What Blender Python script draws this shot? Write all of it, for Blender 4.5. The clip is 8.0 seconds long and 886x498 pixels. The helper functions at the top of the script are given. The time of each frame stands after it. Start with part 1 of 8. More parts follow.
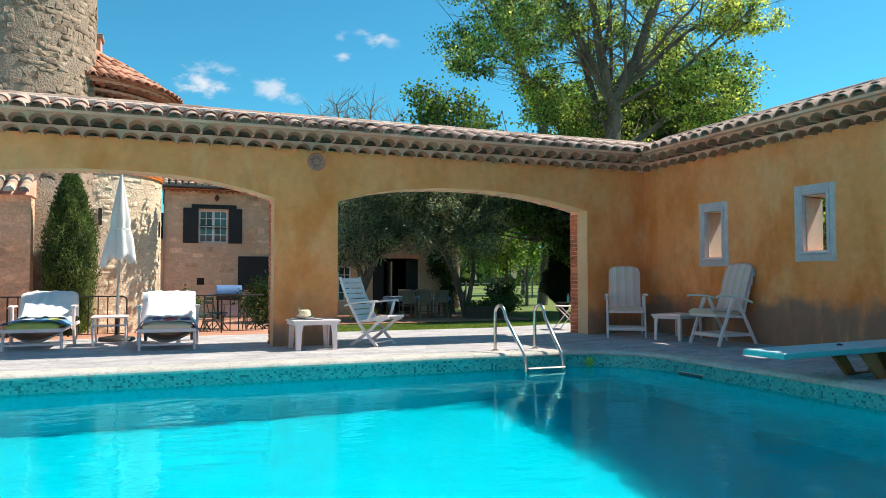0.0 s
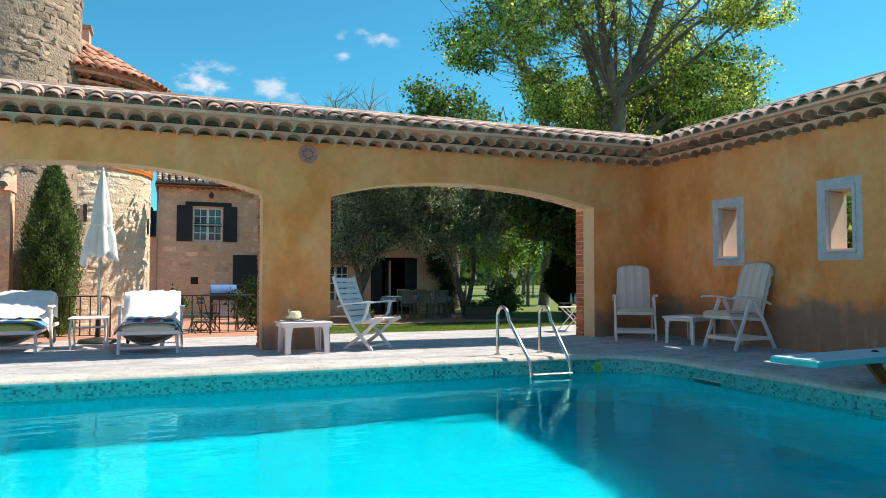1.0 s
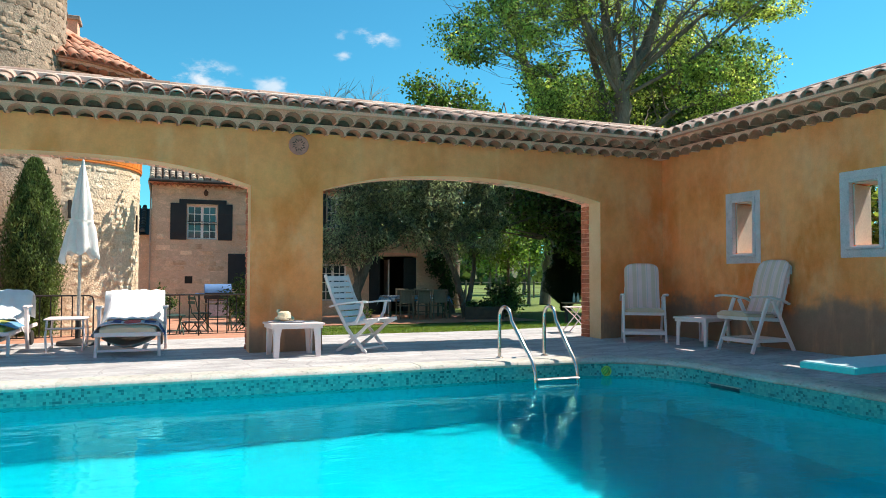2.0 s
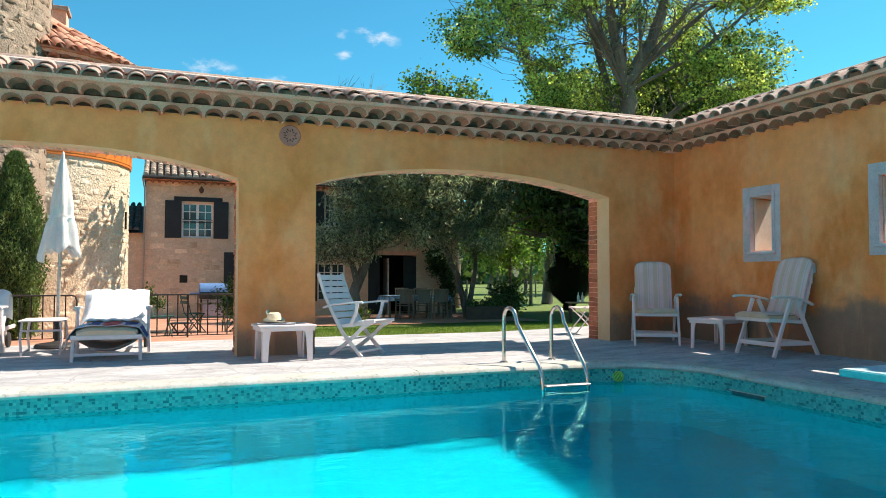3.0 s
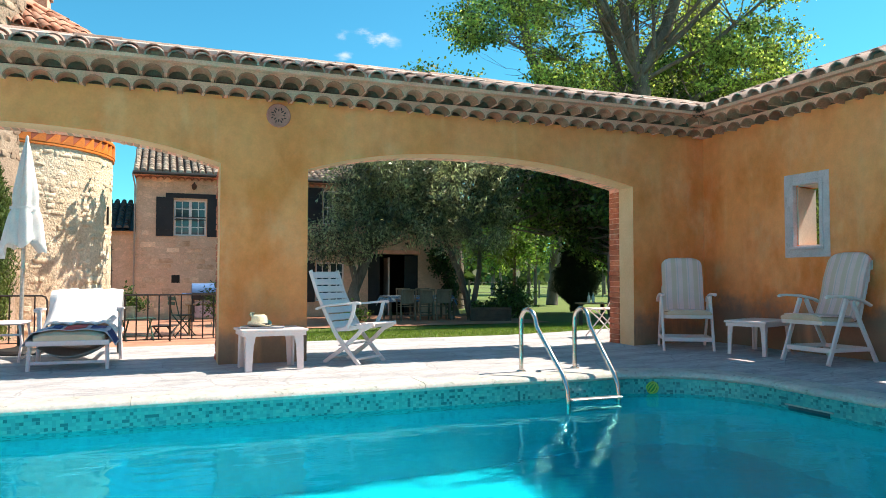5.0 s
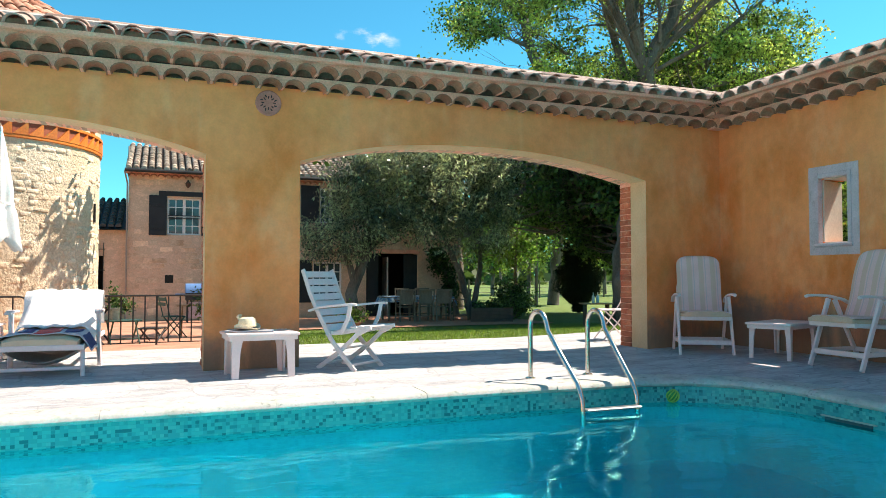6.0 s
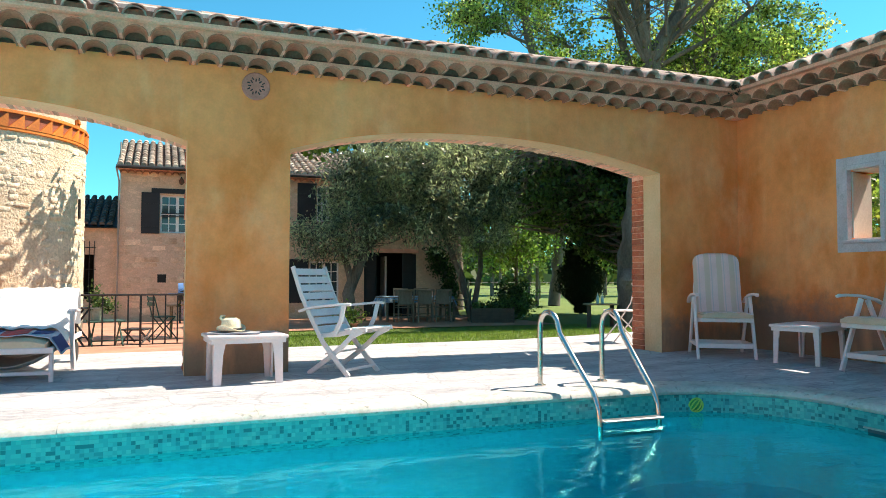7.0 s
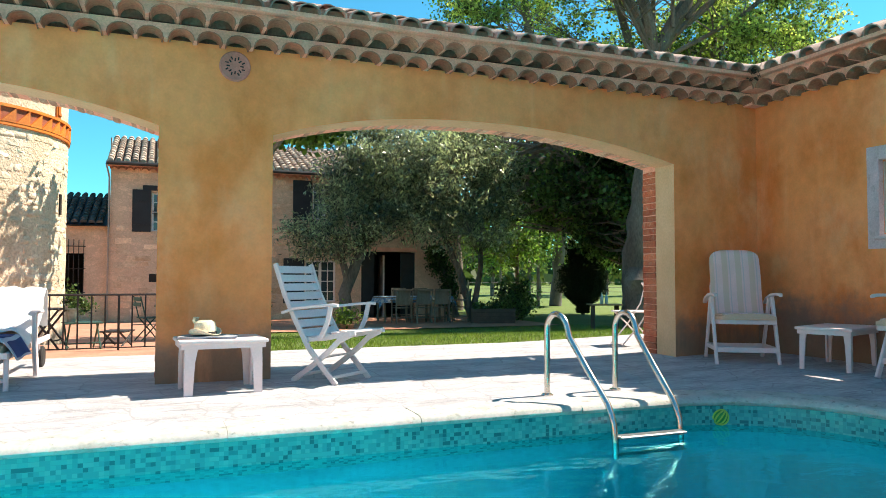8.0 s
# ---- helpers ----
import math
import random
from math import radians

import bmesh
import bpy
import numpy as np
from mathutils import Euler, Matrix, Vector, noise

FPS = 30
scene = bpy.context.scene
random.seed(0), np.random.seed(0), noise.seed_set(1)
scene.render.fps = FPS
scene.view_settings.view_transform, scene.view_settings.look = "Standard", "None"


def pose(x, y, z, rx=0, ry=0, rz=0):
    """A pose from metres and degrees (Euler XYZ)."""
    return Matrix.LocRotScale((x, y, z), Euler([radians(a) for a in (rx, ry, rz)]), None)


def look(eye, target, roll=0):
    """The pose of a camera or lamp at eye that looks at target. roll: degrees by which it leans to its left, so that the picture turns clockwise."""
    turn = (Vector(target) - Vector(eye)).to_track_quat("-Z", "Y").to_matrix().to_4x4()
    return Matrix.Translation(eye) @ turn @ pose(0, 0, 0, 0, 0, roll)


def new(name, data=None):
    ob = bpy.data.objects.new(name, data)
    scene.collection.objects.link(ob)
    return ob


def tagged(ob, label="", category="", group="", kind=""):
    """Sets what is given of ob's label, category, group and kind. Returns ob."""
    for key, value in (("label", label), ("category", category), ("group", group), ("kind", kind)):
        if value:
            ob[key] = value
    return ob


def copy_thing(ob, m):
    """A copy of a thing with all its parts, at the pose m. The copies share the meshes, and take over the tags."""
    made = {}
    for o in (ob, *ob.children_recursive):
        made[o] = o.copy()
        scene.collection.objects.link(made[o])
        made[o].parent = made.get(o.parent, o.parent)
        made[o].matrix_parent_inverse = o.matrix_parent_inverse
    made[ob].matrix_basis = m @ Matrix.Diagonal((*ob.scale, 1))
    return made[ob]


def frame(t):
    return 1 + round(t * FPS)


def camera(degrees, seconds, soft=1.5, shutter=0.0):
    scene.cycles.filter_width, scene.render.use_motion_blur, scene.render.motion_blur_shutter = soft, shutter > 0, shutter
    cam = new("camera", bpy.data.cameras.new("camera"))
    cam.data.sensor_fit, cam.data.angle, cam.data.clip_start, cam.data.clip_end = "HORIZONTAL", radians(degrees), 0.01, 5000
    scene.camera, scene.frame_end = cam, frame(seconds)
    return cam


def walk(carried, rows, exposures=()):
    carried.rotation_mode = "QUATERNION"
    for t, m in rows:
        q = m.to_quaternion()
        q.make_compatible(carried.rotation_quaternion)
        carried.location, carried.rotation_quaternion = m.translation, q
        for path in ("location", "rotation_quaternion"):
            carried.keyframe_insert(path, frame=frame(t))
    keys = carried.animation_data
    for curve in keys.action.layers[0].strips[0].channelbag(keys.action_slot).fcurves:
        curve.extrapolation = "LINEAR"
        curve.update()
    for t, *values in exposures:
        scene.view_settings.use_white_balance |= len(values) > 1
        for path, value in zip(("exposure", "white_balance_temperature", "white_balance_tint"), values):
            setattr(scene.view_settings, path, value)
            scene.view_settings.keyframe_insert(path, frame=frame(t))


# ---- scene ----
# camera and its way over the pool
cam = camera(62.9, 8.0, soft=0.9)
PATH = [
    (0, (0.382, 0.37, 0.971), (1.11, 2.231, 1.049), -0.0),
    (0.5, (0.493, 0.66, 0.977), (1.222, 2.521, 1.054), 0.0),
    (1, (0.609, 0.918, 0.969), (1.337, 2.779, 1.046), 0.1),
    (1.5, (0.719, 1.165, 0.954), (1.447, 3.026, 1.031), 0.1),
    (3, (1.03, 1.932, 0.946), (1.756, 3.794, 1.02), 0.1),
    (3.5, (1.121, 2.172, 0.929), (1.845, 4.035, 1.004), 0.1),
    (4, (1.182, 2.409, 0.925), (1.907, 4.272, 0.999), 0.1),
    (4.5, (1.241, 2.634, 0.915), (1.965, 4.497, 0.991), 0.1),
    (6, (1.473, 3.383, 0.903), (2.201, 5.244, 0.979), 0.0),
    (6.5, (1.555, 3.638, 0.894), (2.285, 5.498, 0.97), 0.1),
    (7, (1.65, 3.902, 0.876), (2.381, 5.762, 0.954), 0.1),
    (7.5, (1.788, 4.157, 0.86), (2.517, 6.018, 0.938), 0.1),
    (8, (1.887, 4.433, 0.861), (2.618, 6.293, 0.939), 0.1),
]
walk(cam, [(t, look(eye, target, roll)) for t, eye, target, roll in PATH],
     [(0.0, 0.71, 6450, 10), (3.0, 0.90, 6550, 10), (8.0, 1.14, 6650, 10)])

# ---------------------------------------------------------------- light
SUN = Vector((0.79, 0.04, 1.0)).normalized()
world = bpy.data.worlds.new("sky")
scene.world = world
world.use_nodes = True
wn, wl = world.node_tree.nodes, world.node_tree.links
wn.clear()
w_out = wn.new("ShaderNodeOutputWorld")
w_bg = wn.new("ShaderNodeBackground")
w_sky = wn.new("ShaderNodeTexSky")
w_sky.sky_type, w_sky.sun_disc = "NISHITA", False
w_sky.sun_elevation, w_sky.sun_rotation = math.asin(SUN.z), math.atan2(SUN.x, SUN.y)
w_sky.air_density, w_sky.dust_density, w_sky.ozone_density = 1.0, 0.2, 3.0
w_bg.inputs["Strength"].default_value = 0.100
w_tint = wn.new("ShaderNodeMix")
w_tint.data_type, w_tint.blend_type = "RGBA", "MULTIPLY"
w_tint.inputs[0].default_value = 1.0
w_tint.inputs[7].default_value = (0.30, 0.92, 0.94, 1)
wl.new(w_sky.outputs[0], w_tint.inputs[6])
# a few small fair-weather clouds: direction, half-width, strength
w_co = wn.new("ShaderNodeTexCoord")
w_last = w_tint.outputs[2]


def sky_dir(az, el):
    a, e = radians(az), radians(el)
    return (math.sin(a) * math.cos(e), math.cos(a) * math.cos(e), math.sin(e))


w_noise2 = wn.new("ShaderNodeTexNoise")
w_noise2.inputs["Scale"].default_value, w_noise2.inputs["Detail"].default_value, w_noise2.inputs["Roughness"].default_value = 19, 8, 0.60
w_map = wn.new("ShaderNodeMapping")
w_map.inputs["Scale"].default_value = (1, 1, 1.9)
wl.new(w_co.outputs["Generated"], w_map.inputs["Vector"])
wl.new(w_map.outputs[0], w_noise2.inputs["Vector"])
for az, el, size, power in ((2.6, 14.6, 0.062, 1.0), (1.6, 13.9, 0.05, 0.8), (8.2, 14.3, 0.042, 0.75), (9.6, 13.9, 0.034, 0.6), (15.5, 18.35, 0.036, 1.0),
                            (13.0, 18.3, 0.022, 0.7), (13.4, 17.0, 0.018, 0.7), (17.2, 18.0, 0.018, 0.5)):
    sub = wn.new("ShaderNodeVectorMath")
    sub.operation = "SUBTRACT"
    sub.inputs[1].default_value = sky_dir(az, el)
    wl.new(w_co.outputs["Generated"], sub.inputs[0])
    sq = wn.new("ShaderNodeVectorMath")
    sq.operation = "MULTIPLY"
    sq.inputs[1].default_value = (1, 1, 1.7)
    wl.new(sub.outputs[0], sq.inputs[0])
    dist = wn.new("ShaderNodeVectorMath")
    dist.operation = "LENGTH"
    wl.new(sq.outputs[0], dist.inputs[0])
    mr = wn.new("ShaderNodeMapRange")
    for k, v in ((1, 0.0), (2, size), (3, 0.62), (4, 0.0)):
        mr.inputs[k].default_value = v
    wl.new(dist.outputs["Value"], mr.inputs[0])
    nz = wn.new("ShaderNodeMath")
    nz.operation = "MULTIPLY_ADD"
    nz.inputs[1].default_value, nz.inputs[2].default_value = 3.2, -1.75
    wl.new(w_noise2.outputs["Fac"], nz.inputs[0])
    add = wn.new("ShaderNodeMath")
    add.operation = "ADD"
    wl.new(mr.outputs[0], add.inputs[0])
    wl.new(nz.outputs[0], add.inputs[1])
    near = wn.new("ShaderNodeMapRange")
    near.interpolation_type = "SMOOTHSTEP"
    for k, v in ((1, size * 0.45), (2, size), (3, 1.0), (4, 0.0)):
        near.inputs[k].default_value = v
    wl.new(dist.outputs["Value"], near.inputs[0])
    cut = wn.new("ShaderNodeMapRange")
    cut.interpolation_type = "SMOOTHSTEP"
    for k, v in ((1, 0.12), (2, 0.95), (3, 0.0), (4, power)):
        cut.inputs[k].default_value = v
    wl.new(add.outputs[0], cut.inputs[0])
    both = wn.new("ShaderNodeMath")
    both.operation = "MULTIPLY"
    wl.new(cut.outputs[0], both.inputs[0])
    wl.new(near.outputs[0], both.inputs[1])
    mx = wn.new("ShaderNodeMix")
    mx.data_type = "RGBA"
    mx.inputs[7].default_value = (5.0, 5.4, 5.8, 1)
    wl.new(both.outputs[0], mx.inputs[0])
    wl.new(w_last, mx.inputs[6])
    w_last = mx.outputs[2]
wl.new(w_last, w_bg.inputs["Color"])
wl.new(w_bg.outputs[0], w_out.inputs["Surface"])

sun_data = bpy.data.lights.new("sun", "SUN")
sun_data.energy, sun_data.angle, sun_data.color = 4.9, radians(0.53), (1.0, 0.885, 0.745)
sun = new("sun", sun_data)
sun.matrix_world = look(SUN * 60, (0, 0, 0))

# ---------------------------------------------------------------- materials
def mat(name, c1, c2=None, rough=0.8, big=1.2, fine=30.0, grain=0.25, bump=0.15, bump_dist=0.01, metal=0.0, piece=0.0, island=0.0,
        stretch=(1, 1, 1), spec=0.4, sharp=(0.35, 0.65), c3=None, third=0.25, third_cut=(0.55, 0.68)):
    """A surface with broad patches (c1 to c2, and stains of c3), fine grain, relief, and tone that varies by piece or island."""
    m = bpy.data.materials.new(name)
    m.use_nodes = True
    n, l = m.node_tree.nodes, m.node_tree.links
    b = n["Principled BSDF"]
    b.inputs["Roughness"].default_value, b.inputs["Metallic"].default_value = rough, metal
    b.inputs["Specular IOR Level"].default_value = spec
    geo = n.new("ShaderNodeNewGeometry")
    mp = n.new("ShaderNodeMapping")
    mp.inputs["Scale"].default_value = stretch
    l.new(geo.outputs["Position"], mp.inputs["Vector"])

    def noise_of(scale, detail=4, rough_=0.55):
        t = n.new("ShaderNodeTexNoise")
        t.inputs["Scale"].default_value, t.inputs["Detail"].default_value, t.inputs["Roughness"].default_value = scale, detail, rough_
        l.new(mp.outputs[0], t.inputs["Vector"])
        return t.outputs["Fac"]

    def ranged(sock, a, b_, lo, hi):
        r = n.new("ShaderNodeMapRange")
        for k, v in ((1, a), (2, b_), (3, lo), (4, hi)):
            r.inputs[k].default_value = v
        l.new(sock, r.inputs[0])
        return r.outputs[0]

    def mixed(fac, a, b_, blend="MIX"):
        x = n.new("ShaderNodeMix")
        x.data_type, x.blend_type = "RGBA", blend
        for k, v in ((0, fac), (6, a), (7, b_)):
            if hasattr(v, "is_linked"):
                l.new(v, x.inputs[k])
            else:
                x.inputs[k].default_value = v if k == 0 else (*v, 1)
        return x.outputs[2]

    c2 = c2 or tuple(v * 0.8 for v in c1)
    col = mixed(ranged(noise_of(big), sharp[0], sharp[1], 0, 1), c1, c2)
    if c3:
        col = mixed(ranged(noise_of(big * 2.3, 6, 0.65), third_cut[0], third_cut[1], 0, third), col, c3)
    g = noise_of(fine, 5)
    tone = ranged(g, 0.25, 0.75, 1 - grain, 1 + grain)
    if piece:
        oi = n.new("ShaderNodeObjectInfo")
        pm = n.new("ShaderNodeMath")
        pm.operation = "MULTIPLY"
        l.new(tone, pm.inputs[0])
        l.new(ranged(oi.outputs["Random"], 0, 1, 1 - piece, 1 + piece), pm.inputs[1])
        tone = pm.outputs[0]
    if island:
        im = n.new("ShaderNodeMath")
        im.operation = "MULTIPLY"
        l.new(tone, im.inputs[0])
        l.new(ranged(geo.outputs["Random Per Island"], 0, 1, 1 - island, 1 + island), im.inputs[1])
        tone = im.outputs[0]
    cx = n.new("ShaderNodeCombineXYZ")
    for k in range(3):
        l.new(tone, cx.inputs[k])
    col = mixed(1.0, col, cx.outputs[0], "MULTIPLY")
    l.new(col, b.inputs["Base Color"])
    if bump:
        bp = n.new("ShaderNodeBump")
        bp.inputs["Strength"].default_value, bp.inputs["Distance"].default_value = bump, bump_dist
        l.new(g, bp.inputs["Height"])
        l.new(bp.outputs[0], b.inputs["Normal"])
    return m


def plaster_mat(name, damp, rust):
    """Lime-washed ochre render: cloudy tone, rust-orange patches, vertical runs; damp grey ragged foot where damp > 0."""
    m = bpy.data.materials.new(name)
    m.use_nodes = True
    n, l = m.node_tree.nodes, m.node_tree.links
    b = n["Principled BSDF"]
    b.inputs["Roughness"].default_value, b.inputs["Specular IOR Level"].default_value = 0.93, 0.15
    geo = n.new("ShaderNodeNewGeometry")

    def noise_of(scale, stretch=(1, 1, 1), detail=5, rough=0.55, off=0.0):
        mp = n.new("ShaderNodeMapping")
        mp.inputs["Scale"].default_value, mp.inputs["Location"].default_value = stretch, (off, off, off)
        l.new(geo.outputs["Position"], mp.inputs["Vector"])
        t = n.new("ShaderNodeTexNoise")
        t.inputs["Scale"].default_value, t.inputs["Detail"].default_value, t.inputs["Roughness"].default_value = scale, detail, rough
        l.new(mp.outputs[0], t.inputs["Vector"])
        return t.outputs["Fac"]

    def ranged(sock, a, c, lo, hi):
        r = n.new("ShaderNodeMapRange")
        r.interpolation_type = "SMOOTHSTEP"
        for k, v in ((1, a), (2, c), (3, lo), (4, hi)):
            r.inputs[k].default_value = v
        l.new(sock, r.inputs[0])
        return r.outputs[0]

    def mixed(fac, a, c):
        x = n.new("ShaderNodeMix")
        x.data_type = "RGBA"
        l.new(fac, x.inputs[0])
        if hasattr(a, "is_linked"):
            l.new(a, x.inputs[6])
        else:
            x.inputs[6].default_value = (*a, 1)
        x.inputs[7].default_value = (*c, 1)
        return x.outputs[2]

    def calc(op, a, c):
        x = n.new("ShaderNodeMath")
        x.operation = op
        for k, v in enumerate((a, c)):
            if hasattr(v, "is_linked"):
                l.new(v, x.inputs[k])
            else:
                x.inputs[k].default_value = v
        return x.outputs[0]

    sep = n.new("ShaderNodeSeparateXYZ")
    l.new(geo.outputs["Position"], sep.inputs[0])
    z = sep.outputs["Z"]
    col = mixed(ranged(noise_of(0.9), 0.36, 0.64, 0, 1), OCHRE_A, OCHRE_B)
    col = mixed(ranged(noise_of(1.3, (1, 1, 0.6), off=3.1, detail=7, rough=0.62), 0.54 - 0.14 * rust, 0.78 - 0.14 * rust, 0, min(1.0, rust)), col, OCHRE_RUST)
    col = mixed(ranged(noise_of(2.2, (1, 1, 0.6), off=8.3, detail=7, rough=0.65), 0.48, 0.72, 0, 0.75), col, OCHRE_PALE)
    # a second ochre tone blends in towards the top of the wall
    worn = calc("MULTIPLY", ranged(calc("ADD", z, calc("MULTIPLY", noise_of(1.3, off=1.7), 1.1)), 2.35, 3.35, 0, 1), 0.4)
    col = mixed(worn, col, OCHRE_TOP)
    if damp:
        edge = calc("ADD", z, calc("MULTIPLY", noise_of(2.1, off=5.0, detail=8, rough=0.65), -0.9))
        col = mixed(ranged(edge, damp - 0.62, damp - 0.30, 0.85, 0), col, (0.225, 0.165, 0.135))
    foot = calc("ADD", z, calc("MULTIPLY", noise_of(2.2, off=6.0, detail=7), -0.35))
    col = mixed(ranged(foot, -0.18, 0.34, 0.72, 0), col, (0.30, 0.20, 0.12))
    # fine downward runs in the wash
    runs = noise_of(3.4, (1, 1, 0.16), off=11.0, detail=6, rough=0.6)
    col = mixed(ranged(runs, 0.52, 0.72, 0, 0.45), col, OCHRE_PALE)
    fine = noise_of(55, detail=6)
    mid = noise_of(9, detail=6, off=2.0)
    tone = calc("ADD", calc("MULTIPLY", fine, 0.22), calc("MULTIPLY", mid, 0.30))
    tone = calc("ADD", tone, 0.74)
    cx = n.new("ShaderNodeCombineXYZ")
    for k in range(3):
        l.new(tone, cx.inputs[k])
    mul = n.new("ShaderNodeMix")
    mul.data_type, mul.blend_type = "RGBA", "MULTIPLY"
    mul.inputs[0].default_value = 1
    l.new(col, mul.inputs[6])
    l.new(cx.outputs[0], mul.inputs[7])
    l.new(mul.outputs[2], b.inputs["Base Color"])
    bp = n.new("ShaderNodeBump")
    bp.inputs["Strength"].default_value, bp.inputs["Distance"].default_value = 0.35, 0.012
    l.new(calc("ADD", calc("MULTIPLY", fine, 0.35), mid), bp.inputs["Height"])
    l.new(bp.outputs[0], b.inputs["Normal"])
    return m


OCHRE_A, OCHRE_B = (0.96, 0.365, 0.14), (0.92, 0.315, 0.10)
OCHRE_RUST, OCHRE_PALE, OCHRE_TOP = (0.78, 0.215, 0.05), (0.92, 0.42, 0.205), (0.93, 0.335, 0.14)
ochre = plaster_mat("ochre_render", 0.34, 0.85)
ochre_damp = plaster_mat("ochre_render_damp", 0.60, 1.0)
pink_plaster = mat("pinkish_lime_plaster", (0.60, 0.53, 0.46), (0.52, 0.45, 0.38), 0.95, 3.0, 45, 0.12, 0.3)
# pale lime; on the arch reveals it also paints the light they catch
lime = mat("pale_lime_with_bounce", (0.70, 0.50, 0.30), (0.62, 0.40, 0.22), 0.95, 2.0, 45, 0.12, 0.3)
brick_red = mat("old_brick", (0.42, 0.10, 0.05), (0.50, 0.17, 0.085), 0.9, 6.0, 60, 0.3, 0.5, 0.008, piece=0.3, c3=(0.55, 0.34, 0.24), third=0.6)
brick_worn = mat("mortar_smeared_brick", (0.50, 0.27, 0.18), (0.56, 0.38, 0.27), 0.95, 5.0, 45, 0.3, 0.6, 0.008, piece=0.25, c3=(0.62, 0.46, 0.33), third=0.9, third_cut=(0.45, 0.58))
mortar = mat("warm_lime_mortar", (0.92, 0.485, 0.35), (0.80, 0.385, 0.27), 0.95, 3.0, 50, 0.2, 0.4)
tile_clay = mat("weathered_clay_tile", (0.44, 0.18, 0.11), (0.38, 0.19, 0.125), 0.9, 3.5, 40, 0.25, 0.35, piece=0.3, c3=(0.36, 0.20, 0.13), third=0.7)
# dark brown that paints the shade inside tile hollows and between tiles
bed_shade = mat("shade_brown_bedding", (0.22, 0.125, 0.085), (0.12, 0.065, 0.045), 0.95, 4, 40, 0.3, 0.5)
# clay fill, darkened further for the shade in the tile mouths
fill_clay = mat("clay_fill_with_shade", (0.34, 0.16, 0.105), (0.24, 0.115, 0.08), 0.95, 5, 40, 0.3, 0.5)
tile_red = mat("red_clay_tile", (0.50, 0.20, 0.12), (0.56, 0.33, 0.235), 0.9, 4.0, 40, 0.25, 0.35, piece=0.35, c3=(0.22, 0.13, 0.10), third=0.7)
ridge_lime = mat("pale_ridge_mortar", (0.74, 0.63, 0.55), (0.62, 0.50, 0.42), 0.95, 3.0, 50, 0.2, 0.4)
tile_top = mat("sunbleached_clay_tile", (0.47, 0.35, 0.29), (0.34, 0.225, 0.175), 0.9, 4.0, 40, 0.25, 0.35, piece=0.3, c3=(0.20, 0.17, 0.14), third=0.7)
house_tile = mat("mottled_roof_tile", (0.38, 0.25, 0.18), (0.52, 0.43, 0.34), 0.9, 5.0, 30, 0.3, 0.3, island=0.5, c3=(0.12, 0.08, 0.07), third=0.85)
white_plastic = mat("white_plastic", (0.85, 0.72, 0.70), (0.79, 0.66, 0.64), 0.42, 3.0, 60, 0.05, 0.05, 0.003)
white_wood = mat("white_painted_wood", (0.82, 0.76, 0.745), (0.75, 0.69, 0.67), 0.55, 4.0, 70, 0.08, 0.12, 0.003)
blue_white_paint = mat("blue_white_paint", (0.62, 0.515, 0.53), (0.52, 0.43, 0.44), 0.7, 6.0, 60, 0.15, 0.3, 0.004, c3=(0.35, 0.31, 0.26), third=0.5)
steel = mat("stainless_steel", (0.66, 0.62, 0.57), (0.58, 0.55, 0.50), 0.24, 5.0, 80, 0.08, 0.03, 0.002, metal=1.0)
iron = mat("black_iron", (0.022, 0.022, 0.024), (0.035, 0.03, 0.027), 0.6, 6, 60, 0.2, 0.15, 0.003)
black_shutter = mat("near_black_painted_wood", (0.018, 0.018, 0.022), (0.028, 0.027, 0.03), 0.6, 3, 40, 0.2, 0.15, 0.004)
terracotta_floor = mat("terracotta_paving", (0.42, 0.19, 0.12), (0.50, 0.26, 0.17), 0.85, 2.0, 25, 0.2, 0.25, c3=(0.30, 0.22, 0.16), third=0.6)
# near-black paint for the shade in rooms, slits and holes
shade_black = mat("painted_shade_black", (0.02, 0.018, 0.016), (0.03, 0.027, 0.022), 0.9, 2, 20, 0.1, 0.0)


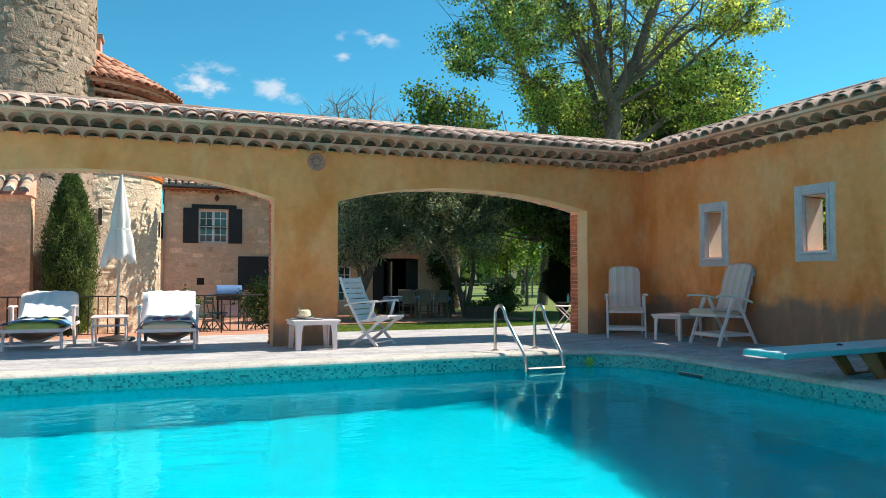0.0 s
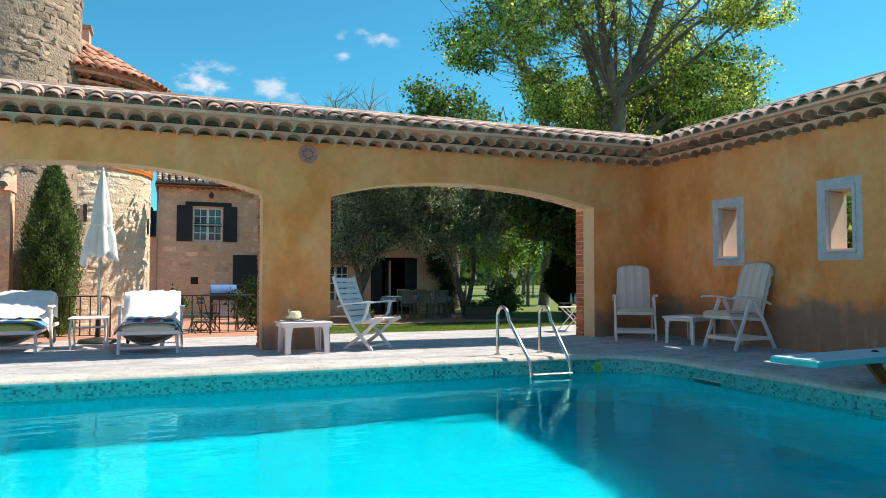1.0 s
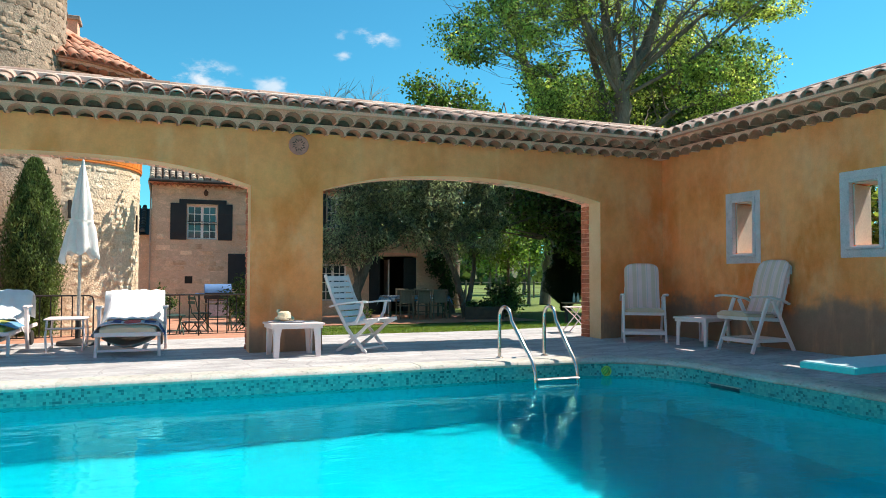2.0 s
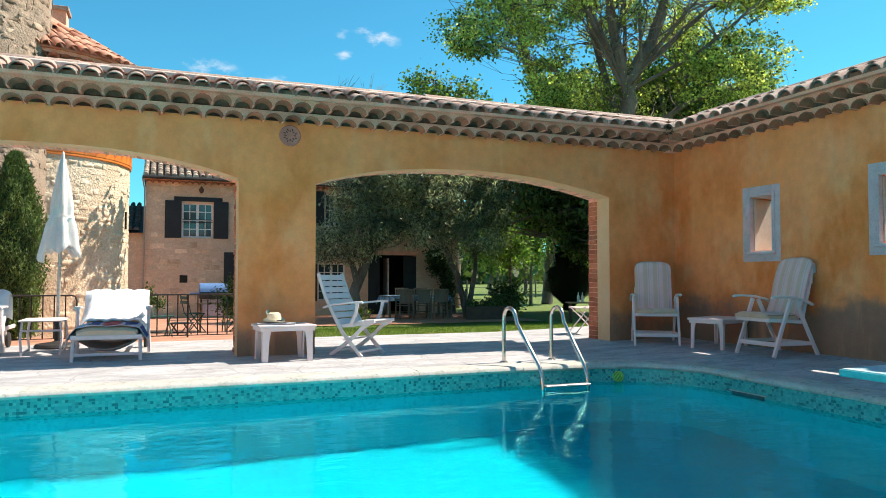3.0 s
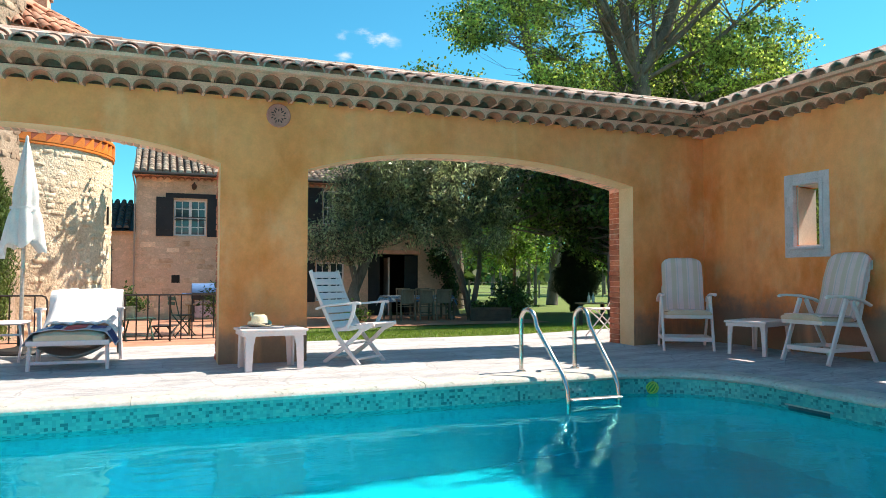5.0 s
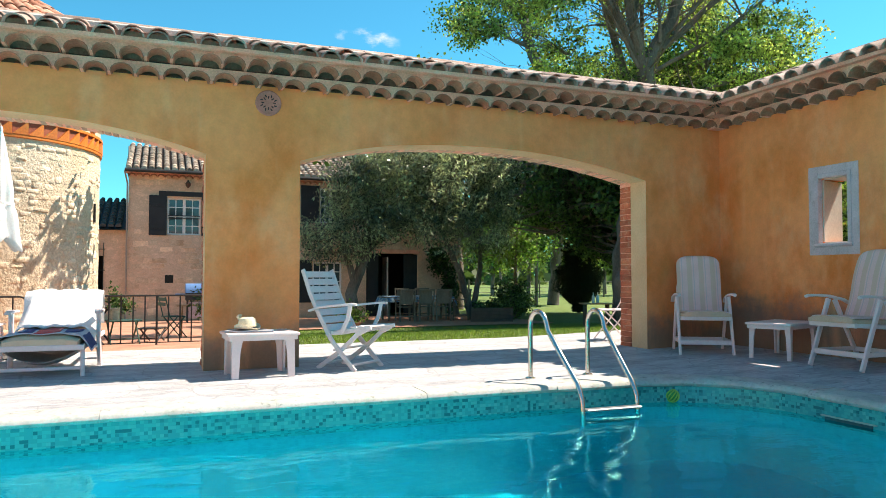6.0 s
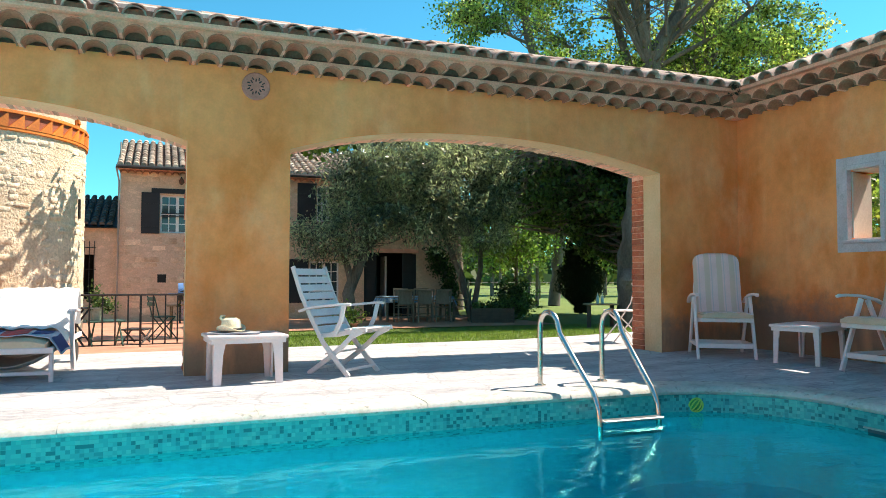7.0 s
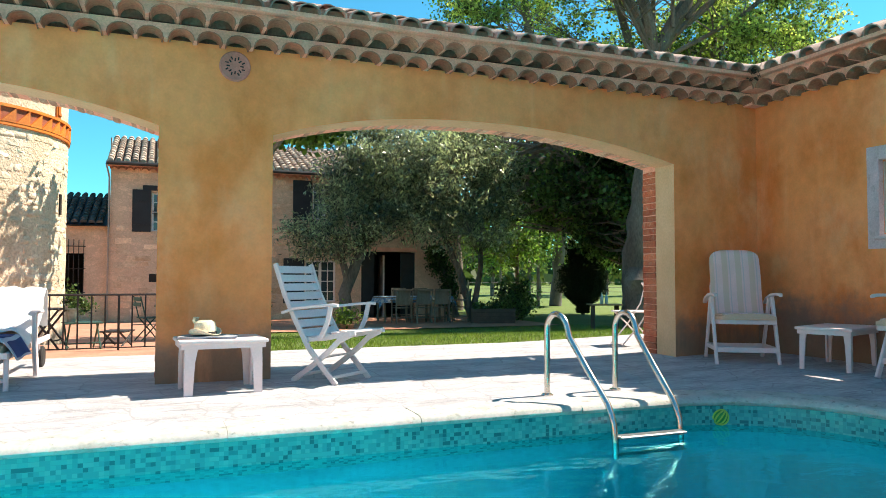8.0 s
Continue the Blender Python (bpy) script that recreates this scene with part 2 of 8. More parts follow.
def stone_mat(name, a, b_, joint, size, depth=0.03, squash=1.0, tones=(0.62, 1.3), patch=1.5, cut=(0.35, 0.65), joint_cut=0.5, stain=None, joint_wide=0.12, stretch=(1, 1, 1)):
    """Rubble masonry: voronoi stones of varied tone, recessed pale joints."""
    m = mat(name, a, b_, 0.92, patch, 24, 0.22, 0.0, sharp=cut, c3=stain, third=0.7, third_cut=(0.50, 0.64), stretch=stretch)
    n, l = m.node_tree.nodes, m.node_tree.links
    bs = n["Principled BSDF"]
    geo = n.new("ShaderNodeNewGeometry")
    mp = n.new("ShaderNodeMapping")
    mp.inputs["Scale"].default_value = (1 / size, 1 / size, squash / size)
    warp = n.new("ShaderNodeTexNoise")
    warp.inputs["Scale"].default_value = 3.5 / size * 0.3
    wm = n.new("ShaderNodeMix")
    wm.data_type, wm.blend_type = "RGBA", "LINEAR_LIGHT"
    wm.inputs[0].default_value = 0.07
    l.new(geo.outputs["Position"], warp.inputs["Vector"])
    l.new(geo.outputs["Position"], wm.inputs[6])
    l.new(warp.outputs["Color"], wm.inputs[7])
    l.new(wm.outputs[2], mp.inputs["Vector"])
    v1 = n.new("ShaderNodeTexVoronoi")
    v2 = n.new("ShaderNodeTexVoronoi")
    v2.feature = "DISTANCE_TO_EDGE"
    for v in (v1, v2):
        v.inputs["Scale"].default_value, v.inputs["Randomness"].default_value = 1.0, 0.85
        l.new(mp.outputs[0], v.inputs["Vector"])
    sep = n.new("ShaderNodeSeparateColor")
    l.new(v1.outputs["Color"], sep.inputs[0])
    rng = n.new("ShaderNodeMapRange")
    rng.inputs[3].default_value, rng.inputs[4].default_value = tones
    l.new(sep.outputs[0], rng.inputs[0])
    cx = n.new("ShaderNodeCombineXYZ")
    for k in range(3):
        l.new(rng.outputs[0], cx.inputs[k])
    old = bs.inputs["Base Color"].links[0].from_socket
    mul = n.new("ShaderNodeMix")
    mul.data_type, mul.blend_type = "RGBA", "MULTIPLY"
    mul.inputs[0].default_value = 1
    l.new(old, mul.inputs[6])
    l.new(cx.outputs[0], mul.inputs[7])
    jm = n.new("ShaderNodeMapRange")
    jm.interpolation_type = "SMOOTHSTEP"
    for k, v in ((1, joint_wide * 0.1), (2, joint_wide), (3, 0.8), (4, 0.0)):
        jm.inputs[k].default_value = v
    l.new(v2.outputs["Distance"], jm.inputs[0])
    jx = n.new("ShaderNodeMix")
    jx.data_type = "RGBA"
    jx.inputs[7].default_value = (*joint, 1)
    l.new(jm.outputs[0], jx.inputs[0])
    l.new(mul.outputs[2], jx.inputs[6])
    l.new(jx.outputs[2], bs.inputs["Base Color"])
    hm = n.new("ShaderNodeMapRange")
    hm.interpolation_type = "SMOOTHSTEP"
    for k, v in ((1, 0.0), (2, 0.16), (3, 0.0), (4, joint_cut)):
        hm.inputs[k].default_value = v
    l.new(v2.outputs["Distance"], hm.inputs[0])
    nz = n.new("ShaderNodeTexNoise")
    nz.inputs["Scale"].default_value, nz.inputs["Detail"].default_value, nz.inputs["Roughness"].default_value = 6, 9, 0.68
    rm = n.new("ShaderNodeMapping")
    rm.inputs["Scale"].default_value = (1, 1, 1.7)
    l.new(geo.outputs["Position"], rm.inputs["Vector"])
    l.new(rm.outputs[0], nz.inputs["Vector"])
    ad = n.new("ShaderNodeMath")
    ad.operation = "MULTIPLY_ADD"
    ad.inputs[1].default_value = 2.6
    l.new(nz.outputs["Fac"], ad.inputs[0])
    l.new(hm.outputs[0], ad.inputs[2])
    bp = n.new("ShaderNodeBump")
    bp.inputs["Strength"].default_value, bp.inputs["Distance"].default_value = 1.0, depth
    l.new(ad.outputs[0], bp.inputs["Height"])
    l.new(bp.outputs[0], bs.inputs["Normal"])
    return m


tower_stone = mat("pale_lime_pointing", (0.70, 0.58, 0.435), (0.58, 0.455, 0.32), 0.95, 1.6, 26, 0.28, 0.9, 0.03, sharp=(0.38, 0.62))
grey_stone = mat("grey_beige_pointing", (0.39, 0.30, 0.225), (0.31, 0.235, 0.175), 0.95, 1.6, 26, 0.28, 0.9, 0.03, sharp=(0.38, 0.62))
pale_block = mat("pale_limestone_block", (0.71, 0.605, 0.465), (0.62, 0.485, 0.34), 0.92, 1.3, 22, 0.26, 0.9, 0.02, piece=0.13, c3=(0.60, 0.45, 0.30), third=0.5)
grey_block = mat("grey_beige_stone_block", (0.36, 0.27, 0.20), (0.24, 0.175, 0.125), 0.92, 1.3, 22, 0.26, 0.9, 0.02, piece=0.32, c3=(0.16, 0.12, 0.09), third=0.5)
house_block = mat("pinkish_stone_block", (0.80, 0.58, 0.41), (0.62, 0.38, 0.235), 0.92, 2.0, 22, 0.22, 0.5, 0.012, piece=0.22)
# stone colour lightened to paint sun on the annex wall
annex_stone_lit = stone_mat("sun_lightened_rubble_stone", (0.92, 0.62, 0.42), (0.84, 0.50, 0.30), (0.78, 0.50, 0.33), 0.22, 0.015, 1.8, (0.78, 1.14))
house_stone = stone_mat("pinkish_rubble_stone", (0.75, 0.53, 0.38), (0.66, 0.42, 0.28), (0.65, 0.45, 0.32), 0.24, 0.006, 1.8, (0.90, 1.08), joint_cut=0.2)
deck_stone = stone_mat("worn_deck_stone", (0.48, 0.475, 0.485), (0.35, 0.345, 0.355), (0.29, 0.285, 0.29), 0.46, 0.005, 1.0, (0.95, 1.05), 2.6, (0.40, 0.62), 0.25, (0.37, 0.36, 0.37),
                       0.02, (0.6, 1.7, 1))
coping_stone = mat("pale_cast_stone", (0.54, 0.52, 0.47), (0.45, 0.43, 0.40), 0.85, 3.0, 35, 0.15, 0.35, 0.006, piece=0.08, c3=(0.33, 0.36, 0.30), third=0.75, third_cut=(0.50, 0.66))


def stain(m, scale, lo, hi, strength, colour):
    """Weathering marks in one more tone, laid over a material's colour; scale in x, y and z."""
    n, l = m.node_tree.nodes, m.node_tree.links
    bs = n["Principled BSDF"]
    geo = n.new("ShaderNodeNewGeometry")
    mp = n.new("ShaderNodeMapping")
    mp.inputs["Scale"].default_value = scale
    t = n.new("ShaderNodeTexNoise")
    t.inputs["Scale"].default_value, t.inputs["Detail"].default_value, t.inputs["Roughness"].default_value = 1.0, 7, 0.68
    r = n.new("ShaderNodeMapRange")
    r.interpolation_type = "SMOOTHSTEP"
    for k, v in ((1, lo), (2, hi), (3, 0.0), (4, strength)):
        r.inputs[k].default_value = v
    x = n.new("ShaderNodeMix")
    x.data_type = "RGBA"
    x.inputs[7].default_value = (*colour, 1)
    l.new(geo.outputs["Position"], mp.inputs["Vector"])
    l.new(mp.outputs[0], t.inputs["Vector"])
    l.new(t.outputs["Fac"], r.inputs[0])
    l.new(r.outputs[0], x.inputs[0])
    l.new(bs.inputs["Base Color"].links[0].from_socket, x.inputs[6])
    l.new(x.outputs[2], bs.inputs["Base Color"])


stain(deck_stone, (3.2, 17.0, 1.0), 0.53, 0.68, 0.7, (0.17, 0.165, 0.185))
stain(coping_stone, (13.0, 13.0, 26.0), 0.56, 0.68, 0.65, (0.14, 0.145, 0.125))
lawn = mat("mown_grass", (0.10, 0.155, 0.026), (0.14, 0.185, 0.038), 0.9, 0.5, 40, 0.4, 0.6, 0.03, c3=(0.19, 0.20, 0.06), third=0.4)


def leaf_mat(name, a, b_, through_, gloss=0.45, shine=0.3, mixv=0.4, vary=0.65):
    """Thin leaves: tone by leaf, part of the light shines through."""
    m = mat(name, a, b_, gloss, 0.9, 6, 0.15, 0.0, island=vary, spec=shine)
    n, l = m.node_tree.nodes, m.node_tree.links
    bs, out = n["Principled BSDF"], n["Material Output"]
    tr = n.new("ShaderNodeBsdfTranslucent")
    gain = n.new("ShaderNodeMix")
    gain.data_type, gain.blend_type = "RGBA", "MULTIPLY"
    gain.inputs[0].default_value, gain.inputs[7].default_value = 1.0, (*through_, 1)
    l.new(bs.inputs["Base Color"].links[0].from_socket, gain.inputs[6])
    l.new(gain.outputs[2], tr.inputs["Color"])
    mx = n.new("ShaderNodeMixShader")
    mx.inputs[0].default_value = mixv
    l.new(bs.outputs[0], mx.inputs[1])
    l.new(tr.outputs[0], mx.inputs[2])
    l.new(mx.outputs[0], out.inputs["Surface"])
    return m


leaf_plane = leaf_mat("fresh_broad_leaf", (0.125, 0.19, 0.06), (0.41, 0.45, 0.14), (2.0, 2.0, 1.2), mixv=0.5, vary=0.9)
leaf_linden = leaf_mat("full_green_leaf", (0.085, 0.15, 0.035), (0.23, 0.29, 0.07), (2.0, 2.0, 1.2), mixv=0.45, vary=0.85)
leaf_mid = leaf_mat("mid_green_leaf", (0.05, 0.11, 0.025), (0.10, 0.16, 0.035), (1.9, 1.9, 1.2), mixv=0.42)
leaf_dark = leaf_mat("dark_broad_leaf", (0.035, 0.066, 0.022), (0.115, 0.175, 0.05), (1.6, 1.7, 1.0), mixv=0.33, vary=0.85)
leaf_olive = leaf_mat("grey_green_leaf", (0.06, 0.082, 0.042), (0.42, 0.45, 0.28), (1.3, 1.4, 1.0), gloss=0.3, shine=1.0, mixv=0.4, vary=0.9)
leaf_cypress = leaf_mat("conifer_spray", (0.07, 0.12, 0.032), (0.15, 0.205, 0.055), (1.3, 1.4, 1.0), gloss=0.6, mixv=0.25)
leaf_yew = leaf_mat("yew_spray", (0.012, 0.024, 0.010), (0.018, 0.032, 0.012), (1.0, 1.0, 0.8), gloss=0.7, mixv=0.15)
leaf_light = leaf_mat("light_green_leaf", (0.085, 0.165, 0.035), (0.16, 0.225, 0.05), (2.0, 2.0, 1.3), mixv=0.42)
leaf_far = leaf_mat("hedgerow_leaf", (0.06, 0.10, 0.03), (0.08, 0.12, 0.035), (1.4, 1.5, 1.1), mixv=0.35)
bark = mat("grey_brown_bark", (0.12, 0.095, 0.078), (0.22, 0.175, 0.145), 0.95, 3, 30, 0.35, 0.8, 0.03, stretch=(1, 1, 0.35))
bark_pale = mat("pale_twig_bark", (0.34, 0.29, 0.23), (0.27, 0.22, 0.17), 0.95, 3, 30, 0.25, 0.4, 0.01)

# ---------------------------------------------------------------- shaping tools
def mesh_object(name, bm, material, smooth=False):
    bmesh.ops.recalc_face_normals(bm, faces=bm.faces)
    me = bpy.data.meshes.new(name)
    bm.to_mesh(me)
    bm.free()
    if material:
        me.materials.append(material)
    if smooth:
        me.shade_smooth()
        me.set_sharp_from_angle(angle=radians(42))
    return new(name, me)


def part(name, bm, material, parent, label="", smooth=False):
    ob = mesh_object(name, bm, material, smooth)
    ob.parent = parent
    if label:
        tagged(ob, label)
    return ob


def thing(name, label, category, m=None, group="", kind=""):
    ob = new(name)
    ob.empty_display_size = 0.05
    if m is not None:
        ob.matrix_basis = m
    return tagged(ob, label, category, group, kind)


def box(bm, x0, x1, y0, y1, z0, z1, bevel=0.0, m=None, seg=1):
    g = bmesh.ops.create_cube(bm, size=1.0)["verts"]
    bmesh.ops.scale(bm, vec=(x1 - x0, y1 - y0, z1 - z0), verts=g)
    bmesh.ops.translate(bm, vec=((x0 + x1) / 2, (y0 + y1) / 2, (z0 + z1) / 2), verts=g)
    if m is not None:
        bmesh.ops.transform(bm, matrix=m, verts=g)
    if bevel:
        edges = list({e for v in g for e in v.link_edges})
        bmesh.ops.bevel(bm, geom=edges, offset=bevel, segments=seg, affect="EDGES", profile=0.6)
    return bm


def boxed(*a, **k):
    return box(bmesh.new(), *a, **k)


def frames_along(pts):
    """Unit tangents and a steady side and up for each point of a line."""
    pts = [Vector(p) for p in pts]
    out, side = [], None
    for i, p in enumerate(pts):
        t = (pts[min(i + 1, len(pts) - 1)] - pts[max(i - 1, 0)]).normalized()
        if side is None:
            side = t.cross(Vector((0, 0, 1)))
            if side.length < 0.05:
                side = t.cross(Vector((0, 1, 0)))
        side = (side - t * side.dot(t)).normalized()
        out.append((p, t, side, side.cross(t).normalized()))
    return out


def tube(bm, pts, radius, seg=8, cap=True):
    rad = radius if hasattr(radius, "__len__") else [radius] * len(pts)
    rings = []
    for (p, t, s, u), r in zip(frames_along(pts), rad):
        rings.append([bm.verts.new(p + (s * math.cos(a) + u * math.sin(a)) * r) for a in (2 * math.pi * k / seg for k in range(seg))])
    for a, b in zip(rings, rings[1:]):
        for k in range(seg):
            bm.faces.new((a[k], a[(k + 1) % seg], b[(k + 1) % seg], b[k]))
    if cap:
        bm.faces.new(rings[0][::-1])
        bm.faces.new(rings[-1])
    return bm


def bar(bm, pts, width, thick, side=(0, 1, 0), round_=0.0):
    """A board swept along a line; its width lies along side."""
    side = Vector(side).normalized()
    w = width if hasattr(width, "__len__") else [width] * len(pts)
    rings = []
    fr = frames_along(pts)
    for (p, t, _, _), ww in zip(fr, w):
        s = (side - t * side.dot(t)).normalized()
        u = s.cross(t).normalized()
        a, b, c = ww / 2, thick / 2, min(thick, ww) * 0.22
        rings.append([bm.verts.new(p + s * x + u * y) for x, y in
                      ((-a + c, -b), (a - c, -b), (a, -b + c), (a, b - c), (a - c, b), (-a + c, b), (-a, b - c), (-a, -b + c))])
    for r0, r1 in zip(rings, rings[1:]):
        for k in range(8):
            bm.faces.new((r0[k], r0[(k + 1) % 8], r1[(k + 1) % 8], r1[k]))
    bm.faces.new(rings[0][::-1])
    bm.faces.new(rings[-1])
    return bm


def lathe(bm, profile, seg=24, centre=(0, 0, 0), cap=True):
    c = Vector(centre)
    rings = [[bm.verts.new(c + Vector((r * math.cos(a), r * math.sin(a), z))) for a in (2 * math.pi * k / seg for k in range(seg))] for r, z in profile]
    for a, b in zip(rings, rings[1:]):
        for k in range(seg):
            bm.faces.new((a[k], a[(k + 1) % seg], b[(k + 1) % seg], b[k]))
    if cap:
        bm.faces.new(rings[0][::-1])
        bm.faces.new(rings[-1])
    return bm


def extrude_outline(bm, pts, vec):
    """A solid from a flat outline, pushed along vec."""
    vs = [bm.verts.new(p) for p in pts]
    f = bm.faces.new(vs)
    top = bmesh.ops.extrude_face_region(bm, geom=[f])["geom"]
    bmesh.ops.translate(bm, vec=vec, verts=[v for v in top if isinstance(v, bmesh.types.BMVert)])
    return bm


def arc(x0, x1, z_spring, z_crown, n=36):
    """Points of a flat arch from x0 to x1; the haunch beside the shared pillar is fuller than the other."""
    h, c, xm = z_crown - z_spring, (x1 - x0) / 2, (x0 + x1) / 2
    full_left = x0 > 1.0
    out = []
    for k in range(n + 1):
        u = -1 + 2 * k / n
        out.append((xm + c * u, z_crown - h * abs(u) ** (2.6 if (u < 0) == full_left else 2.0)))
    return out


def leaf_mesh(name, centres, size, material, rng, aspect=1.7, hang=0.0, flat=0.0):
    """Many single folded leaves at the given places, as one mesh."""
    n = len(centres)
    d = rng.normal(size=(n, 3))
    d[:, 2] -= hang
    d /= np.linalg.norm(d, axis=1)[:, None]
    e = rng.normal(size=(n, 3))
    e[:, 2] += flat
    s = np.cross(d, e)
    s /= np.linalg.norm(s, axis=1)[:, None] + 1e-9
    up = np.cross(s, d)
    ln = (size * rng.uniform(0.65, 1.35, n))[:, None]
    wd = ln / aspect
    v = np.empty((n, 4, 3))
    v[:, 0] = centres
    v[:, 1] = centres + d * ln * 0.5 + s * wd * 0.5 + up * ln * 0.10
    v[:, 2] = centres + d * ln
    v[:, 3] = centres + d * ln * 0.5 - s * wd * 0.5 + up * ln * 0.10
    me = bpy.data.meshes.new(name)
    me.vertices.add(4 * n)
    me.vertices.foreach_set("co", v.reshape(-1))
    me.loops.add(4 * n)
    me.loops.foreach_set("vertex_index", np.arange(4 * n, dtype=np.int32))
    me.polygons.add(n)
    me.polygons.foreach_set("loop_start", np.arange(0, 4 * n, 4, dtype=np.int32))
    me.update(calc_edges=True)
    me.materials.append(material)
    return new(name, me)


def tree(name, label, limbs, crowns, seed, leaf, leaf_material, bark_material=None, category="tree", twig=0.02, spread=0.35, aspect=1.4, hang=0.2, tips=0.7, side=0, side_from=3.0, side_long=1.6, flat=0.5):
    """limbs: lines of (x, y, z, radius), the first one the trunk. crowns: (centre, radii, clumps, leaves a clump). A twig joins each clump to the
    nearest limb, and the leaves are scattered round its outer end."""
    rng = np.random.default_rng(seed)
    base = limbs[0][0]
    top = thing(name, label, category, pose(base[0], base[1], base[2]))
    o = np.array(base[:3])
    nodes = []
    for k, line in enumerate(limbs):
        pts = [Vector(p[:3]) - Vector(base[:3]) for p in line]
        fine, rad = [], []
        for (a, b, ra, rb) in zip(pts, pts[1:], line, line[1:]):
            for j in range(5):
                f = j / 5
                wob = Vector(rng.normal(size=3)) * ra[3] * 0.12
                fine.append(a.lerp(b, f) + wob)
                rad.append(ra[3] * (1 - f) + rb[3] * f)
        fine.append(pts[-1])
        rad.append(line[-1][3])
        nodes += [(p, r) for p, r in zip(fine, rad)][2:]
        part("trunk" if k == 0 else "limb", tube(bmesh.new(), fine, rad, 10 if k == 0 else 7), bark_material or bark, top, smooth=True)
    twigs = bmesh.new()
    # bare side branches, each with a fork of its own
    grown = [q for q in nodes if q[0].z > side_from]
    for _ in range(side):
        p, r = grown[int(rng.integers(len(grown)))]
        a = rng.uniform(0, 2 * np.pi)
        d = Vector((math.cos(a), math.sin(a), rng.uniform(0.25, 1.3))).normalized()
        ln = side_long * rng.uniform(0.5, 1.5)
        r0 = min(r * 0.5, 0.016 * (0.6 + ln * 0.5))
        line = [p]
        for j in range(4):
            d = (d + Vector(rng.normal(size=3)) * 0.22 + Vector((0, 0, 0.06))).normalized()
            line.append(line[-1] + d * ln / 4)
        tube(twigs, line, [r0, r0 * 0.85, r0 * 0.65, r0 * 0.45, r0 * 0.2], 5, False)
        nodes += [(q, r0 * 0.6) for q in line[2:]]
        d2 = (d + Vector(rng.normal(size=3)) * 0.7).normalized()
        fork = [line[2], line[2] + d2 * ln * 0.25, line[2] + d2 * ln * 0.5 + Vector((0, 0, ln * 0.08))]
        tube(twigs, fork, [r0 * 0.6, r0 * 0.4, r0 * 0.15], 4, False)
        nodes += [(q, r0 * 0.4) for q in fork[1:]]
    npos = np.array([tuple(p) for p, _ in nodes])
    leaves = []
    for centre, radii, clumps, per in crowns:
        c = np.array(centre) - o
        u = rng.normal(size=(clumps, 3))
        u /= np.linalg.norm(u, axis=1)[:, None]
        p = c + u * (rng.uniform(0.25, 1.0, clumps) ** 0.6)[:, None] * np.array(radii)
        for q in p:
            d = np.linalg.norm(npos - q, axis=1) + np.maximum(0, npos[:, 2] - q[2]) * 1.5
            i = int(np.argmin(d))
            a, b = Vector(npos[i]), Vector(q)
            mid = a.lerp(b, 0.5) + Vector(rng.normal(size=3)) * (b - a).length * 0.08
            mid.z += (b - a).length * 0.06
            if twig:
                r = min(nodes[i][1] * 0.6, twig * (0.5 + 0.5 * (b - a).length))
                tube(twigs, [a, mid, b], [r, r * 0.6, r * 0.2], 4, False)
            m = int(per * rng.uniform(0.5, 1.5))
            if m < 1:
                continue
            f = rng.uniform(tips, 1.05, m)[:, None]
            along = np.array(mid) * (1 - f) + q * f
            leaves.append(along + rng.normal(size=(m, 3)) * spread * np.array((1, 1, 0.7)))
    if twig:
        tagged(part("twig_mass", twigs, bark_material or bark, top, smooth=True), kind="stuff")
    else:
        twigs.free()
    if leaves:
        pts = np.concatenate(leaves)
        crown = leaf_mesh("crown", pts, leaf, leaf_material, rng, aspect, hang, flat)
        crown.parent = top
    return top

# ---------------------------------------------------------------- plan
WY, WT = 10.70, 0.55            # arcade wall: pool face and thickness
WX = 8.14                       # side wall: pool face
TOP = 2.80                      # top of both walls
WATER = -0.19
POOL = (-6.5, 6.25, -1.6, 8.64)  # x0, x1, y0, y1
ARCHES = ((-2.62, 1.875, 2.088, 2.374), (2.785, 7.0, 2.074, 2.344))


def ground_z(y):
    """The land falls half a metre from the pool terrace towards the house."""
    f = min(1.0, max(0.0, (y - 13.3) / 9.0))
    return -0.06 - 0.44 * f * f * (3 - 2 * f)


def deck_z(x):
    """The deck rises a little towards the side wall."""
    return max(0.0, (x - 6.53) * 0.032)


def rounded_rect(x0, x1, y0, y1, r, n=10):
    pts = []
    for cx, cy, a0 in ((x1 - r, y1 - r, 0), (x0 + r, y1 - r, 90), (x0 + r, y0 + r, 180), (x1 - r, y0 + r, 270)):
        for k in range(n + 1):
            a = radians(a0 + 90 * k / n)
            pts.append((cx + r * math.cos(a), cy + r * math.sin(a)))
    return pts


def ring_between(bm, inner, outer, z):
    a = [bm.verts.new((x, y, z)) for x, y in inner]
    b = [bm.verts.new((x, y, z)) for x, y in outer]
    for k in range(len(a)):
        j = (k + 1) % len(a)
        bm.faces.new((a[k], a[j], b[j], b[k]))
    return a, b


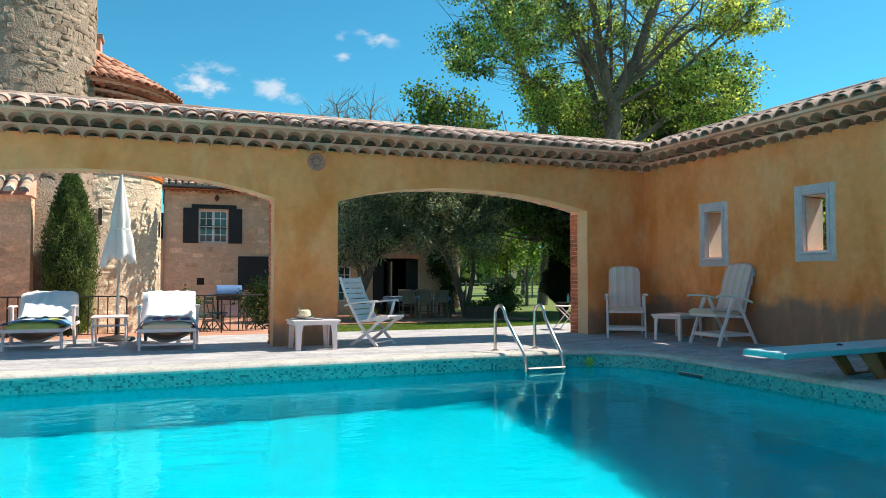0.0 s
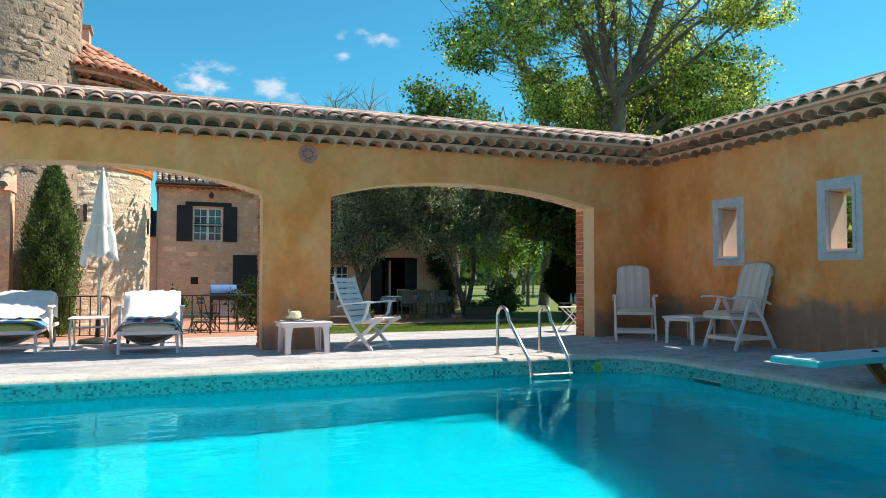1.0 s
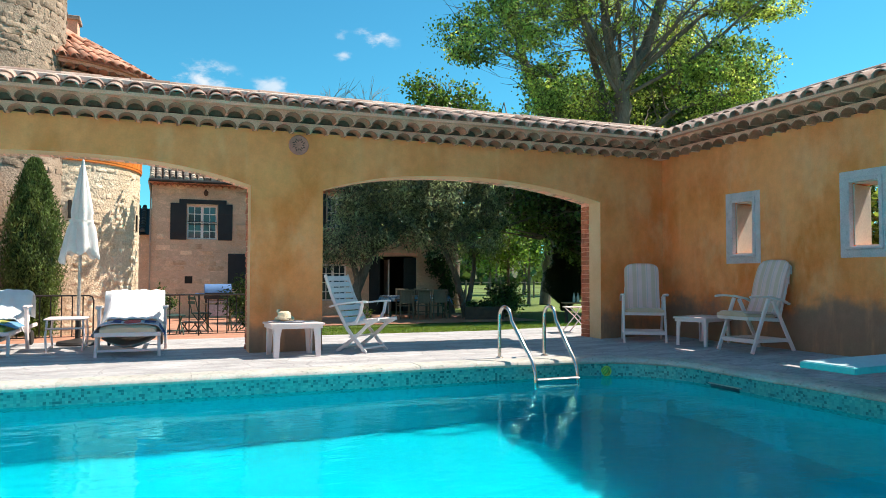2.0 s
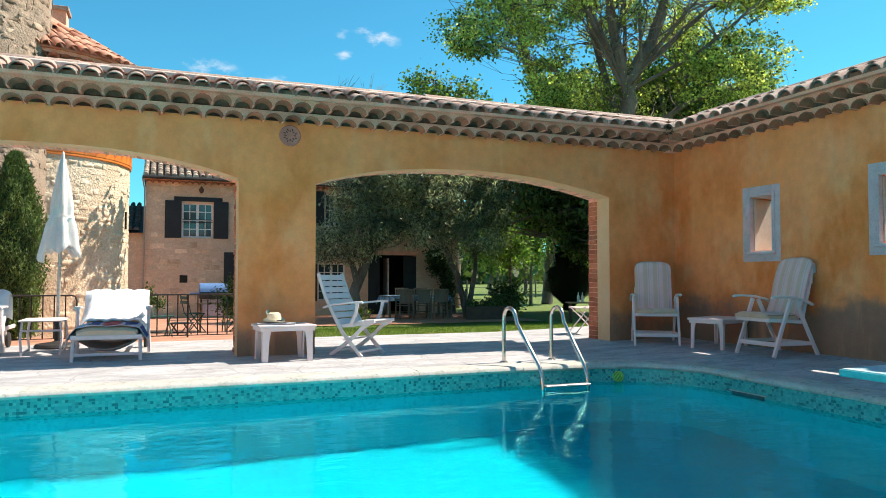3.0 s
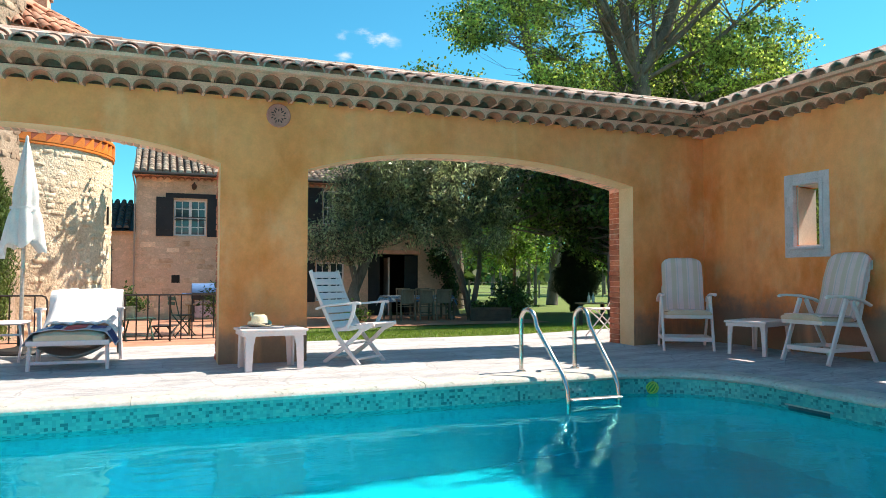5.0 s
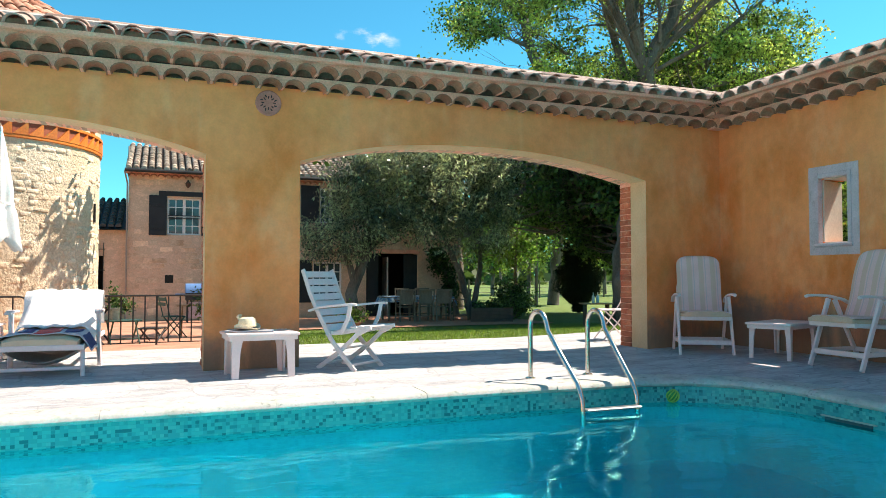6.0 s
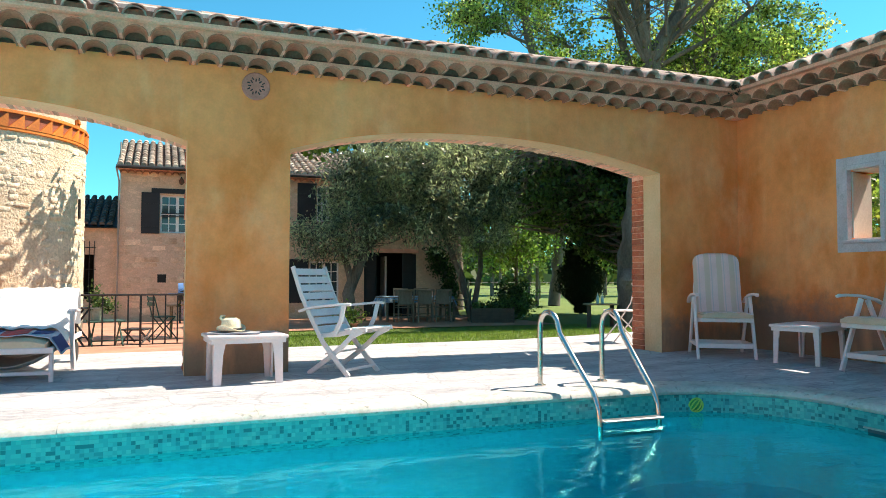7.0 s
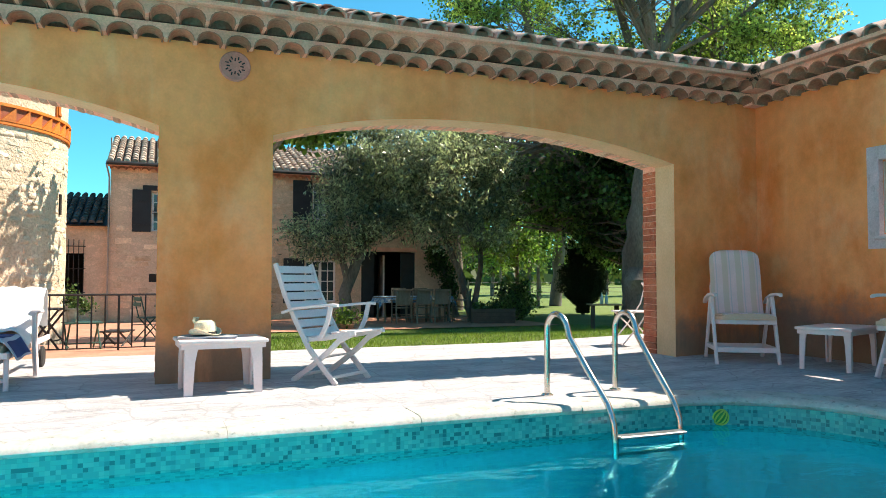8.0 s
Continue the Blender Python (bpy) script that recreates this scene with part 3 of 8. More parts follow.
# ground: one sheet to the horizon, open where the pool is sunk
bm = bmesh.new()
xs = [-2500, -600, -150, -60, -30, -15, POOL[0] - 0.4, -3, 0, 3, POOL[1] + 0.4, 9, 12, 16, 22, 30, 60, 150, 600, 2500]
ys = [-2500, -600, -150, -40, -15, POOL[2] - 0.4, 0, 3, 6, POOL[3] + 0.4, 11, 13, 13.3, 14, 15, 16, 17, 18, 19, 20, 21, 22.3, 24, 28, 34, 44, 60, 90, 150, 300, 700, 2500]
grid = [[bm.verts.new((x, y, ground_z(y))) for x in xs] for y in ys]
for j in range(len(ys) - 1):
    for i in range(len(xs) - 1):
        if POOL[0] - 0.5 < (xs[i] + xs[i + 1]) / 2 < POOL[1] + 0.5 and POOL[2] - 0.5 < (ys[j] + ys[j + 1]) / 2 < POOL[3] + 0.5:
            continue
        bm.faces.new((grid[j][i], grid[j][i + 1], grid[j + 1][i + 1], grid[j + 1][i]))
ground = mesh_object("ground", bm, lawn, True)
tagged(ground, "mown green lawn and meadow running to the horizon", "lawn", kind="structure")

# stone deck round the pool, as one slab with the pool cut out
bm = bmesh.new()
inner = rounded_rect(POOL[0] - 0.28, POOL[1] + 0.28, POOL[2] - 0.28, POOL[3] + 0.28, 1.25)
xa, xb, ya, yb = -12.0, 9.6, -9.0, 13.08
outer = []
for k, (x, y) in enumerate(inner):
    cx, cy = (POOL[0] + POOL[1]) / 2, (POOL[2] + POOL[3]) / 2
    dx, dy = x - cx, y - cy
    q = k // 11
    f = (k % 11) / 10
    corner = ((xb, yb), (xa, yb), (xa, ya), (xb, ya))[q]
    if q in (0, 2):
        outer.append((corner[0], y + (corner[1] - y) * f * 2) if f < 0.5 else (corner[0] + (x - corner[0]) * (f - 0.5) * 2, corner[1]))
    else:
        outer.append((x + (corner[0] - x) * f * 2, corner[1]) if f < 0.5 else (corner[0], corner[1] + (y - corner[1]) * (f - 0.5) * 2))
a, b = ring_between(bm, inner, outer, 0.0)
for v in b:
    v.co.z = deck_z(v.co.x)
f = bmesh.ops.extrude_edge_only(bm, edges=[e for e in bm.edges if len(e.link_faces) == 1])
bmesh.ops.translate(bm, vec=(0, 0, -0.16), verts=[v for v in f["geom"] if isinstance(v, bmesh.types.BMVert)])
deck = mesh_object("deck", bm, deck_stone)
tagged(deck, "worn grey stone deck paving around the pool", "paving", kind="structure")


# pool basin, mosaic band and water
def pool_paint():
    m = mat("turquoise_pool_lining", (0.002, 0.43, 0.495), (0.003, 0.475, 0.545), 0.6, 1.5, 18, 0.12, 0.1)
    # light spreads sideways in the faintly milky water over the lining
    m.node_tree.nodes["Principled BSDF"].subsurface_method = "BURLEY"
    for key, v in (("Subsurface Weight", 0.85), ("Subsurface Radius", (1.0, 1.0, 1.0)), ("Subsurface Scale", 0.33)):
        m.node_tree.nodes["Principled BSDF"].inputs[key].default_value = v
    return m


def mosaic_mat():
    """Glass mosaic: squares of 2.5 cm in random sea greens with paler joints."""
    m = bpy.data.materials.new("glass_mosaic")
    m.use_nodes = True
    n, l = m.node_tree.nodes, m.node_tree.links
    bs = n["Principled BSDF"]
    bs.inputs["Roughness"].default_value = 0.25
    geo = n.new("ShaderNodeNewGeometry")
    sc = n.new("ShaderNodeVectorMath")
    sc.operation = "SCALE"
    sc.inputs["Scale"].default_value = 1 / 0.025
    l.new(geo.outputs["Position"], sc.inputs[0])
    ad = n.new("ShaderNodeVectorMath")
    ad.operation = "ADD"
    ad.inputs[1].default_value = (0.37, 0.29, 0.18)
    l.new(sc.outputs[0], ad.inputs[0])
    fl = n.new("ShaderNodeVectorMath")
    fl.operation = "FLOOR"
    l.new(ad.outputs[0], fl.inputs[0])
    wn_ = n.new("ShaderNodeTexWhiteNoise")
    l.new(fl.outputs[0], wn_.inputs["Vector"])
    rp = n.new("ShaderNodeValToRGB")
    rp.color_ramp.interpolation = "CONSTANT"
    el = rp.color_ramp.elements
    el[0].position, el[0].color = 0.0, (0.045, 0.34, 0.335, 1)
    el[1].position, el[1].color = 0.36, (0.06, 0.40, 0.385, 1)
    for p, c in ((0.70, (0.03, 0.25, 0.26, 1)), (0.82, (0.02, 0.165, 0.18, 1)), (0.92, (0.09, 0.43, 0.41, 1))):
        e = el.new(p)
        e.color = c
    l.new(wn_.outputs["Value"], rp.inputs[0])
    fr = n.new("ShaderNodeVectorMath")
    fr.operation = "FRACTION"
    l.new(ad.outputs[0], fr.inputs[0])
    sp = n.new("ShaderNodeSeparateXYZ")
    l.new(fr.outputs[0], sp.inputs[0])
    gm = n.new("ShaderNodeMath")
    gm.operation = "LESS_THAN"
    gm.inputs[1].default_value = 0.1
    l.new(sp.outputs["Z"], gm.inputs[0])
    mx = n.new("ShaderNodeMix")
    mx.data_type = "RGBA"
    mx.inputs[7].default_value = (0.06, 0.34, 0.33, 1)
    l.new(gm.outputs[0], mx.inputs[0])
    l.new(rp.outputs[0], mx.inputs[6])
    l.new(mx.outputs[2], bs.inputs["Base Color"])
    return m


pool_outline = rounded_rect(*POOL, 0.97, 12)
bm = bmesh.new()
low = [bm.verts.new((x, y, -1.56)) for x, y in pool_outline]
mid = [bm.verts.new((x, y, -0.33)) for x, y in pool_outline]
for k in range(len(low)):
    j = (k + 1) % len(low)
    bm.faces.new((low[k], low[j], mid[j], mid[k]))
bm.faces.new(low[::-1])
basin = mesh_object("pool_basin", bm, pool_paint())
tagged(basin, "turquoise lined swimming pool basin", "swimming pool", kind="structure")
bm = bmesh.new()
low = [bm.verts.new((x, y, -0.33)) for x, y in pool_outline]
mid = [bm.verts.new((x, y, -0.045)) for x, y in pool_outline]
for k in range(len(low)):
    j = (k + 1) % len(low)
    bm.faces.new((low[k], low[j], mid[j], mid[k]))
tagged(part("mosaic_band", bm, mosaic_mat(), basin, "sea-green glass mosaic band at the water line"))


def water_mat():
    """Clear water: a gently rippled mirror skin over a turquoise body."""
    m = bpy.data.materials.new("pool_water")
    m.use_nodes = True
    n, l = m.node_tree.nodes, m.node_tree.links
    n.remove(n["Principled BSDF"])
    body = n.new("ShaderNodeBsdfRefraction")
    body.inputs["Color"].default_value = (0.03, 0.87, 0.94, 1)
    body.inputs["Roughness"].default_value, body.inputs["IOR"].default_value = 0.0, 1.16
    skin = n.new("ShaderNodeBsdfGlossy")
    skin.inputs["Color"].default_value, skin.inputs["Roughness"].default_value = (0.28, 1.0, 1.0, 1), 0.0
    fres = n.new("ShaderNodeFresnel")
    fres.inputs["IOR"].default_value = 1.33
    share = n.new("ShaderNodeMath")
    share.operation = "MULTIPLY"
    share.inputs[1].default_value = 0.8
    blend = n.new("ShaderNodeMixShader")
    l.new(fres.outputs[0], share.inputs[0])
    l.new(share.outputs[0], blend.inputs[0])
    l.new(body.outputs[0], blend.inputs[1])
    l.new(skin.outputs[0], blend.inputs[2])
    l.new(blend.outputs[0], n["Material Output"].inputs["Surface"])
    geo = n.new("ShaderNodeNewGeometry")

    sep = n.new("ShaderNodeSeparateXYZ")
    l.new(geo.outputs["Position"], sep.inputs[0])
    open_ = n.new("ShaderNodeMapRange")
    open_.interpolation_type = "SMOOTHSTEP"
    for k, v in ((1, 6.4), (2, 4.0), (3, 0.35), (4, 1.0)):
        open_.inputs[k].default_value = v
    l.new(sep.outputs["Y"], open_.inputs[0])

    def ripple(layers):
        hs = None
        for scale, stretch, amp, turn in layers:
            mp = n.new("ShaderNodeMapping")
            mp.inputs["Scale"].default_value = stretch
            mp.inputs["Rotation"].default_value = (0, 0, turn)
            l.new(geo.outputs["Position"], mp.inputs["Vector"])
            t = n.new("ShaderNodeTexNoise")
            t.inputs["Scale"].default_value, t.inputs["Detail"].default_value, t.inputs["Distortion"].default_value = scale, 1.5, 0.4
            l.new(mp.outputs[0], t.inputs["Vector"])
            mu = n.new("ShaderNodeMath")
            mu.operation = "MULTIPLY_ADD"
            mu.inputs[1].default_value = amp
            l.new(t.outputs["Fac"], mu.inputs[0])
            if scale > 10:
                am = n.new("ShaderNodeMath")
                am.operation = "MULTIPLY"
                am.inputs[1].default_value = amp
                l.new(open_.outputs[0], am.inputs[0])
                l.new(am.outputs[0], mu.inputs[1])
            if hs:
                l.new(hs, mu.inputs[2])
            else:
                mu.inputs[2].default_value = 0
            hs = mu.outputs[0]
        bp = n.new("ShaderNodeBump")
        bp.inputs["Strength"].default_value, bp.inputs["Distance"].default_value = 1.0, 0.015
        l.new(hs, bp.inputs["Height"])
        return bp.outputs[0]

    swell = ripple(((1.4, (0.8, 1.2, 1), 0.8, 0.3), (5.0, (0.7, 1.3, 1), 0.30, -0.2), (13.0, (0.7, 1.4, 1), 0.11, 0.3), (34.0, (0.6, 1.5, 1), 0.065, 0.1)))
    for node in (body, skin, fres):
        l.new(swell, node.inputs["Normal"])
    return m


bm = bmesh.new()
bm.faces.new([bm.verts.new((x, y, WATER)) for x, y in pool_outline])
bm.normal_update()
if bm.faces[:][0].normal.z < 0:
    bmesh.ops.reverse_faces(bm, faces=bm.faces[:])
water_me = bpy.data.meshes.new("water")
bm.to_mesh(water_me)
bm.free()
water_me.materials.append(water_mat())
water = new("water", water_me)
water.visible_shadow = False
tagged(water, "clear rippled turquoise pool water", "water", kind="structure")


# arcade wall with two flat arches: rendered front leaf, brick-edged back leaf
def arcade_outline(y, grow, x0, x1):
    pts = [(x0, y, -0.1)]
    for a, b_, zs, zc in ARCHES:
        pts.append((a - grow, y, -0.1))
        pts += [(x, y, z) for x, z in arc(a - grow, b_ + grow, zs + grow, zc + grow)]
        pts.append((b_ + grow, y, -0.1))
    pts += [(x1, y, -0.1), (x1, y, TOP), (x0, y, TOP)]
    return pts


FRONT = 0.31
bm = extrude_outline(bmesh.new(), arcade_outline(WY, 0.0, -6.5, WX + WT), (0, FRONT, 0))
wall_north = mesh_object("wall_north", bm, ochre)
wall_north.data.materials.append(lime)
# reveals and soffits get the paler paint for light that falls on them
for poly in wall_north.data.polygons:
    if abs(poly.normal.y) < 0.5 and poly.center.z < TOP - 0.01:
        poly.material_index = 1
tagged(wall_north, "ochre lime-washed arcade wall with two flat arches", "wall", kind="structure")
bm = extrude_outline(bmesh.new(), arcade_outline(WY + FRONT, 0.07, -6.5, WX + WT), (0, WT - FRONT, 0))
part("back_leaf", bm, lime, wall_north, "pale unpainted back of the wall")

# side wall with two small window openings
WIN = ((8.845, 9.21, 1.26, 1.972), (7.03, 7.40, 1.30, 2.035))
EWT = 0.48
EDGE = (-7.0, WIN[1][0], WIN[1][1], WIN[0][0], WIN[0][1], WY - 0.002)
bm = bmesh.new()
for y0, y1 in zip(EDGE, EDGE[1:]):
    hole = [w for w in WIN if abs(w[0] - y0) < 1e-6]
    for z0, z1 in ((-0.1, hole[0][2]), (hole[0][3], TOP)) if hole else ((-0.1, TOP),):
        box(bm, WX, WX + 0.10, y0, y1, z0, z1)
# the outer part of the wall is cut back on the far side of each opening, so the reveal splays
SPLAY = 0.16
OUTER = (-7.0, WIN[1][0], WIN[1][1] + SPLAY, WIN[0][0], WIN[0][1] + SPLAY, WY - 0.002)
for y0, y1 in zip(OUTER, OUTER[1:]):
    hole = [w for w in WIN if abs(w[0] - y0) < 1e-6]
    for z0, z1 in ((-0.1, hole[0][2]), (hole[0][3], TOP)) if hole else ((-0.1, TOP),):
        box(bm, WX + 0.10, WX + EWT, y0, y1, z0, z1)
bmesh.ops.remove_doubles(bm, verts=bm.verts, dist=1e-4)
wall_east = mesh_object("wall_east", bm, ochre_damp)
tagged(wall_east, "ochre wall with damp grey foot and two small windows", "wall", kind="structure")

# unseen walls added west and south; the sunlit west one bounces warm light back
bm = boxed(-11.2, -10.7, -8.6, WY, -0.1, 2.8)
tagged(mesh_object("bounce_wall_west", bm, ochre), "unseen ochre lime-washed wall added to bounce sunlight", "wall", kind="structure")
bm = boxed(-11.2, WX + EWT, -9.1, -8.602, -0.1, 2.8)
tagged(mesh_object("added_wall_south", bm, ochre), "unseen ochre lime-washed wall added behind the view", "wall", kind="structure")


def small_window(name, y0, y1, z0, z1):
    """Pale painted border, timber frame and an open casement folded into the reveal."""
    w = thing(name, "small deep wall opening with a chipped pale blue painted frame", "window", pose(WX, (y0 + y1) / 2, (z0 + z1) / 2), kind="structure")
    h, k = (y1 - y0) / 2, (z1 - z0) / 2

    def rim(t_in, t_out, x0, x1, bev):
        bm_ = bmesh.new()
        box(bm_, x0, x1, -h - t_out, -h - t_in, -k - t_out, k + t_out, bev)
        box(bm_, x0, x1, h + t_in, h + t_out, -k - t_out, k + t_out, bev)
        box(bm_, x0, x1, -h - t_in, h + t_in, k + t_in, k + t_out, bev)
        box(bm_, x0, x1, -h - t_in, h + t_in, -k - t_out, -k - t_in, bev)
        return bm_
    part("painted_border", rim(0.035, 0.125, -0.004, 0.01, 0.002), blue_white_paint, w, "flaking blue-white painted band")
    part("window_frame", rim(-0.005, 0.042, -0.016, 0.05, 0.004), blue_white_paint, w)
    bm_ = extrude_outline(bmesh.new(), [(0.055, h - 0.02, -k + 0.02), (0.47, h + 0.10, -k + 0.02), (0.47, h + 0.155, -k + 0.02), (0.104, h + 0.04, -k + 0.02), (0.104, h - 0.002, -k + 0.02), (0.055, h - 0.002, -k + 0.02)], (0, 0, 2 * k - 0.04))
    box(bm_, 0.052, 0.46, -h + 0.004, h - 0.024, -k + 0.002, -k + 0.016, 0.003)
    box(bm_, 0.052, 0.46, -h + 0.004, h - 0.024, k - 0.016, k - 0.002, 0.003)
    part("reveal_lining", bm_, pink_plaster, w, "sunlit pinkish render lining the reveal")
    part("window_sill", boxed(-0.03, 0.05, -h - 0.05, h + 0.05, -k - 0.035, -k - 0.002, 0.006), blue_white_paint, w)
    return w


small_window("window_1", *WIN[0])
small_window("window_2", *WIN[1])


# ---- exposed bricks lining the back half of both arches
def brick_data(name, lx, ly, lz, chip, seed, paint=brick_red):
    rng = random.Random(seed)
    bm_ = boxed(-lx / 2, lx / 2, -ly / 2, ly / 2, -lz / 2, lz / 2, chip)
    for v in bm_.verts:
        v.co += Vector((rng.uniform(-1, 1), rng.uniform(-1, 1), rng.uniform(-1, 1))) * 0.0035
    me = bpy.data.meshes.new(name)
    bm_.to_mesh(me)
    bm_.free()
    me.materials.append(paint)
    return me


BRICK = [brick_data("brick", 0.06, 0.232, 0.060, 0.006, k) for k in range(4)]
WORN = [brick_data("brick", 0.06, 0.232, 0.062, 0.012, k + 9, brick_worn) for k in range(4)]
BR = random.Random(14)
yc = WY + FRONT + (WT - FRONT) / 2 + 0.002
for a, b_, zs, zc in ARCHES:
    lining = bmesh.new()
    for x, s in ((a, -1), (b_, 1)):
        box(lining, min(x + s * 0.012, x + s * 0.07), max(x + s * 0.012, x + s * 0.07), WY + FRONT + 0.002, WY + WT, -0.1, zs + 0.05)
        for k in range(int(zs / 0.0705)):
            ob = new("brick", BR.choice(BRICK))
            ob.parent = wall_north
            ob.matrix_basis = pose(x + s * (0.03 + BR.uniform(-0.005, 0.006)), yc + BR.uniform(-0.004, 0.004), 0.036 + 0.0705 * k, BR.uniform(-0.8, 0.8), BR.uniform(-1, 1), BR.uniform(-1.2, 1.2))
    line = arc(a, b_, zs, zc, 200)
    outer_ = arc(a - 0.065, b_ + 0.065, zs + 0.065, zc + 0.065, 40)
    inner_ = arc(a - 0.0, b_ + 0.0, zs + 0.012, zc + 0.012, 40)
    for (p, q) in zip(range(40), range(1, 41)):
        pts_ = [outer_[p], outer_[q], inner_[q], inner_[p]]
        v0 = [lining.verts.new((x, WY + FRONT + 0.002, z)) for x, z in pts_]
        v1 = [lining.verts.new((x, WY + WT, z)) for x, z in pts_]
        for k in range(4):
            lining.faces.new((v0[k], v0[(k + 1) % 4], v1[(k + 1) % 4], v1[k]))
    part("brick_bed", lining, mortar, wall_north)
    run, nxt = 0.0, 0.036
    for (x0, z0), (x1, z1) in zip(line, line[1:]):
        d = math.hypot(x1 - x0, z1 - z0)
        while run + d >= nxt:
            f = (nxt - run) / d
            tang = math.degrees(math.atan2(z1 - z0, x1 - x0))
            ob = new("brick", BR.choice(WORN))
            ob.parent = wall_north
            nx, nz = -math.sin(radians(tang)), math.cos(radians(tang))
            o = 0.036 + BR.uniform(-0.008, 0.008)
            ob.matrix_basis = pose(x0 + (x1 - x0) * f + nx * o, yc + BR.uniform(-0.005, 0.005), z0 + (z1 - z0) * f + nz * o, 0, -tang + 90 + BR.uniform(-1.5, 1.5), 0)
            nxt += 0.0705
        run += d

# ---- coping stones round the pool edge
def coping_path():
    pts = rounded_rect(POOL[0], POOL[1], POOL[2], POOL[3], 0.97, 24)
    pts.append(pts[0])
    return pts


def along(pts):
    out, s = [(0.0, pts[0])], 0.0
    for p, q in zip(pts, pts[1:]):
        s += math.hypot(q[0] - p[0], q[1] - p[1])
        out.append((s, q))
    return out


CP = along(coping_path())
TOTAL = CP[-1][0]


def coping_at(s):
    s %= TOTAL
    for (s0, p), (s1, q) in zip(CP, CP[1:]):
        if s0 <= s <= s1 and s1 > s0:
            f = (s - s0) / (s1 - s0)
            t = Vector((q[0] - p[0], q[1] - p[1], 0)).normalized()
            return Vector((p[0] + (q[0] - p[0]) * f, p[1] + (q[1] - p[1]) * f, 0)), t
    return Vector((*CP[0][1], 0)), Vector((0, 1, 0))


coping = thing("pool_coping", "rounded pale cast-stone coping around the pool", "coping", kind="structure")
NC = int(TOTAL / 1.12)
CR = random.Random(2)
for k in range(NC):
    s0, s1 = TOTAL * k / NC + 0.001, TOTAL * (k + 1) / NC - 0.001
    bm_ = bmesh.new()
    rings_ = []
    dz, dr = CR.uniform(-0.003, 0.003), CR.uniform(-0.004, 0.004)
    for j in range(9):
        p, t = coping_at(s0 + (s1 - s0) * j / 8)
        out_ = Vector((t.y, -t.x, 0))
        e = 0.002 if j in (0, 8) else CR.uniform(-0.0015, 0.0015)
        wr = dr + CR.uniform(-0.004, 0.004)
        prof = [(0.30, -0.05), (0.30, 0.010 - e), (0.27, 0.016 - e), (0.04, 0.014 - e), (0.0, 0.008 - e), (-0.022 + wr, -0.008), (-0.03 + wr, -0.026), (-0.022 + wr, -0.044), (0.0, -0.052)]
        rings_.append([bm_.verts.new(p + out_ * o + Vector((0, 0, z + dz))) for o, z in prof])
    for p_, q_ in zip(rings_, rings_[1:]):
        for i in range(9):
            bm_.faces.new((p_[i], p_[(i + 1) % 9], q_[(i + 1) % 9], q_[i]))
    bm_.faces.new(rings_[0][::-1])
    bm_.faces.new(rings_[-1])
    part("coping_stone", bm_, coping_stone, coping, smooth=True)
# ---------------------------------------------------------------- corbelled eaves and tile roofs on both walls
PITCH = 0.225


def barrel_mesh(name, r0, r1, length, thick, seg=7):
    """Half-round clay tile, hollow side down, along +y, tapering from r0 to r1."""
    bm_ = bmesh.new()
    rings = []
    for y, r in ((0, r0), (length, r1)):
        outer_ = [bm_.verts.new((-r * math.cos(math.pi * k / seg), y, r * 0.82 * math.sin(math.pi * k / seg))) for k in range(seg + 1)]
        ri = r - thick
        inner_ = [bm_.verts.new((-ri * math.cos(math.pi * k / seg), y, ri * 0.82 * math.sin(math.pi * k / seg))) for k in range(seg + 1)]
        rings.append((outer_, inner_))
    (o0, i0), (o1, i1) = rings
    for k in range(seg):
        bm_.faces.new((o0[k], o0[k + 1], o1[k + 1], o1[k]))
        bm_.faces.new((i0[k + 1], i0[k], i1[k], i1[k + 1]))
        bm_.faces.new((o0[k + 1], o0[k], i0[k], i0[k + 1]))
        bm_.faces.new((o1[k], o1[k + 1], i1[k + 1], i1[k]))
    bm_.faces.new((o0[0], o1[0], i1[0], i0[0]))
    bm_.faces.new((o1[seg], o0[seg], i0[seg], i1[seg]))
    bmesh.ops.recalc_face_normals(bm_, faces=bm_.faces)
    me = bpy.data.meshes.new(name)
    bm_.to_mesh(me)
    bm_.free()
    me.shade_smooth()
    me.set_sharp_from_angle(angle=radians(40))
    return me


corbel_me = barrel_mesh("corbel_tile", 0.102, 0.092, 0.30, 0.010)
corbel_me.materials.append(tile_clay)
cover_me = barrel_mesh("cover_tile", 0.098, 0.080, 0.42, 0.014)
cover_me.materials.append(tile_top)
ridge_me = barrel_mesh("ridge_tile", 0.115, 0.100, 0.44, 0.016)
ridge_me.materials.append(tile_top)
red_cover_me = barrel_mesh("cover_tile", 0.098, 0.080, 0.42, 0.014)
red_cover_me.materials.append(tile_red)

# rows: how far they stand out from the wall, height of the tile's foot
ROWS_OUT = ((0.15, 2.775), (0.29, 2.905))
EAVE_OUT, EAVE_Z = 0.39, 3.035
RIDGE_BACK, RIDGE_Z = 0.275, 3.27


def eave_frame(side):
    """Matrix from eave space (x along the wall, y into the wall, z up) to the world."""
    if side == "north":
        return Matrix.Translation((0, WY, 0))
    return Matrix.Translation((WX, 0, 0)) @ Matrix.Rotation(radians(-90), 4, "Z")


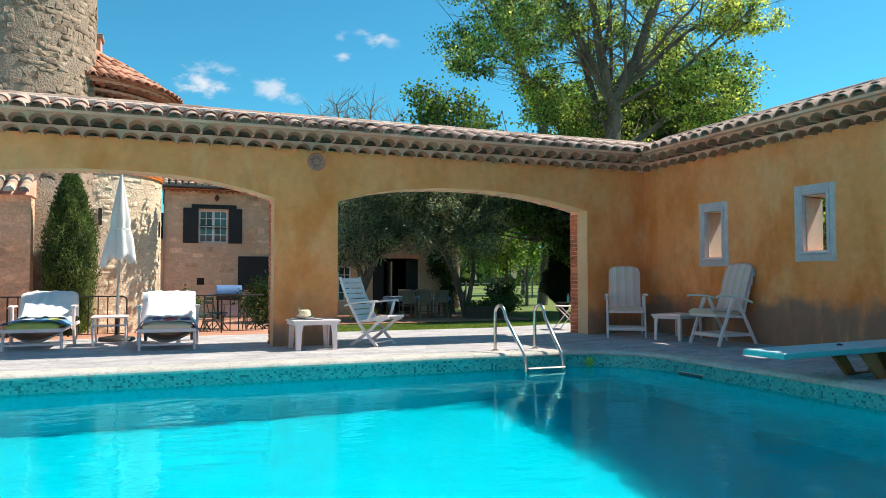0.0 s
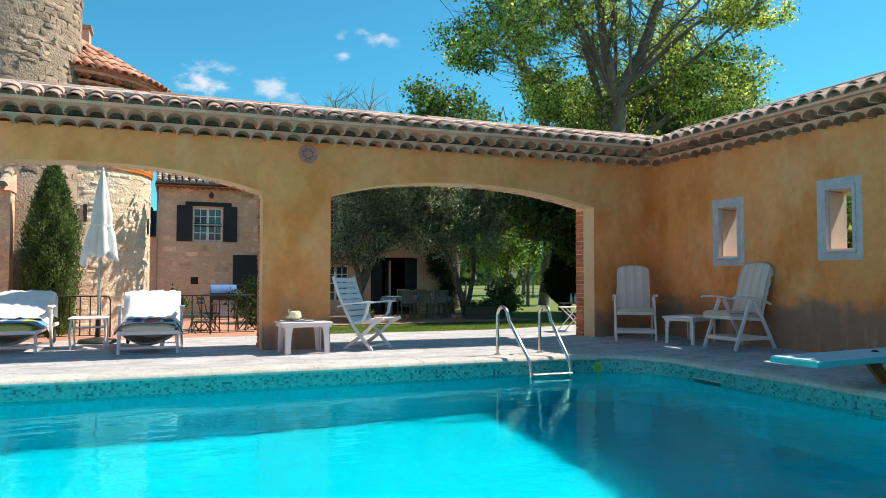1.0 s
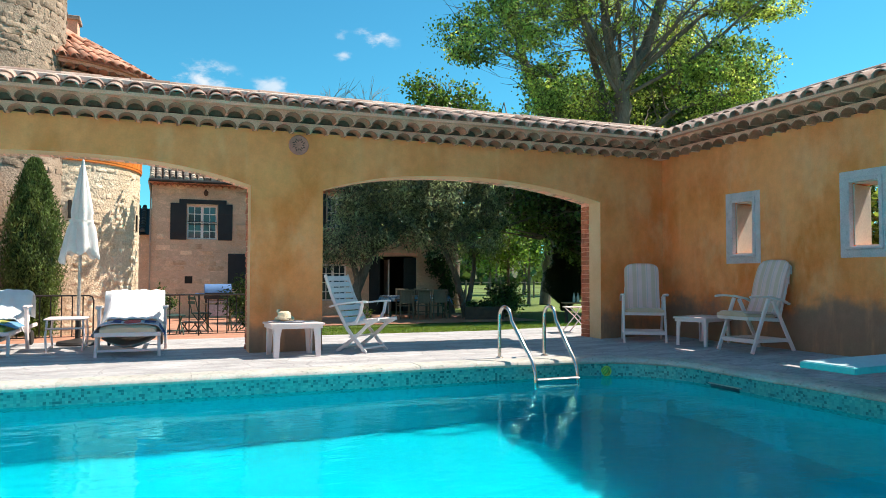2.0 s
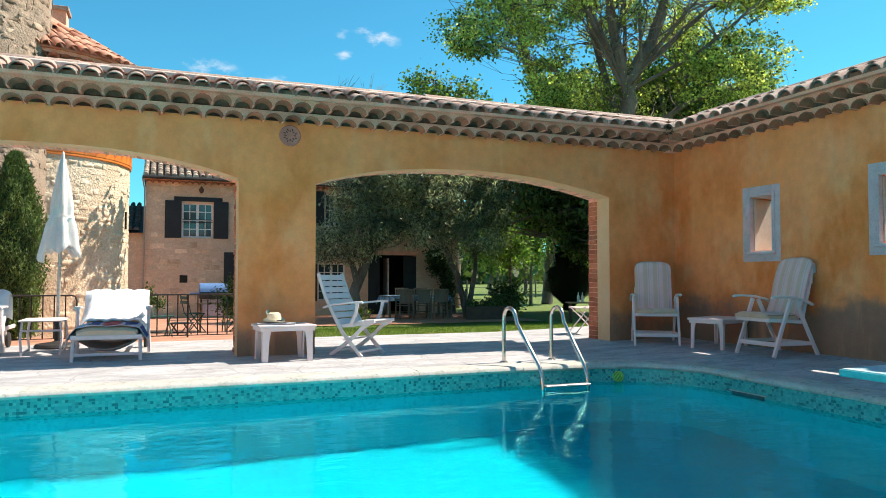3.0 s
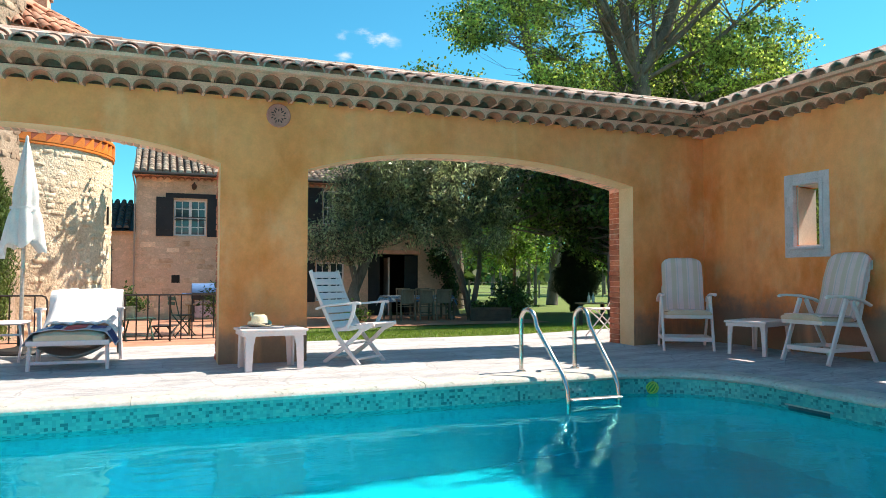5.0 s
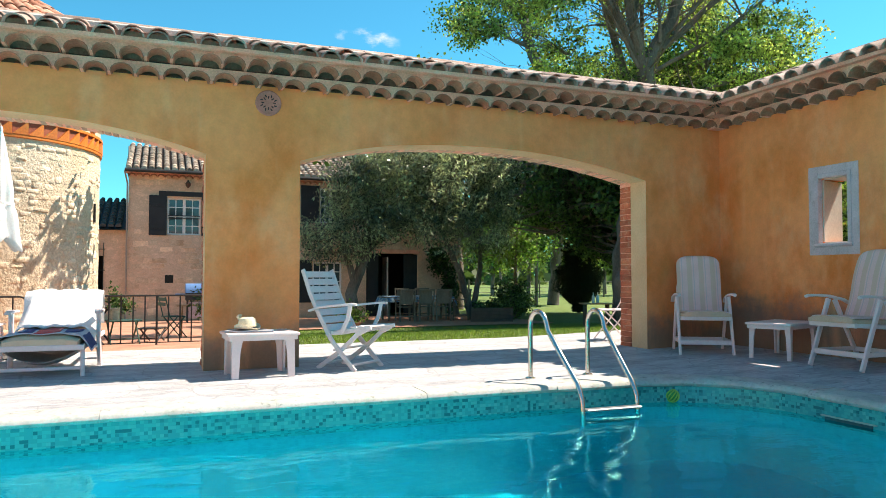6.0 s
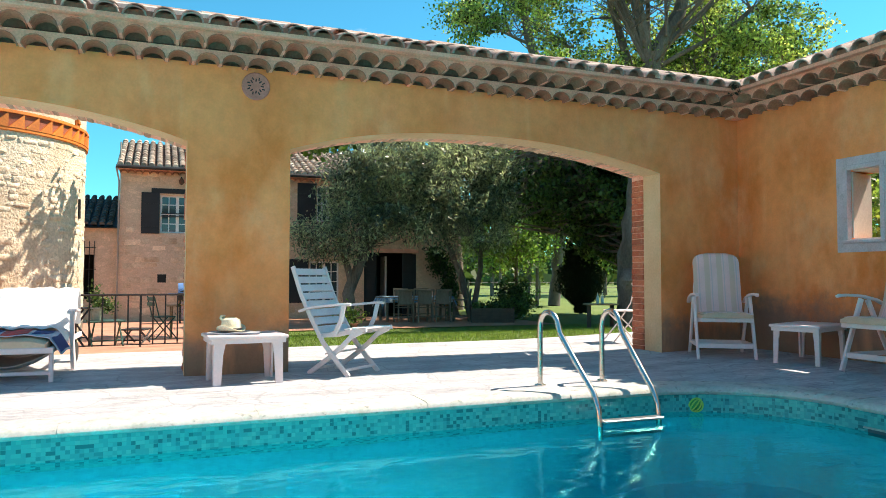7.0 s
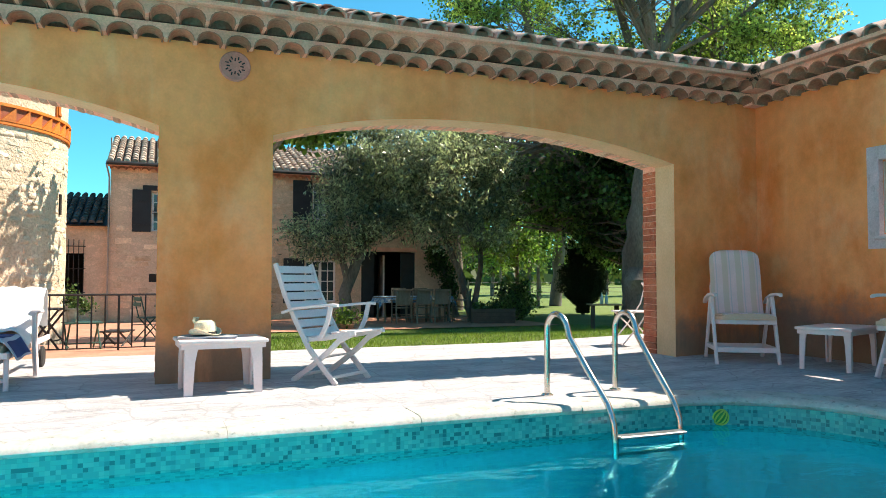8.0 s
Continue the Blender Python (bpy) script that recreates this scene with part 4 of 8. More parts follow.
def scallop_course(bm_, x0, x1, y0, z0, z1, depth):
    """Mortar bedding over a row of corbel tiles, scalloped along its lower edge."""
    n = int((x1 - x0) / PITCH)
    pts = [(x0, z1), (x0, z0)]
    for k in range(n):
        c = x0 + PITCH * (k + 0.5)
        for j in range(7):
            a = math.pi * (1 - j / 6)
            pts.append((c + 0.1 * math.cos(a), z0 + 0.084 * math.sin(a)))
    pts += [(x1, z0), (x1, z1)]
    vs0 = [bm_.verts.new((x, y0, z)) for x, z in pts]
    vs1 = [bm_.verts.new((x, y0 + depth, z)) for x, z in pts]
    for k in range(len(pts)):
        j = (k + 1) % len(pts)
        bm_.faces.new((vs0[k], vs0[j], vs1[j], vs1[k]))
    # front face as upright strips down from the level top edge
    run = list(zip(pts, vs0))[1:-1]
    prev = None
    for (x, z), v in run:
        t = bm_.verts.new((x, y0, z1)) if x0 + 1e-6 < x < x1 - 1e-6 else None
        if t is None:
            t = vs0[0] if abs(x - x0) < 1e-5 else vs0[-1]
        if prev and abs(prev[2] - x) > 1e-6:
            bm_.faces.new((prev[0], v, t, prev[1]))
        prev = (v, t, x)


def wall_roof(side, x0, x1, label):
    """Two corbelled rows, roof tiles on both slopes and a mortared ridge; x is measured along the wall."""
    rng = random.Random(5 if side == "north" else 6)
    top = thing("tiled_roof", label, "roof", eave_frame(side))
    # for the side wall eave-space x runs towards -y of the world
    for out, z0 in ROWS_OUT:
        end = x1 - out if side == "north" else x1
        start = x0 if side == "north" else x0 + out
        n = int((end - start) / PITCH)
        shift = 0.0 if out < 0.2 else 0.5
        bm_ = bmesh.new()
        a = end - n * PITCH if side == "north" else start
        scallop_course(bm_, a, a + n * PITCH, -out + 0.03, z0, z0 + 0.118, out + 0.1)
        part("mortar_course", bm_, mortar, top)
        # solid bed behind the hollow tiles, coloured dark as their inner shade; filled corner
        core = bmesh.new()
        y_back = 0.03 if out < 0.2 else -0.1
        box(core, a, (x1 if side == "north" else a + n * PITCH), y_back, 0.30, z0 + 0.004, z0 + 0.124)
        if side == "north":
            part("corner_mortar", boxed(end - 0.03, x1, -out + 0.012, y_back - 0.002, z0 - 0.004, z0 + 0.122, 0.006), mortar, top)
        part("mortar_bed", core, bed_shade, top)
        for k in range(n):
            ob = new("corbel_tile", corbel_me)
            ob.parent = top
            ob.matrix_basis = pose(a + PITCH * (k + 0.5) + rng.uniform(-0.006, 0.006), -out + rng.uniform(-0.012, 0.012), z0 + rng.uniform(-0.004, 0.004),
                                   rng.uniform(-1.5, 1.5), rng.uniform(-3, 3), rng.uniform(-2.5, 2.5))
    slope = math.atan2(RIDGE_Z - EAVE_Z, EAVE_OUT + RIDGE_BACK)
    run = math.hypot(RIDGE_Z - EAVE_Z, EAVE_OUT + RIDGE_BACK)
    end = x1 - EAVE_OUT + 0.1 if side == "north" else x1
    start = x0 if side == "north" else x0 + EAVE_OUT - 0.1
    n = int((end - start) / PITCH)
    a = end - n * PITCH if side == "north" else start
    # bedding under the tiles, both slopes
    bm_ = bmesh.new()
    for s in (1, -1):
        ye = -EAVE_OUT + 0.05 if s == 1 else 2 * RIDGE_BACK + EAVE_OUT - 0.05
        prof = [(ye, EAVE_Z - 0.02), (ye, EAVE_Z + 0.015), (RIDGE_BACK, RIDGE_Z - 0.01), (RIDGE_BACK, EAVE_Z - 0.02)]
        lo, hi = a - (0 if side == "north" else 0.45), a + n * PITCH + (0.45 if side == "north" else 0)
        lo, hi = (lo, hi) if s == 1 else (a, a + n * PITCH)
        vs = [[bm_.verts.new((x, y, z)) for y, z in prof] for x in (lo, hi)]
        for k in range(4):
            bm_.faces.new((vs[0][k], vs[0][(k + 1) % 4], vs[1][(k + 1) % 4], vs[1][k]))
        bm_.faces.new(vs[0])
        bm_.faces.new(vs[1][::-1])
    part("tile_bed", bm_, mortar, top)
    # packed fill; part of its dark brown is the mouths' shade
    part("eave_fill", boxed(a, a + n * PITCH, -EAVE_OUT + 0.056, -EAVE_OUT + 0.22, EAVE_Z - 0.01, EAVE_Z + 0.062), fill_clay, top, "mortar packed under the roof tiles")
    extra = range(n, n + 2) if side == "north" else range(-2, 0)
    for k in [*range(n), *extra]:
        x = a + PITCH * (k + 0.5)
        for s in (1, -1):
            for row in ((1,) if k in extra and s == 1 else (0, 1)):
                d = row * 0.32
                y = -EAVE_OUT + d * math.cos(slope)
                z = EAVE_Z + d * math.sin(slope) + row * 0.012
                if s == -1:
                    y = 2 * RIDGE_BACK - y
                ob = new("cover_tile", cover_me)
                ob.parent = top
                ob.matrix_basis = pose(x + rng.uniform(-0.01, 0.01), y + s * rng.uniform(-0.015, 0.015), z + rng.uniform(-0.004, 0.006)) @ \
                    pose(0, 0, 0, 0, 0, 0 if s == 1 else 180) @ pose(0, 0, 0, math.degrees(slope) + rng.uniform(-1, 1), rng.uniform(-3, 3), rng.uniform(-2.5, 2.5))
    # ridge
    m = int((a + n * PITCH - a + 0.7) / 0.38)
    bm_ = bmesh.new()
    box(bm_, a, a + n * PITCH + (0.65 if side == "north" else 0), RIDGE_BACK - 0.13, RIDGE_BACK + 0.13, RIDGE_Z - 0.03, RIDGE_Z + 0.045, 0.015)
    part("ridge_mortar", bm_, ridge_lime, top, "pale lime mortar under the ridge tiles")
    for k in range(m):
        ob = new("ridge_tile", ridge_me)
        ob.parent = top
        ob.matrix_basis = pose(a + 0.38 * k, RIDGE_BACK, RIDGE_Z + 0.0 + rng.uniform(-0.004, 0.006), 0, 0, -90) @ pose(0, 0, 0, 1.5 + rng.uniform(-0.6, 0.6), 0, rng.uniform(-1.5, 1.5))
    return top


wall_roof("north", -3.0, WX, "weathered clay tile roof with double corbelled eaves over the arcade")
wall_roof("east", -WY, -3.2, "weathered clay tile roof with double corbelled eaves over the side wall")
# ---------------------------------------------------------------- towers, house, terrace beyond the arches
def cyl_wall(name, cx, cy, r, z0, z1, material, parent, label="", seg=72, rough_=0.008, seed=3):
    """Round masonry wall with an uneven face."""
    rng = random.Random(seed)
    bm_ = bmesh.new()
    nz = max(2, int((z1 - z0) / 0.3))
    rings = []
    for j in range(nz + 1):
        z = z0 + (z1 - z0) * j / nz
        rings.append([bm_.verts.new((cx + (r + rng.uniform(-rough_, rough_)) * math.cos(a), cy + (r + rng.uniform(-rough_, rough_)) * math.sin(a), z))
                      for a in (2 * math.pi * k / seg for k in range(seg))])
    for p, q in zip(rings, rings[1:]):
        for k in range(seg):
            bm_.faces.new((p[k], p[(k + 1) % seg], q[(k + 1) % seg], q[k]))
    bm_.faces.new(rings[-1])
    return part(name, bm_, material, parent, label, True)


def tile_slope(bm_, x0, x1, y_low, z_low, y_high, z_high, rng, pitch=0.22):
    """Barrel tiles in stepped columns up a slope."""
    n = int((x1 - x0) / pitch)
    ln = math.hypot(y_high - y_low, z_high - z_low)
    steps = max(2, int(ln / 0.32))
    for k in range(n):
        xc = x0 + pitch * (k + 0.5) + rng.uniform(-0.012, 0.012)
        for j in range(steps):
            f0, f1 = j / steps, (j + 1.25) / steps
            r0, r1 = 0.092, 0.075
            lift0, lift1 = 0.035, 0.0
            v0, v1 = [], []
            for a_ in range(6):
                t_ = math.pi * a_ / 5
                v0.append(bm_.verts.new((xc - r0 * math.cos(t_), y_low + (y_high - y_low) * f0, z_low + (z_high - z_low) * f0 + lift0 + r0 * math.sin(t_))))
                v1.append(bm_.verts.new((xc - r1 * math.cos(t_), y_low + (y_high - y_low) * f1, z_low + (z_high - z_low) * f1 + lift1 + r1 * math.sin(t_))))
            for a_ in range(5):
                bm_.faces.new((v0[a_], v0[a_ + 1], v1[a_ + 1], v1[a_]))
            bm_.faces.new(v0[::-1])
    return bm_



def stone_data(material, count, seed, jag=0.09):
    """A few uneven unit blocks, to be stretched to size."""
    rng = random.Random(seed)
    out = []
    for _ in range(count):
        bm_ = boxed(-0.5, 0.5, -0.5, 0.5, -0.5, 0.5, 0.12)
        for v in bm_.verts:
            v.co += Vector((rng.uniform(-1, 1), rng.uniform(-1, 1) * 1.4, rng.uniform(-1, 1))) * jag
        me_ = bpy.data.meshes.new("stone")
        bm_.to_mesh(me_)
        bm_.free()
        me_.shade_smooth()
        me_.materials.append(material)
        out.append(me_)
    return out


def lay_stones(parent, blocks, place, u0, u1, z0, z1, rng, skip=0.0, size=(0.2, 0.5), course=(0.13, 0.24), holes=(), proud=0.015):
    """Courses of single stones set into a wall face; place(u, z) gives the face's frame."""
    z = z0
    while z < z1:
        h = rng.uniform(*course)
        u = u0 + rng.uniform(0, 0.2)
        while u < u1:
            w = rng.uniform(*size)
            uc, zc = u + w / 2, z + h / 2 + rng.uniform(-0.02, 0.02)
            u += w
            if rng.random() < skip or any(a - w / 2 < uc < b_ + w / 2 and c - h / 2 < zc < d + h / 2 for a, b_, c, d in holes):
                continue
            ob_ = new("stone", rng.choice(blocks))
            ob_.parent = parent
            ob_.matrix_basis = place(uc, zc) @ pose(0, 0.035 - proud * rng.uniform(0.3, 1.5), 0, 0, rng.uniform(-4, 4), 0) @ Matrix.Diagonal((w - 0.012, 0.07, h * rng.uniform(0.82, 0.97), 1))
        z += h


def round_face(r):
    return lambda u, z: Matrix.Rotation(u / r + math.pi / 2, 4, "Z") @ Matrix.Translation((0, -r, z))


TALL = (-2.39, 16.6, 1.5)
ROUND = (-1.55, 18.3, 1.95)
tall_tower = thing("stone_tower", "tall round rubble stone tower behind the arcade", "tower", pose(TALL[0], TALL[1], -0.3))
cyl_wall("wall", 0, 0, TALL[2], 0, 11.5, grey_stone, tall_tower)
lay_stones(tall_tower, stone_data(grey_block, 12, 41, 0.16), round_face(TALL[2]), radians(-142) * 1.5, radians(4) * 1.5, 3.1, 6.7, random.Random(61), 0.30, (0.10, 0.32), (0.08, 0.16), proud=0.008)
part("cap", lathe(bmesh.new(), [(1.75, 11.4), (1.75, 11.5), (0.05, 12.3)], 36), tile_top, tall_tower)

round_tower = thing("round_tower", "low round stone tower with orange dentil band and tiled eaves", "tower", pose(ROUND[0], ROUND[1], -0.3))
cyl_wall("wall", 0, 0, ROUND[2], 0, 4.95, tower_stone, round_tower, seed=8)
lay_stones(round_tower, stone_data(pale_block, 12, 43, 0.11), round_face(ROUND[2]), radians(-128) * 1.95, radians(2) * 1.95, 0.0, 3.30, random.Random(62), 0.45, (0.09, 0.28), (0.07, 0.14), proud=0.002)
orange = mat("orange_glazed_brick", (0.62, 0.19, 0.025), (0.56, 0.15, 0.02), 0.55, 4, 40, 0.2, 0.2, piece=0.2)
part("band", lathe(bmesh.new(), [(1.94, 3.42), (1.985, 3.43), (1.985, 3.47), (1.94, 3.48)], 72, cap=False), orange, round_tower, "thin orange brick course")
part("band", lathe(bmesh.new(), [(1.94, 3.70), (1.995, 3.70), (1.995, 3.745), (1.94, 3.75)], 72, cap=False), orange, round_tower, "thin orange brick course")
# dog-tooth wedges on a dark brick band between the two courses
part("band", lathe(bmesh.new(), [(1.94, 3.47), (1.958, 3.475), (1.958, 3.70), (1.94, 3.705)], 72, cap=False), mat("dark_red_brick", (0.34, 0.10, 0.05), (0.27, 0.075, 0.04), 0.85, 4, 40, 0.25, 0.2), round_tower, "dark red recessed brick band")
bm = extrude_outline(bmesh.new(), [(-0.118, 0.02, 0.0), (0.118, 0.02, 0.0), (0.118, 0.02, 0.225)], (0, -0.048, 0))
bmesh.ops.recalc_face_normals(bm, faces=bm.faces)
tooth_me = bpy.data.meshes.new("dentil")
bm.to_mesh(tooth_me)
bm.free()
tooth_me.materials.append(orange)
N_TOOTH = 52
for k in range(N_TOOTH):
    a = 2 * math.pi * k / N_TOOTH
    if math.sin(a) > 0.35:
        continue
    ob = new("dentil", tooth_me)
    ob.parent = round_tower
    ob.matrix_basis = Matrix.Rotation(a + math.pi / 2, 4, "Z") @ Matrix.Translation((0, -1.962, 3.475))

# upright strip of the same brickwork above the band
strip = Matrix.Rotation(radians(-17.3) + math.pi / 2, 4, "Z")
part("brick_strip", boxed(-0.075, 0.075, -1.975, -1.93, 3.75, 4.75, 0.004, strip), orange, round_tower, "upright orange brick strip")
for k in range(5):
    ob = new("dentil", tooth_me)
    ob.parent = round_tower
    ob.matrix_basis = strip @ Matrix.Translation((-0.05, -1.972, 3.87 + 0.19 * k)) @ Matrix.Rotation(radians(90), 4, "Y") @ Matrix.Diagonal((0.62, 0.8, 0.5, 1))


def round_eaves(parent, r, z):
    """Corbelled tile rows and a conical roof of barrel tiles round the tower."""
    rng = random.Random(12)
    for out, dz in ((0.15, 0.0), (0.30, 0.15)):
        n = int(2 * math.pi * (r + out) / 0.21)
        for k in range(n):
            a = 2 * math.pi * k / n
            if math.sin(a) > 0.3:
                continue
            ob = new("corbel_tile", corbel_me)
            ob.parent = parent
            ob.matrix_basis = Matrix.Rotation(a + math.pi / 2, 4, "Z") @ pose(0, -(r + out), z + dz, 0, 0, rng.uniform(-2, 2))
        part("mortar_course", lathe(bmesh.new(), [(r, z + dz + 0.07), (r + out - 0.03, z + dz + 0.075), (r + out - 0.03, z + dz + 0.14), (r, z + dz + 0.14)], 64, cap=False), mortar, parent)
    n = int(2 * math.pi * (r + 0.42) / 0.215)
    for k in range(n):
        a = 2 * math.pi * k / n
        if math.sin(a) > 0.5:
            continue
        for row in range(4):
            if row > 1 and (k % 2 if row == 2 else k % 3):
                continue
            ob = new("cover_tile", red_cover_me)
            ob.parent = parent
            ob.matrix_basis = Matrix.Rotation(a + math.pi / 2, 4, "Z") @ pose(0, -(r + 0.42) + 0.33 * row, z + 0.31 + 0.20 * row, 30, rng.uniform(-3, 3), rng.uniform(-2, 2))
    part("roof_cone", lathe(bmesh.new(), [(r + 0.36, z + 0.29), (r + 0.36, z + 0.31), (0.3, z + 1.60), (0.02, z + 1.62)], 48), tile_red, parent)


round_eaves(round_tower, ROUND[2], 4.95)
# small chimney stack behind the round roof
chimney = thing("chimney_stack", "small rendered chimney stack with a clay tile cap", "chimney", pose(-1.30, 20.9, 4.0))
part("stack", boxed(-0.2, 0.2, -0.25, 0.25, 0, 3.1, 0.01), mortar, chimney)
part("cap", boxed(-0.25, 0.25, -0.3, 0.3, 3.1, 3.2, 0.01), tile_top, chimney)
for a, z in ((-66.0, 2.2), (-13.0, 2.05)):
    slit = thing("arrow_slit", "narrow dark slit in the tower wall", "wall slit",
                 pose(ROUND[0], ROUND[1], z, 0, 0, a) @ Matrix.Translation((ROUND[2], 0, 0)))
    # solid near-black block; the slit's shaded depth is only its colour
    part("slot", boxed(-0.2, 0.028, -0.03, 0.03, -0.17, 0.17), shade_black, slit)
# small tiled lean-to against the tall tower
lean = thing("lean_to_roof", "small clay tile lean-to roof against the tower", "roof", pose(0, 0, 0))
part("roof_board", extrude_outline(bmesh.new(), [(-3.7, 14.72, 2.40), (-3.7, 15.4, 2.82), (-3.7, 15.4, 2.40)], (1.98, 0, 0)), mortar, lean)
tagged(part("roof_tiles", tile_slope(bmesh.new(), -3.7, -1.70, 14.66, 2.42, 15.4, 2.85, random.Random(19)), house_tile, lean, "clay barrel tiles", True), kind="stuff")

# faces away from the sun; its sunlit look is the pale stone colour
part("annex_wall", boxed(-3.66, -1.74, 14.86, 15.3, -0.2, 2.40), annex_stone_lit, lean, "warm stone wall under the lean-to, colour lightened as if sunlit")

HY, HB = 27.8, -0.55   # house front and its ground
HX0, HX1 = 0.54, 11.6
EAVE = 4.14
zinc = mat("weathered_zinc", (0.42, 0.33, 0.27), (0.34, 0.27, 0.22), 0.6, 5, 40, 0.2, 0.1, 0.003)
house = thing("farmhouse", "long two-storey pinkish stone farmhouse with clay tile roof", "house", pose(0, HY, HB))


def hz(z):
    return z - HB


def holed_wall(bm_, x0, x1, z0, z1, holes, y0, y1):
    """Wall slab in x and z with rectangular holes cut through."""
    xs_ = sorted({x0, x1, *[h[0] for h in holes], *[h[1] for h in holes]})
    zs_ = sorted({z0, z1, *[h[2] for h in holes], *[h[3] for h in holes]})
    for xa_, xb_ in zip(xs_, xs_[1:]):
        for za_, zb_ in zip(zs_, zs_[1:]):
            xm_, zm_ = (xa_ + xb_) / 2, (za_ + zb_) / 2
            if any(h[0] < xm_ < h[1] and h[2] < zm_ < h[3] for h in holes):
                continue
            box(bm_, xa_, xb_, y0, y1, za_, zb_)
    bmesh.ops.remove_doubles(bm_, verts=bm_.verts, dist=1e-4)
    return bm_


HOLES = [(1.68, 2.68, 2.22, 3.40), (6.53, 7.30, 2.72, 3.92), (6.30, 7.30, 0.05, 1.40), (8.16, 10.05, HB, 1.72), (3.2, 4.2, 0.55, 1.70)]
part("wall", holed_wall(bmesh.new(), HX0, HX1, 0, hz(EAVE), [(a, b_, hz(c), hz(d)) for a, b_, c, d in HOLES], 0, 0.45), house_stone, house)
part("side_wall", boxed(HX0, HX0 + 0.45, 0.45, 6.0, 0, hz(EAVE)), house_stone, house)
part("side_wall", boxed(HX1 - 0.45, HX1, 0.45, 6.0, 0, hz(EAVE)), house_stone, house)
part("back_wall", boxed(HX0, HX1, 6.0, 6.4, 0, hz(EAVE)), house_stone, house)
# near-black slab and sheet paint the unlit rooms behind the openings
part("upper_floor", boxed(HX0 + 0.45, HX1 - 0.45, 0.45, 6.0, hz(2.0), hz(2.15)), shade_black, house)
part("room_back", boxed(HX0 + 0.45, HX1 - 0.45, 2.6, 2.7, 0, hz(EAVE)), shade_black, house)


# base coloured dark so the gaps between tiles read as shaded
roof = part("roof", extrude_outline(bmesh.new(), [(HX0 - 0.07, -0.32, hz(EAVE + 0.05)), (HX0 - 0.07, 3.2, hz(EAVE + 1.37)), (HX0 - 0.07, 6.7, hz(EAVE + 0.05))], (HX1 - HX0 + 0.2, 0, 0)), bed_shade, house)
tiles = part("roof_tiles", tile_slope(bmesh.new(), HX0 - 0.10, HX1 + 0.15, -0.36, hz(EAVE + 0.06), 3.2, hz(EAVE + 1.40), random.Random(4)), house_tile, house, "mottled clay barrel tiles", True)
tagged(tiles, kind="stuff")
part("gutter", tube(bmesh.new(), [(HX0 - 0.10, -0.40, hz(EAVE + 0.03)), (HX1 + 0.15, -0.40, hz(EAVE + 0.03))], 0.055, 8), iron, house, "dark metal gutter")
part("downpipe", tube(bmesh.new(), [(HX0 - 0.1, -0.38, hz(EAVE)), (HX0 - 0.03, -0.06, hz(EAVE - 0.35)), (HX0 - 0.03, -0.06, 0.1)], 0.025, 8), zinc, house, "slim weathered zinc downpipe")
part("eave_course", boxed(HX0 - 0.07, HX1 + 0.13, -0.30, 0.0, hz(EAVE - 0.03), hz(EAVE + 0.035)), mortar, house, "mortared eaves course")
for k in range(int((HX1 - HX0) / 0.21)):
    ob = new("corbel_tile", corbel_me)
    ob.parent = house
    ob.matrix_basis = pose(HX0 + 0.1 + 0.21 * k, -0.24, hz(EAVE - 0.115))
part("chimney", boxed(4.9, 5.45, 2.4, 3.0, hz(EAVE + 1.0), hz(EAVE + 2.15), 0.02), mortar, house, "rendered chimney")
part("aerial_post", tube(bmesh.new(), [(0.53, 0.3, hz(4.3)), (0.53, 0.3, hz(5.02))], 0.022, 6), zinc, house, "thin grey aerial post")

glass = mat("window_glass", (0.05, 0.07, 0.09), (0.04, 0.055, 0.07), 0.05, 2, 20, 0.1, 0.0, spec=0.9)


